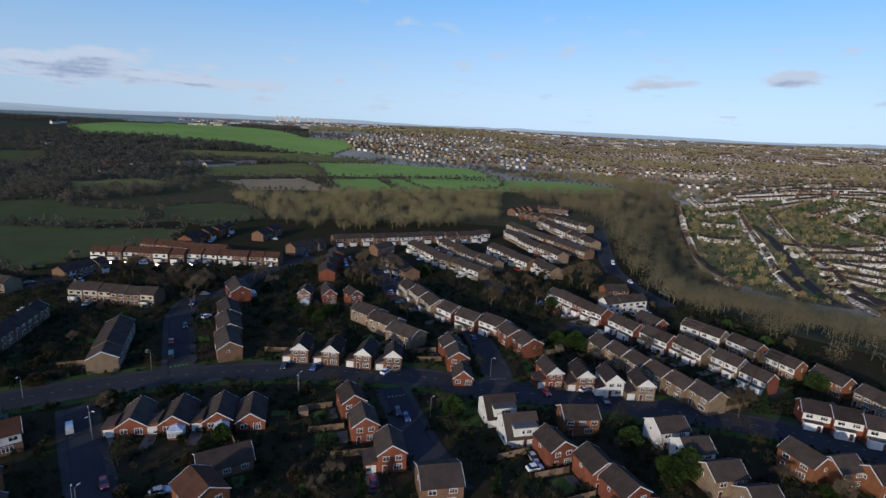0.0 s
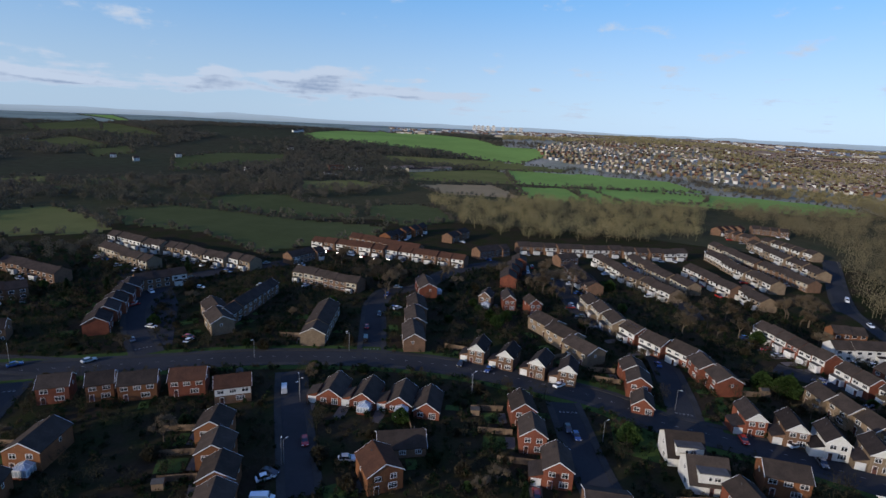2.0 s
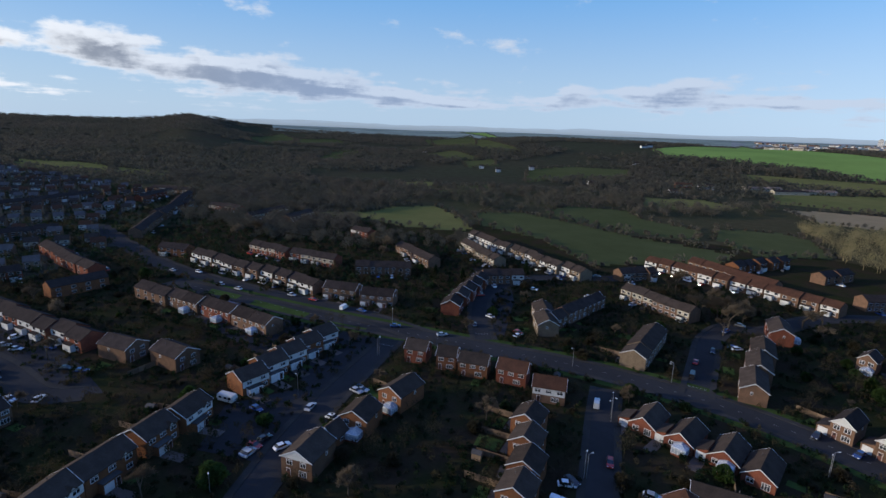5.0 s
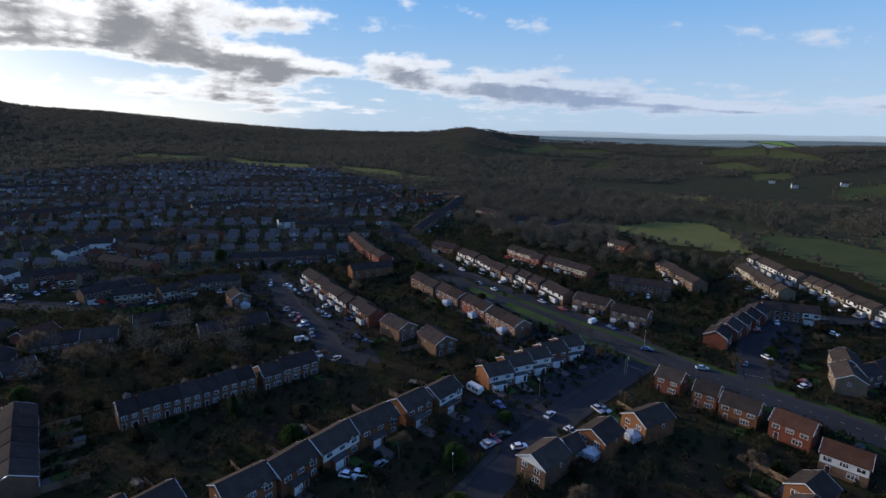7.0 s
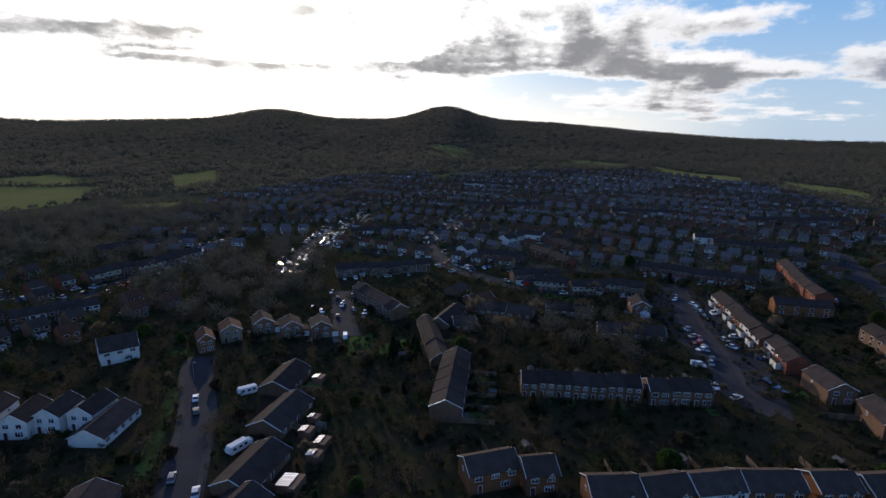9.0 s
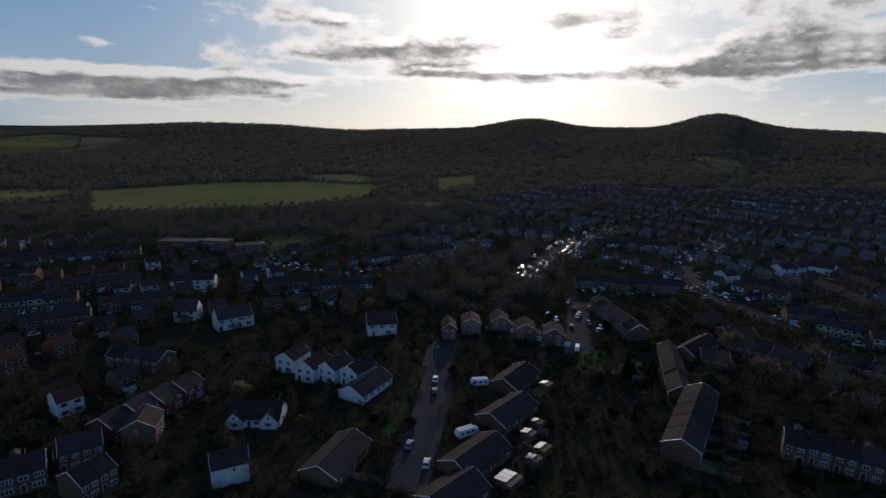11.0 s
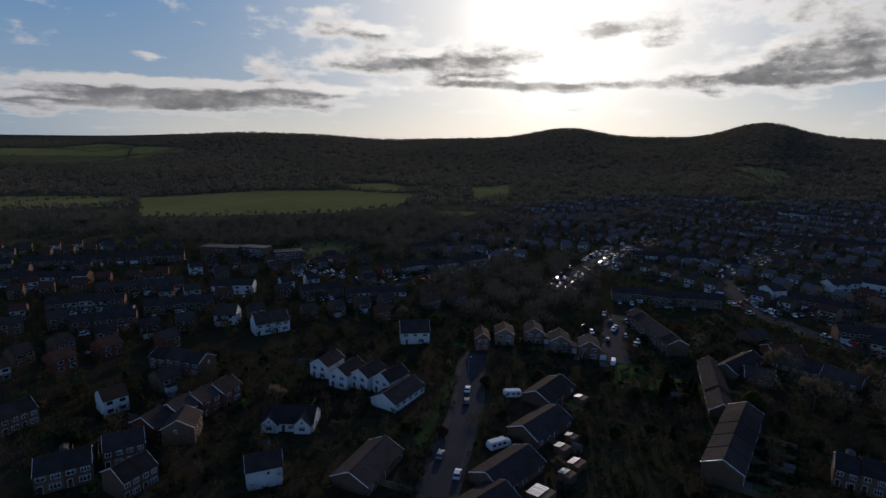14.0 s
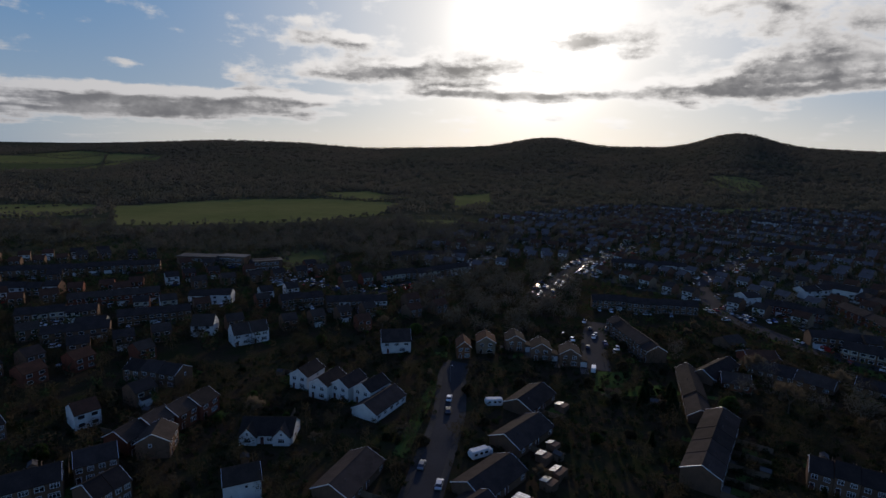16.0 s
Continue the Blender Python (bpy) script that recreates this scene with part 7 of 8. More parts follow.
BROWN_SHRUB = [(stump(1.4), leafy_mesh(41, 2.2, 2.8, 900, GROWTH, False)), (stump(1.6), leafy_mesh(42, 3.0, 3.4, 1100, GROWTH, False))]


def plant(kind, x, y, size=1.0, turn=None):
    name, meshes, label, cat = {
        "bare": ("tree", BARE, "bare winter tree with fine brown twigs", "tree"),
        "conifer": ("conifer", CONIFER, "dark green conifer in a garden", "tree"),
        "shrub": ("shrub", SHRUB, "evergreen shrub growing in a garden", "shrub"),
        "brown": ("shrub", BROWN_SHRUB, "leafless brown shrub in a winter garden", "shrub")}[kind]
    trunk, crown = meshes[rng.integers(len(meshes))]
    ob = thing(name, x, y, float(land(x, y)), rng.uniform(0, 360), label, cat, cat + "s of the gardens")
    ob.scale = (size, size, size)
    hang("trunk", trunk, ob), hang("crown", crown, ob)
    return ob


plant("bare", -103.0, 212.9, 1.4)
plant("bare", -111.7, 223.3, 1.3)
plant("bare", -122.4, 234.5, 1.2)
plant("bare", -115.6, 210.9, 1.1)
plant("bare", -35.8, 244.5, 1.5)
plant("bare", -28.5, 241.1, 1.5)
plant("bare", -42.7, 252.8, 1.4)
plant("bare", -22.7, 251.3, 1.3)
plant("bare", -36.5, 269.5, 1.3)
plant("bare", -144.7, 240.0, 1.1)
plant("bare", -139.5, 245.9, 1.1)
plant("bare", -103.7, 228.9, 1.2)
plant("bare", -86.8, 240.6, 1.0)
plant("bare", -76.3, 233.4, 1.0)
plant("bare", 25.4, 254.2, 1.3)
plant("bare", 83.9, 268.2, 1.3)
plant("bare", 70.0, 261.1, 1.2)
plant("bare", 46.5, 227.2, 1.2)
plant("bare", 38.0, 222.3, 1.1)
plant("bare", 89.3, 135.8, 0.95)
plant("bare", 88.3, 139.0, 0.8)
plant("bare", 29.8, 241.2, 1.0)
plant("bare", 35.7, 233.7, 1.0)
plant("bare", 73.7, 252.1, 1.0)
plant("bare", 44.4, 247.8, 1.0)
plant("bare", 4.7, 133.4, 0.5)
plant("bare", -23.5, 97.0, 0.9)
plant("bare", -20.6, 101.0, 0.7)
plant("bare", -99.5, 202.7, 0.8)
plant("bare", -110.1, 216.3, 1.3)
plant("bare", -102.2, 222.5, 1.2)
plant("bare", -31.2, 246, 1.5)
plant("bare", -40.1, 247.9, 1.3)
plant("bare", 24.9, 219.1, 1.2)
plant("bare", 77.6, 255.3, 1.4)
plant("bare", 70.2, 258.5, 1.2)
plant("bare", 35.6, 249.6, 1.2)
plant("bare", -61, 263, 1.1)
plant("bare", -147.6, 238.4, 1)
plant("bare", -217.1, -88.2, 1.4)
plant("bare", -194.9, -120.3, 1.2)
plant("bare", -291, 144.3, 1.5)
plant("bare", -284.4, 148.1, 1.3)
plant("bare", -364.5, -150.5, 1.4)
plant("bare", -194.3, -102, 1.2)
plant("bare", -175.9, -120.3, 1.3)
plant("bare", -358, 75, 1.3)
plant("bare", -367.3, 89.5, 1.2)
plant("bare", -367.6, 56.1, 1.1)
plant("conifer", 15.7, 99.2, 0.9)
plant("conifer", -132.4, -42.6, 1.0)
plant("conifer", -128.4, -111.4, 1.1)
plant("conifer", -122.5, -118.1, 1.1)
plant("conifer", -127.8, -122.5, 1.2)
plant("conifer", -134.6, -118.2, 1.1)
plant("conifer", -13.6, 95.9, 0.8)
plant("bare", -347.6, -166.4, 1.0)
plant("bare", -239.6, -94.4, 1.0)
plant("bare", -163.8, -97.9, 1.0)
plant("bare", -148.8, -103.4, 1.0)
plant("bare", -171.8, -79.4, 1.0)
plant("bare", -266.9, 135.9, 1.0)
plant("bare", -323.1, 69.5, 1.0)
plant("bare", -367.4, -233.1, 1.2)
plant("bare", -286.4, -28.8, 0.8)
plant("bare", -315.5, -115.4, 1.0)
plant("shrub", -315.0, -101.9, 1.4)
plant("shrub", 6.3, 130.5, 1.2)
plant("shrub", 52.0, 118.7, 1.2)
plant("shrub", 61.3, 107.6, 1.6)
plant("shrub", 56.3, 105.3, 1.4)
plant("shrub", 85.1, 109.3, 1.0)
plant("shrub", 124.0, 153.2, 1.4)
plant("shrub", 50.8, 188.7, 1.5)
plant("shrub", 52.6, 178.5, 1.5)
plant("shrub", 45.7, 180.3, 1.3)
plant("shrub", -49.3, 193.9, 1.2)
plant("shrub", -43.0, 201.0, 1.0)
plant("shrub", -44.7, 192.8, 1.1)
plant("shrub", -216.7, -88.5, 1.2)

# garden planting over the level ground
NEAR_PLAN = [(-320, -66), (-255, 190), (-110, 278), (66, 278), (145, 212), (150, 105), (78, 66), (0, 78), (-66, 22), (-66, -44), (33, -88), (66, -178), (-66, -222), (-222, -166)]
count = 0
for x, y, h, s in scatter(NEAR_PLAN, 8.5, 1, 2):
    if near_road(x, y, 2.6) or near_house(x, y, 2.0):
        continue
    k = rng.random()
    kind = "bare" if k < 0.16 else "conifer" if k < 0.22 else "shrub" if k < 0.55 else "brown"
    plant(kind, x, y, rng.uniform(0.55, 0.9) if kind == "bare" else rng.uniform(0.6, 1.25))
    count += 1
    if count >= 350:
        break
low = [(x, y, h, s) for x, y, h, s in scatter(NEAR_PLAN, 2.5, 0.6, 2.6) if not near_road(x, y, 2.4) and not near_house(x, y, 1.2)]
wide_low = []
for poly in TOWNS[:2] + TOWNS[4:]:
    wide_low += scatter(poly, 6.5, 2.0, 6.0, 1.0)
wide_low += scatter([(-520, -370), (-480, 0), (-330, 66), (-260, -66), (-110, -222), (66, -200), (220, -330), (150, -560), (-250, -560)], 6.5, 2.0, 7.0, 1.0)
wide_low += scatter(pairs(-382, -54, -695, 23, -482, 121, -389, 181, -248, 200, -204, 168, -196, 83, -249, 21), 4.5, 1.0, 4.0, 1.0)
tufts("garden_growth", low[0::2], GROWTH, "low brown winter growth in the gardens", "undergrowth", 26, 0.46, 0.24, False)
tufts("garden_greenery", low[1::2], LEAF_DARK, "low dark evergreen growth in the gardens", "undergrowth", 26, 0.34, 0.5, False)
tufts("garden_growth", wide_low[0::2], GROWTH, "brown winter growth among the houses", "undergrowth", 24, 0.75, 0.3, False)
tufts("garden_greenery", wide_low[1::2], LEAF_DARK, "dark evergreen growth among the houses", "undergrowth", 24, 0.6, 0.5, False)
back_trees = []
for plan, gap in ((pairs(125, -336, 6, -301, -51, -182, -84, -160, -57, -90, 54, -129), 8.0), (pairs(-138, -134, -186, -128, -246, -80, -184, -38, -127, -25, -73, -70), 10.0), (pairs(2, -281, -90, -206, -147, -202, -173, -207, -138, -266, -73, -316, 0, -345), 9.0), (NEAR_PLAN, 13.0)):
    back_trees += scatter(plan, gap, 2.5, 8.0, 1.6)
tufts("garden_trees", back_trees, GROWTH, "bare garden trees and tall bushes among the houses", "trees", 170, 0.5, 0.12)
# clipped hedges between the gardens
lines = []
for ob in [o for o in scene.objects if o.name.startswith("house") and o.type == "EMPTY"]:
    m = Matrix.Translation(ob.location) @ Matrix.Rotation(ob.rotation_euler.z, 4, "Z")
    for p0, p1 in (((-3.4, 4.8), (-3.4, 14)), ((3.2, -5), (3.2, -9)), ((-3.4, 14), (3.4, 14.4))):
        if rng.random() < 0.7:
            p0, p1 = m @ Vector((*p0, 0)), m @ Vector((*p1, 0))
            lines += [h for h in hedge_places([(p0.x, p0.y), (p1.x, p1.y)], 0.8, 1.0, 2.2, False) if not near_road(h[0], h[1], 2.2) and not near_house(h[0], h[1], 0.5)]
tufts("garden_hedges", [(x, y, h, 0.7) for x, y, h, s in lines], LEAF_DARK, "overgrown evergreen hedges between the gardens", "hedge", 34, 0.28, 0.55, False)



# ---- things of the street ----
def wheel_mesh(r=0.31):
    bm = bmesh.new()
    rod(bm, (0, -0.1, 0), (0, 0.1, 0), r, r, 12)
    return finish(bm, "wheel", [TYRE])


WHEEL = wheel_mesh()


def car_meshes(paint, long, high, van):
    h = long / 2
    bm = bmesh.new()
    side = [(-h, 0.35), (h, 0.35), (h + 0.03, 0.62), (h - 0.1, 0.78), (h * 0.50, 0.92), (-h * 0.86, 0.95), (-h, 0.80)] if not van else \
        [(-h, 0.35), (h, 0.35), (h + 0.02, 0.85), (h - 0.25, 1.05), (h - 0.75, 1.12), (-h, 1.12)]
    a = [bm.verts.new((x, -0.84, z)) for x, z in side]
    b = [bm.verts.new((x, 0.84, z)) for x, z in side]
    bm.faces.new(a), bm.faces.new(b[::-1])
    for i in range(len(side)):
        j = (i + 1) % len(side)
        bm.faces.new((a[j], a[i], b[i], b[j]))
    bmesh.ops.bevel(bm, geom=list(bm.edges), offset=0.06, segments=1, affect="EDGES")
    body = finish(bm, "body", [paint])
    bm = bmesh.new()
    cab = [(h * 0.50, 0.90), (h * 0.12, high), (-h * 0.55, high), (-h * 0.84, 0.92)] if not van else [(h - 0.75, 1.10), (h - 1.35, high), (-h, high), (-h, 1.10)]
    lo, hi = 0.80, 0.62 if not van else 0.74
    a = [bm.verts.new((x, -(hi if z > 1.2 else lo), z)) for x, z in cab]
    b = [bm.verts.new((x, (hi if z > 1.2 else lo), z)) for x, z in cab]
    bm.faces.new(a), bm.faces.new(b[::-1])
    for i in range(4):
        j = (i + 1) % 4
        bm.faces.new((a[j], a[i], b[i], b[j]))
    bmesh.ops.recalc_face_normals(bm, faces=bm.faces)
    cabin = finish(bm, "cabin", [CAR_GLASS if not van else paint])
    bm = bmesh.new()
    if van:
        prism(bm, [(-0.72, 1.18), (0.72, 1.18), (0.68, high - 0.1), (-0.68, high - 0.1)], h - 1.1, h - 0.85)
    else:
        box(bm, -h * 0.56, h * 0.13, -0.63, 0.63, high - 0.02, high + 0.035)
    top = finish(bm, "roof_panel" if not van else "windscreen", [paint if not van else CAR_GLASS])
    bm = bmesh.new()
    box(bm, -0.05, 0.03, -0.18, 0.18, -0.08, 0.08)
    lampm = finish(bm, "headlight", [LAMP_HEAD])
    return body, cabin, top, lampm


CARS = {}
NAMES = ("white", "silver", "black", "blue", "red", "grey")


def car(x, y, turn, colour="silver", van=False):
    key = (colour, van)
    if key not in CARS:
        CARS[key] = car_meshes(CAR_PAINT[NAMES.index(colour)], 4.9 if van else 4.2, 2.05 if van else 1.45, van)
    body, cabin, top, lampm = CARS[key]
    h = 2.45 if van else 2.1
    ob = thing("van" if van else "car", x, y, float(land(x, y)) + 0.08, turn, f"parked {colour} {'panel van' if van else 'hatchback car'} on the street", "van" if van else "car", "parked cars")
    hang("body", body, ob), hang("cabin", cabin, ob), hang("windscreen" if van else "roof_panel", top, ob)
    for sx in (-0.62, 0.62):
        for sy in (-1, 1):
            hang("wheel", WHEEL, ob, (sx * h, sy * 0.76, 0.31))
    for sy in (-0.58, 0.58):
        hang("headlight", lampm, ob, (h - 0.02, sy, 0.66))
    return ob


def caravan(x, y, turn, motor=False):
    ob = thing("motorhome" if motor else "caravan", x, y, 0.05, turn, "white motorhome parked by the houses" if motor else "white touring caravan parked by the houses", "motorhome" if motor else "caravan")
    bm = bmesh.new()
    prism(bm, [(-1.1, 0.55), (1.1, 0.55), (1.15, 1.5), (1.05, 2.5), (0.85, 2.62), (-0.85, 2.62), (-1.05, 2.5), (-1.15, 1.5)], -2.8, 2.8)
    bmesh.ops.bevel(bm, geom=[e for e in bm.edges if abs(e.verts[0].co.x - e.verts[1].co.x) < 0.01], offset=0.35, segments=3, affect="EDGES")
    hang("body", finish(bm, "body", [RENDER_WHITE]), ob)
    for sy in (-1, 1):
        for sx in (-1.5, 0.2, 1.7):
            bm = bmesh.new()
            box(bm, -0.45, 0.45, -0.03, 0.03, 0, 0.6)
            hang("window", finish(bm, "window", [CAR_GLASS]), ob, (sx, sy * 1.13, 1.45))
    for sy in (-1, 1):
        for sx in ((-1.6, 1.7) if motor else (-0.2,)):
            hang("wheel", WHEEL, ob, (sx, sy * 0.95, 0.32))
    bm = bmesh.new()
    if motor:
        prism(bm, [(-0.95, 0.5), (0.95, 0.5), (0.95, 1.2), (0.8, 1.9), (-0.8, 1.9), (-0.95, 1.2)], 2.6, 3.9)
        hang("cab", finish(bm, "cab", [RENDER_WHITE]), ob)
    else:
        rod(bm, (2.7, 0, 0.5), (3.9, 0, 0.5), 0.06, 0.05, 6)
        hang("tow_bar", finish(bm, "tow_bar", [STEEL]), ob)


bm = bmesh.new()
rod(bm, (0, 0, -0.3), (0, 0, 6.4), 0.075, 0.05, 8)
POLE = finish(bm, "pole", [STEEL])
bm = bmesh.new()
rod(bm, (0, 0, 6.35), (0.75, 0, 6.6), 0.04, 0.035, 6)
ARM = finish(bm, "arm", [STEEL])
bm = bmesh.new()
box(bm, 0.6, 1.25, -0.12, 0.12, 6.56, 6.68)
bmesh.ops.bevel(bm, geom=list(bm.edges), offset=0.03, segments=1, affect="EDGES")
HEAD = finish(bm, "lamp_head", [LAMP_HEAD])


def street_lamp(x, y, turn):
    ob = thing("street_lamp", x, y, 0, turn, "grey steel street lamp beside the road, unlit", "street lamp", "street lamps")
    hang("pole", POLE, ob), hang("arm", ARM, ob), hang("lamp_head", HEAD, ob)


bm = bmesh.new()
box(bm, -0.9, 0.9, -0.025, 0.025, 0.05, 1.75)
box(bm, -0.95, -0.85, -0.05, 0.05, -0.3, 1.85)
PANEL = finish(bm, "fence_panel", [FENCE])


def fence(x, y, turn, n):
    ob = thing("garden_fence", x, y, float(land(x, y)), turn, "weathered timber panel fence between gardens", "fence", "garden fences")
    for i in range(n):
        hang("fence_panel", PANEL, ob, (0.9 + i * 1.8, 0, 0))


def shed(x, y, turn, w=2.4, d=1.8):
    ob = thing("shed", x, y, 0, turn, "small timber garden shed with felt roof", "shed", "garden sheds")
    bm = bmesh.new()
    prism(bm, [(-d / 2, -0.1), (d / 2, -0.1), (d / 2, 1.8), (0, 2.3), (-d / 2, 1.8)], -w / 2, w / 2)
    hang("body", finish(bm, "body", [FENCE]), ob)
    bm = bmesh.new()
    for s in (-1, 1):
        prism(bm, [(s * (d / 2 + 0.15), 1.68), (0, 2.32), (0, 2.40), (s * (d / 2 + 0.15), 1.76)], -w / 2 - 0.1, w / 2 + 0.1)
    bmesh.ops.recalc_face_normals(bm, faces=bm.faces)
    hang("roof", finish(bm, "roof", [FELT]), ob)


def lean_to(x, y, turn, w=2.6, d=1.9):
    """A garden lean-to with a translucent ribbed roof."""
    ob = thing("lean_to", x, y, 0, turn, "lean-to with pale translucent ribbed roof sheets", "lean-to", "lean-tos")
    bm = bmesh.new()
    prism(bm, [(-d / 2, -0.1), (d / 2, -0.1), (d / 2, 2.36), (-d / 2, 1.94)], -w / 2, w / 2)
    hang("wall", finish(bm, "wall", [BRICK_BROWN]), ob)
    bm = bmesh.new()
    box(bm, -w / 2 - 0.3, w / 2 + 0.4, d / 2, d / 2 + 1.6, -0.1, 2.2)
    hang("store", finish(bm, "store", [BRICK_BROWN]), ob, label="flat-roofed brick store")
    n = 7
    for i in range(n):
        bm = bmesh.new()
        x0, x1 = -w / 2 + i * w / n + 0.07, -w / 2 + (i + 1) * w / n - 0.07
        prism(bm, [(-d / 2 - 0.2, 1.98), (d / 2, 2.42), (d / 2, 2.46), (-d / 2 - 0.2, 2.02)], x0, x1)
        bmesh.ops.recalc_face_normals(bm, faces=bm.faces)
        hang("roof_sheet", finish(bm, "roof_sheet", [SHEET]), ob)


car(47.7, 147.3, 39, "white")
car(-14.5, 153.3, 58, "white")
car(-138.7, 129.1, 99, "white")
car(-68.2, 81.4, 51, "white")
car(25.4, 107.7, 18, "white")
car(-88.9, 192.8, 66, "white")
car(-55.4, 94.5, 22, "silver")
car(-115.8, 24.3, 125, "silver")
car(-55.5, 94.6, 32, "silver")
car(-45.6, -103.6, -122, "silver")
car(-116.5, 24.0, 116, "silver")
car(25.6, 111.6, -76, "silver")
car(-130.1, 60.1, 36, "silver")
car(-153.7, 104.2, 73, "silver")
car(-6.3, 127.1, -68, "blue")
car(-134.8, 30.7, 21, "blue")
car(-90.1, 192.8, 24, "blue")
car(-170.1, 92.9, 65, "blue")
car(-8.8, 129.8, -71, "black")
car(-119.7, 28.7, 111, "black")
car(-62.5, -136.6, -115, "black")
car(-213.8, -39.4, 31, "red")
car(-185.0, 146.2, 79, "red")
car(-106.8, -7.6, 72, "white")
car(-106.4, -10.3, 70, "white")
car(-173.3, -25.6, 36, "white")
car(-169.7, -19.0, 148, "white")
car(-66.2, -144.1, -120, "white")
car(-221.2, -45.6, 30, "grey")
car(-203.7, -34.7, 27, "grey")
car(-109.7, -3.1, 136, "grey")
car(-198.7, 83.5, 126, "white", True)
car(-64.2, 75.5, 27, "white", True)
car(-186.8, -33.7, 111, "white", True)
car(-126.4, -146.6, -132, "white", True)
caravan(-143.6, 25.0, 37)
caravan(-77.8, -135.4, 163)
caravan(-60.0, -111.1, -174, True)
car(-160.9, -195.5, 40, "white")
car(-150.5, -176.3, 52, "silver")
car(-163.3, -183.4, 64, "grey")
car(-174.3, -187.5, 51, "black")
car(-149.8, -167.7, 63, "blue")
car(-150.6, -161.1, 50, "silver")
car(-139.3, -176.7, 62, "white")
car(-139.3, -183.0, 49, "silver")
car(-182.0, -257.7, 61, "grey")
car(-190.9, -261.1, 48, "black")
car(-180.9, -250.2, 60, "blue")
car(-183.0, -262.2, 47, "silver")
car(-198.6, -265.6, 59, "white")
car(-231.2, -276.6, 46, "silver")
car(-304.6, -246.5, 58, "grey")
car(-302.2, -236.8, 45, "black")
car(-322.6, -248.1, 57, "blue")
car(-335.1, -266.2, 44, "silver")
car(-383.9, -315.9, 56, "white")
car(-317.8, -289.0, 43, "silver")
car(-242.9, -173.2, 55, "grey")
car(-245.1, -169.3, 42, "black")
car(-253.4, -164.3, 54, "blue")
car(-259.7, -163.2, 41, "silver")
car(-147.0, -158.5, 53, "white")
car(-153.0, -178.2, 40, "silver")
car(-253.6, -150.9, 52, "grey")
car(-249.0, -145.7, 64, "black")
car(-245.5, -175.5, 51, "blue")
car(-245.3, -170.1, 63, "silver")
car(-249.6, -164.7, 50, "white")
car(-257.5, -51.8, 60, "white")
car(-251.7, -48.8, 60, "silver")
car(-245.9, -45.9, 60, "grey")
car(-241, -43.2, 60, "black")
car(-221.3, -45.4, -35, "blue")
car(-214.4, -41.8, -35, "silver")
car(-208.5, -38.8, -35, "red")
car(-202.5, -36, -35, "white")
car(-218.4, -31.4, 60, "white")
car(-212.4, -27.6, 60, "silver")
car(-191.4, -30.5, 20, "grey")
car(-188, -13.4, 60, "black")
car(-183.8, -9.3, 60, "blue")
car(-259.9, -60.5, 0, "silver")
car(-141.1, 131.3, 5, "red")
car(-160, 132.5, 10, "white")
car(-179.6, 175.5, 20, "white")
car(-158.3, 190.9, 10, "silver")
car(-186.9, 200.5, 0, "grey")
car(-68.5, 83.1, 5, "black")
car(-131.1, 60, 20, "blue")
car(-130.4, 58.4, 20, "silver")
car(-118.1, 25.8, 35, "red")
car(-114.3, 31.6, 100, "white")
car(-120.1, 47, 30, "white")
street_lamp(-82.0, 113.5, 0)
street_lamp(-67.8, 87.4, 70)
street_lamp(-150.1, 75.8, 140)
street_lamp(-85.8, 147.3, 210)
street_lamp(-38.2, 137.4, 280)
street_lamp(-104.8, 13.6, 350)
street_lamp(-150.2, 75.2, 60)
street_lamp(-83.1, 114.8, 130)
street_lamp(-86.4, 148.5, 200)
street_lamp(-110.7, 128.9, 270)
street_lamp(19.0, 154.0, 340)
street_lamp(-38.2, 138.3, 50)
street_lamp(-68.2, 87.0, 120)
street_lamp(-137.1, 43.1, 190)
street_lamp(-80.8, 111.9, 260)
street_lamp(-174.0, 93.7, 330)
street_lamp(0.3, 127.5, 40)
street_lamp(-71.8, -156.1, 110)
lean_to(-96.1, -125.8, 24)
lean_to(-80.2, -107.8, 24, 2.0, 1.5)
lean_to(-74.8, -104.2, 24)
lean_to(-74.2, -97.0, 24, 3.4, 1.6)
lean_to(-59.6, -90.0, 24, 4.6, 3.2)
lean_to(-69.4, -94.1, 24)
yard(-289, -78, -288, -42, -251, -32, -191, -10, -166, -4, -173, -20, -197, -38, -237, -65)
yard(-236, 196, -197, 175, -172, 156, -142, 125, -154, 117, -196, 147, -234, 178)
yard(-232, 24, -170, 86, -153, 77, -127, 46, -112, 25, -124, 14, -142, 24, -141, 48)
lawn(1.5, 140.1, 12.8, 140.1, 14.6, 124.7, 3.5, 125.5)
lawn(-253.0, 40.6, -236.8, 50.4, -232.8, 46.9, -247.4, 37.7)
lawn(-228.2, 54.0, -200.2, 69.3, -196.6, 64.6, -223.6, 50.3)
lawn(-188.7, 72.6, -174.0, 82.6, -170.8, 78.0, -184.9, 69.0)
lawn(-127.9, -145.7, -139.1, -140.2, -122.9, -128.9, -115.0, -132.7)
lawn(-143.7, -119.0, -141.0, -128.3, -117.8, -134.0, -115.9, -127.8)
lawn(-228.9, -155.8, -224.0, -142.5, -237.3, -145.0, -238.6, -159.3)
lawn(-42.0, -117.5, -39.0, -120.4, -66.5, -160.5, -69.6, -158.7)
lawn(31.2, 167.0, 30.9, 147.0, 34.3, 146.6, 33.5, 169.5)
lawn(-228.7, -122.4, -233.0, -92.0, -227.6, -90.1, -221.2, -116.3)
lawn(-240.0, 56.7, -222.8, 66.7, -229.1, 66.5, -241.6, 59.3)

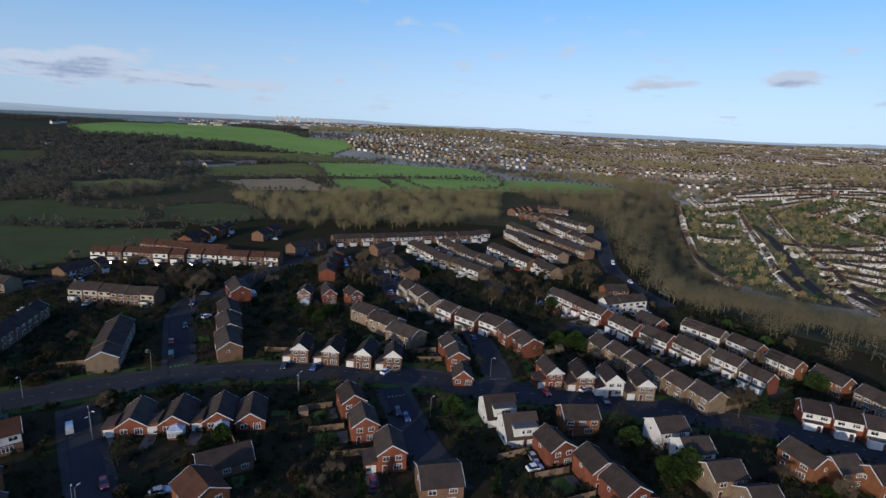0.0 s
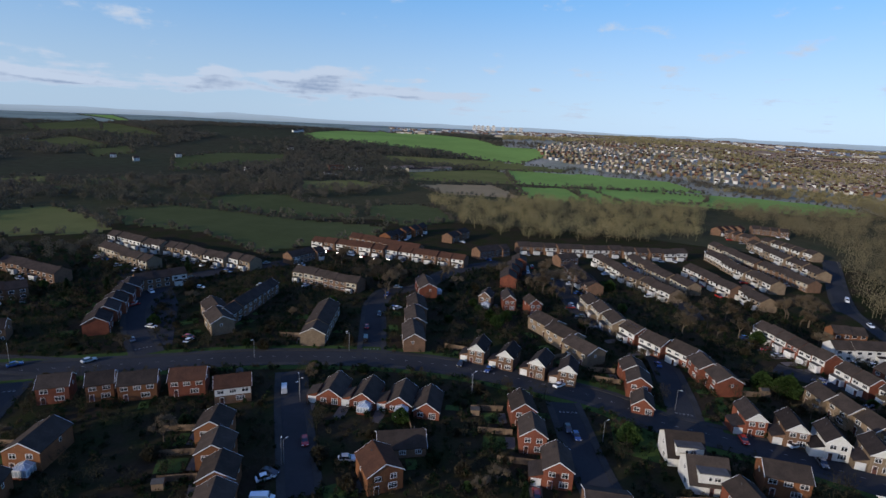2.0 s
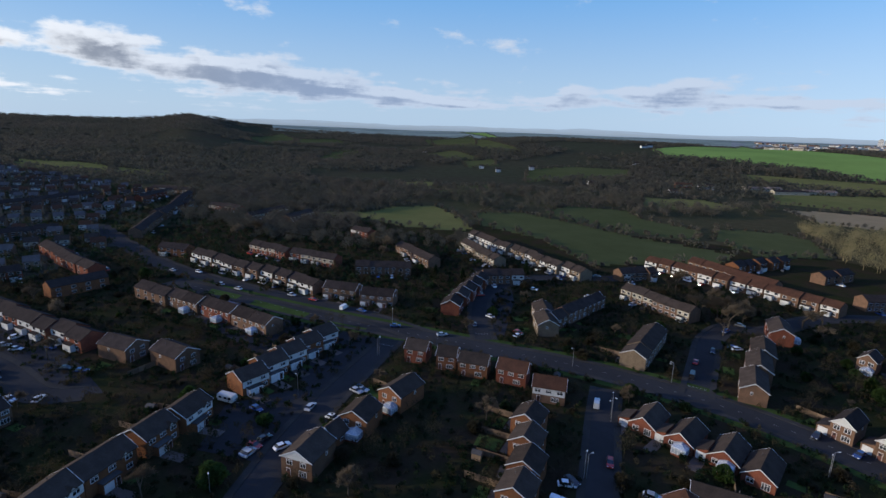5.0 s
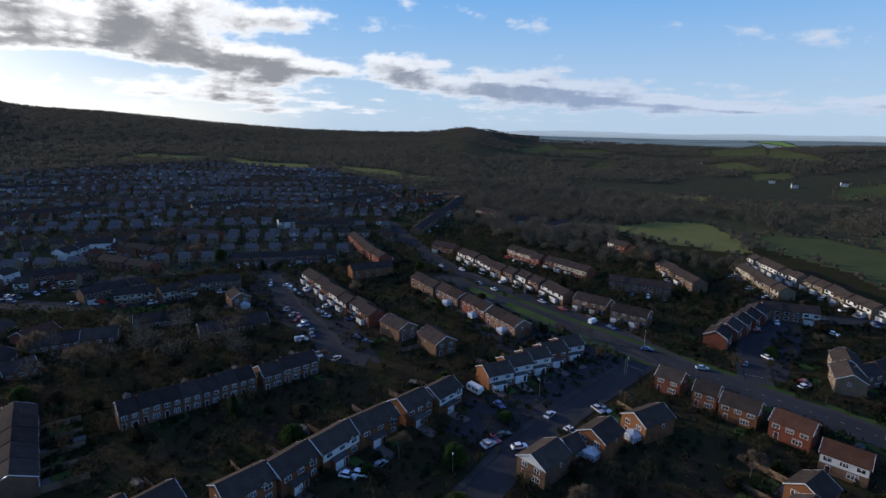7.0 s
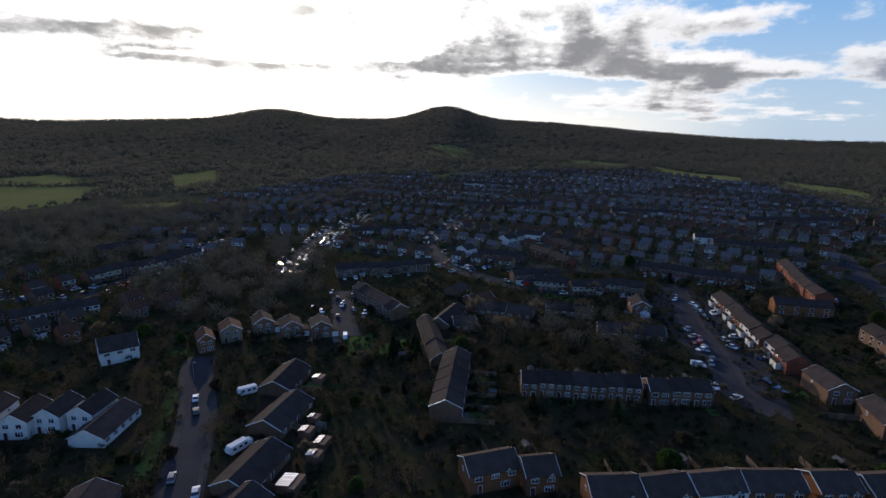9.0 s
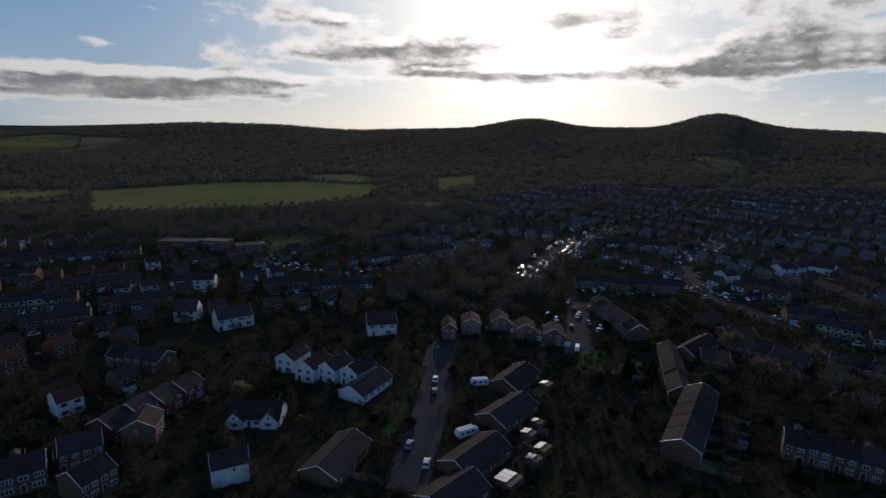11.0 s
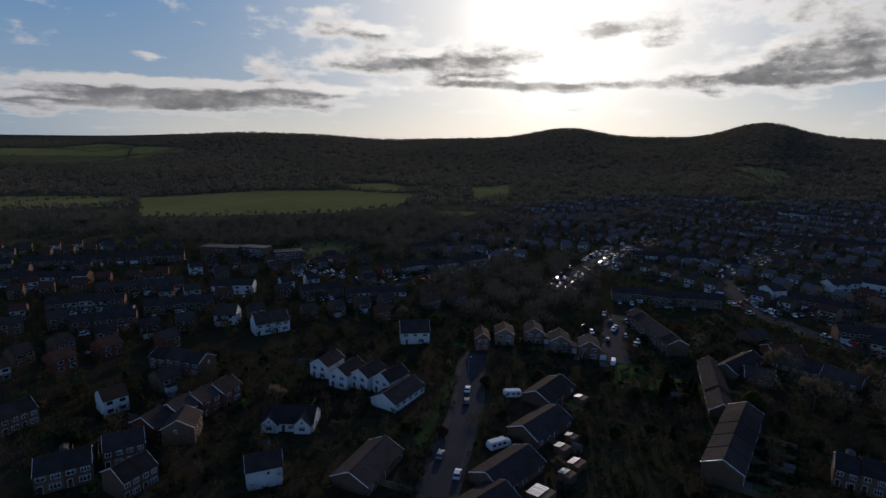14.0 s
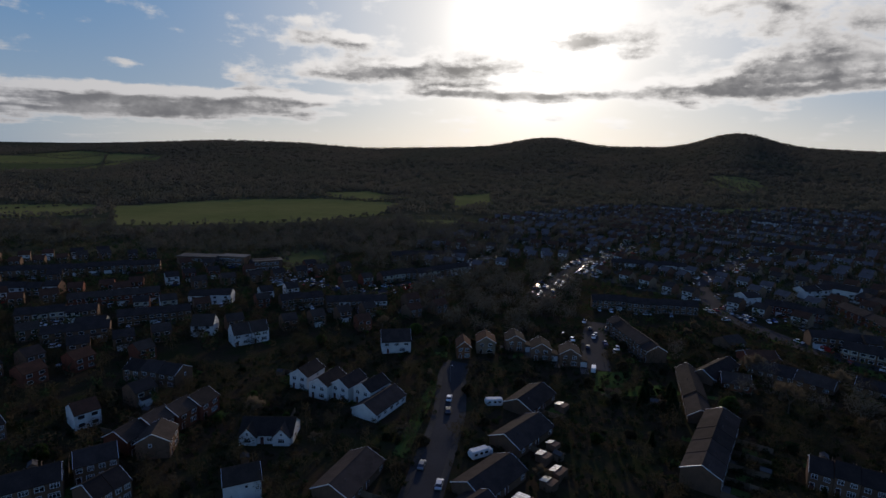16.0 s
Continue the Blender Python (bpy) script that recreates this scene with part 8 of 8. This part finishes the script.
# centre line and give-way marks on the main road
bm = bmesh.new()
line, h = ROADS[0]
for i in range(2, len(line) - 2):
    d = (line[i + 1] - line[i]).normalized()
    n = Vector((d.y, -d.x, 0))
    for o, w_, l_ in ((0.0, 0.07, 1.0),):
        v = [bm.verts.new(line[i] + n * (o + a) + d * b + Vector((0, 0, 0.075))) for a, b in ((-w_, 0), (w_, 0), (w_, l_), (-w_, l_))]
        bm.faces.new(v)
for other, h2 in ROADS[2:9]:
    for end, nxt in ((other[0], other[3]), (other[-1], other[-4])):
        if min((end - p).length for p in line) < 9:
            d = (nxt - end).normalized()
            n = Vector((d.y, -d.x, 0))
            for k in range(5):
                o = -h2 + 0.4 + k * (2 * h2 - 0.8) / 5
                for e in (5.2, 5.55):
                    c = end + d * e + n * o + Vector((0, 0, 0.12))
                    bm.faces.new([bm.verts.new(c + n * a + d * b) for a, b in ((0, 0), (0.6, 0), (0.6, 0.18), (0, 0.18))])
bmesh.ops.recalc_face_normals(bm, faces=bm.faces)
for f in bm.faces:
    if f.normal.z < 0:
        f.normal_flip()
tagged(new("road_markings", finish(bm, "road_markings", [PAINT_LINE])), "worn white lines painted on the road", "road marking", kind="structure")

# grass verges along the main road
for s_ in (-1, 1):
    a_, b_ = sorted((s_ * (ROADS[0][1] + 1.95), s_ * (ROADS[0][1] + 4.6)))
    strip("verge", ROADS[0][0], a_, b_, -0.2, 0.06, LAWN, "damp green grass verge beside the main road", "verge")

# cars along the kerbs
pick = random.Random(5)
total = 0
for line, h in ROADS[1:]:
    for i in range(3, len(line) - 3, 3):
        if pick.random() < 0.36 and total < 50 and line[i].length < 330:
            d = (line[i + 1] - line[i]).normalized()
            s = pick.choice((-1, 1))
            p = line[i] + Vector((d.y, -d.x, 0)) * s * (h - 0.9)
            car(p.x, p.y, math.degrees(math.atan2(d.y, d.x)) + (180 if s > 0 else 0), pick.choice(NAMES), pick.random() < 0.08)
            total += 1

for ob in [o for o in scene.objects if o.name.startswith("driveway")]:
    if pick.random() < 0.55 and total < 62:
        c = ob.matrix_basis @ Vector((pick.uniform(-0.3, 0.3), -3.4, 0))
        car(c.x, c.y, math.degrees(ob.matrix_basis.to_euler().z) + pick.choice((90, 270)) + pick.uniform(-3, 3), pick.choice(NAMES), pick.random() < 0.06)
        total += 1

# small lawns and patios behind the houses
plots = {"garden_lawns": [], "patios": []}
for ob in [o for o in scene.objects if o.name.startswith("house") and o.type == "EMPTY"]:
    if ob.location.length > 255:
        continue
    m = Matrix.Translation((ob.location.x, ob.location.y, 0)) @ Matrix.Rotation(ob.rotation_euler.z, 4, "Z")
    for kind, x0, x1, y0, y1, z, odds in (("garden_lawns", -2.9, 2.3, 6.4, pick.uniform(9, 13), 0.05, 0.6), ("patios", -2.6, 2.4, 4.1, 6.2, 0.07, 0.6), ("garden_lawns", 0.6, 3.2, -8.5, -4.6, 0.04, 0.35)):
        mid = m @ Vector(((x0 + x1) / 2, (y0 + y1) / 2, 0))
        if pick.random() < odds and not near_road(mid.x, mid.y, 3.5) and not near_house(mid.x, mid.y, -0.5):
            plots[kind].append([m @ Vector((a, b, z)) for a, b in ((x0, y0), (x1, y0 + pick.uniform(-0.4, 0.4)), (x1, y1 + pick.uniform(-0.8, 0.8)), (x0, y1))])
for kind, material, label in (("garden_lawns", LAWN, "small damp lawns behind and before the houses"), ("patios", PATIO, "paved patios behind the houses")):
    bm = bmesh.new()
    for quad in plots[kind]:
        top = bm.faces.new([bm.verts.new(v) for v in quad])
        for e in bmesh.ops.extrude_face_region(bm, geom=[top])["geom"]:
            if isinstance(e, bmesh.types.BMVert):
                e.co.z -= 0.15
    bmesh.ops.recalc_face_normals(bm, faces=bm.faces)
    tagged(new(kind, finish(bm, kind, [material])), label, "lawn" if material is LAWN else "patio", kind="stuff")

# back fences and sheds
total = 0
for ob in [o for o in scene.objects if o.name.startswith("house") and o.type == "EMPTY"]:
    if ob.location.length < 185 and total < 95:
        m = Matrix.Translation(ob.location) @ Matrix.Rotation(ob.rotation_euler.z, 4, "Z")
        p = m @ Vector((3.4, 4.6, 0))
        e = m @ Vector((3.4, 13.6, 0))
        if not near_road(e.x, e.y, 2.5) and not near_house(e.x, e.y, 1.5):
            fence(p.x, p.y, math.degrees(ob.rotation_euler.z) + 90, 5)
            total += 1
            if total % 3 == 0:
                q = m @ Vector((1.6, 12.6, 0))
                if not near_house(q.x, q.y, 1.5):
                    shed(q.x, q.y, math.degrees(ob.rotation_euler.z) + 90)
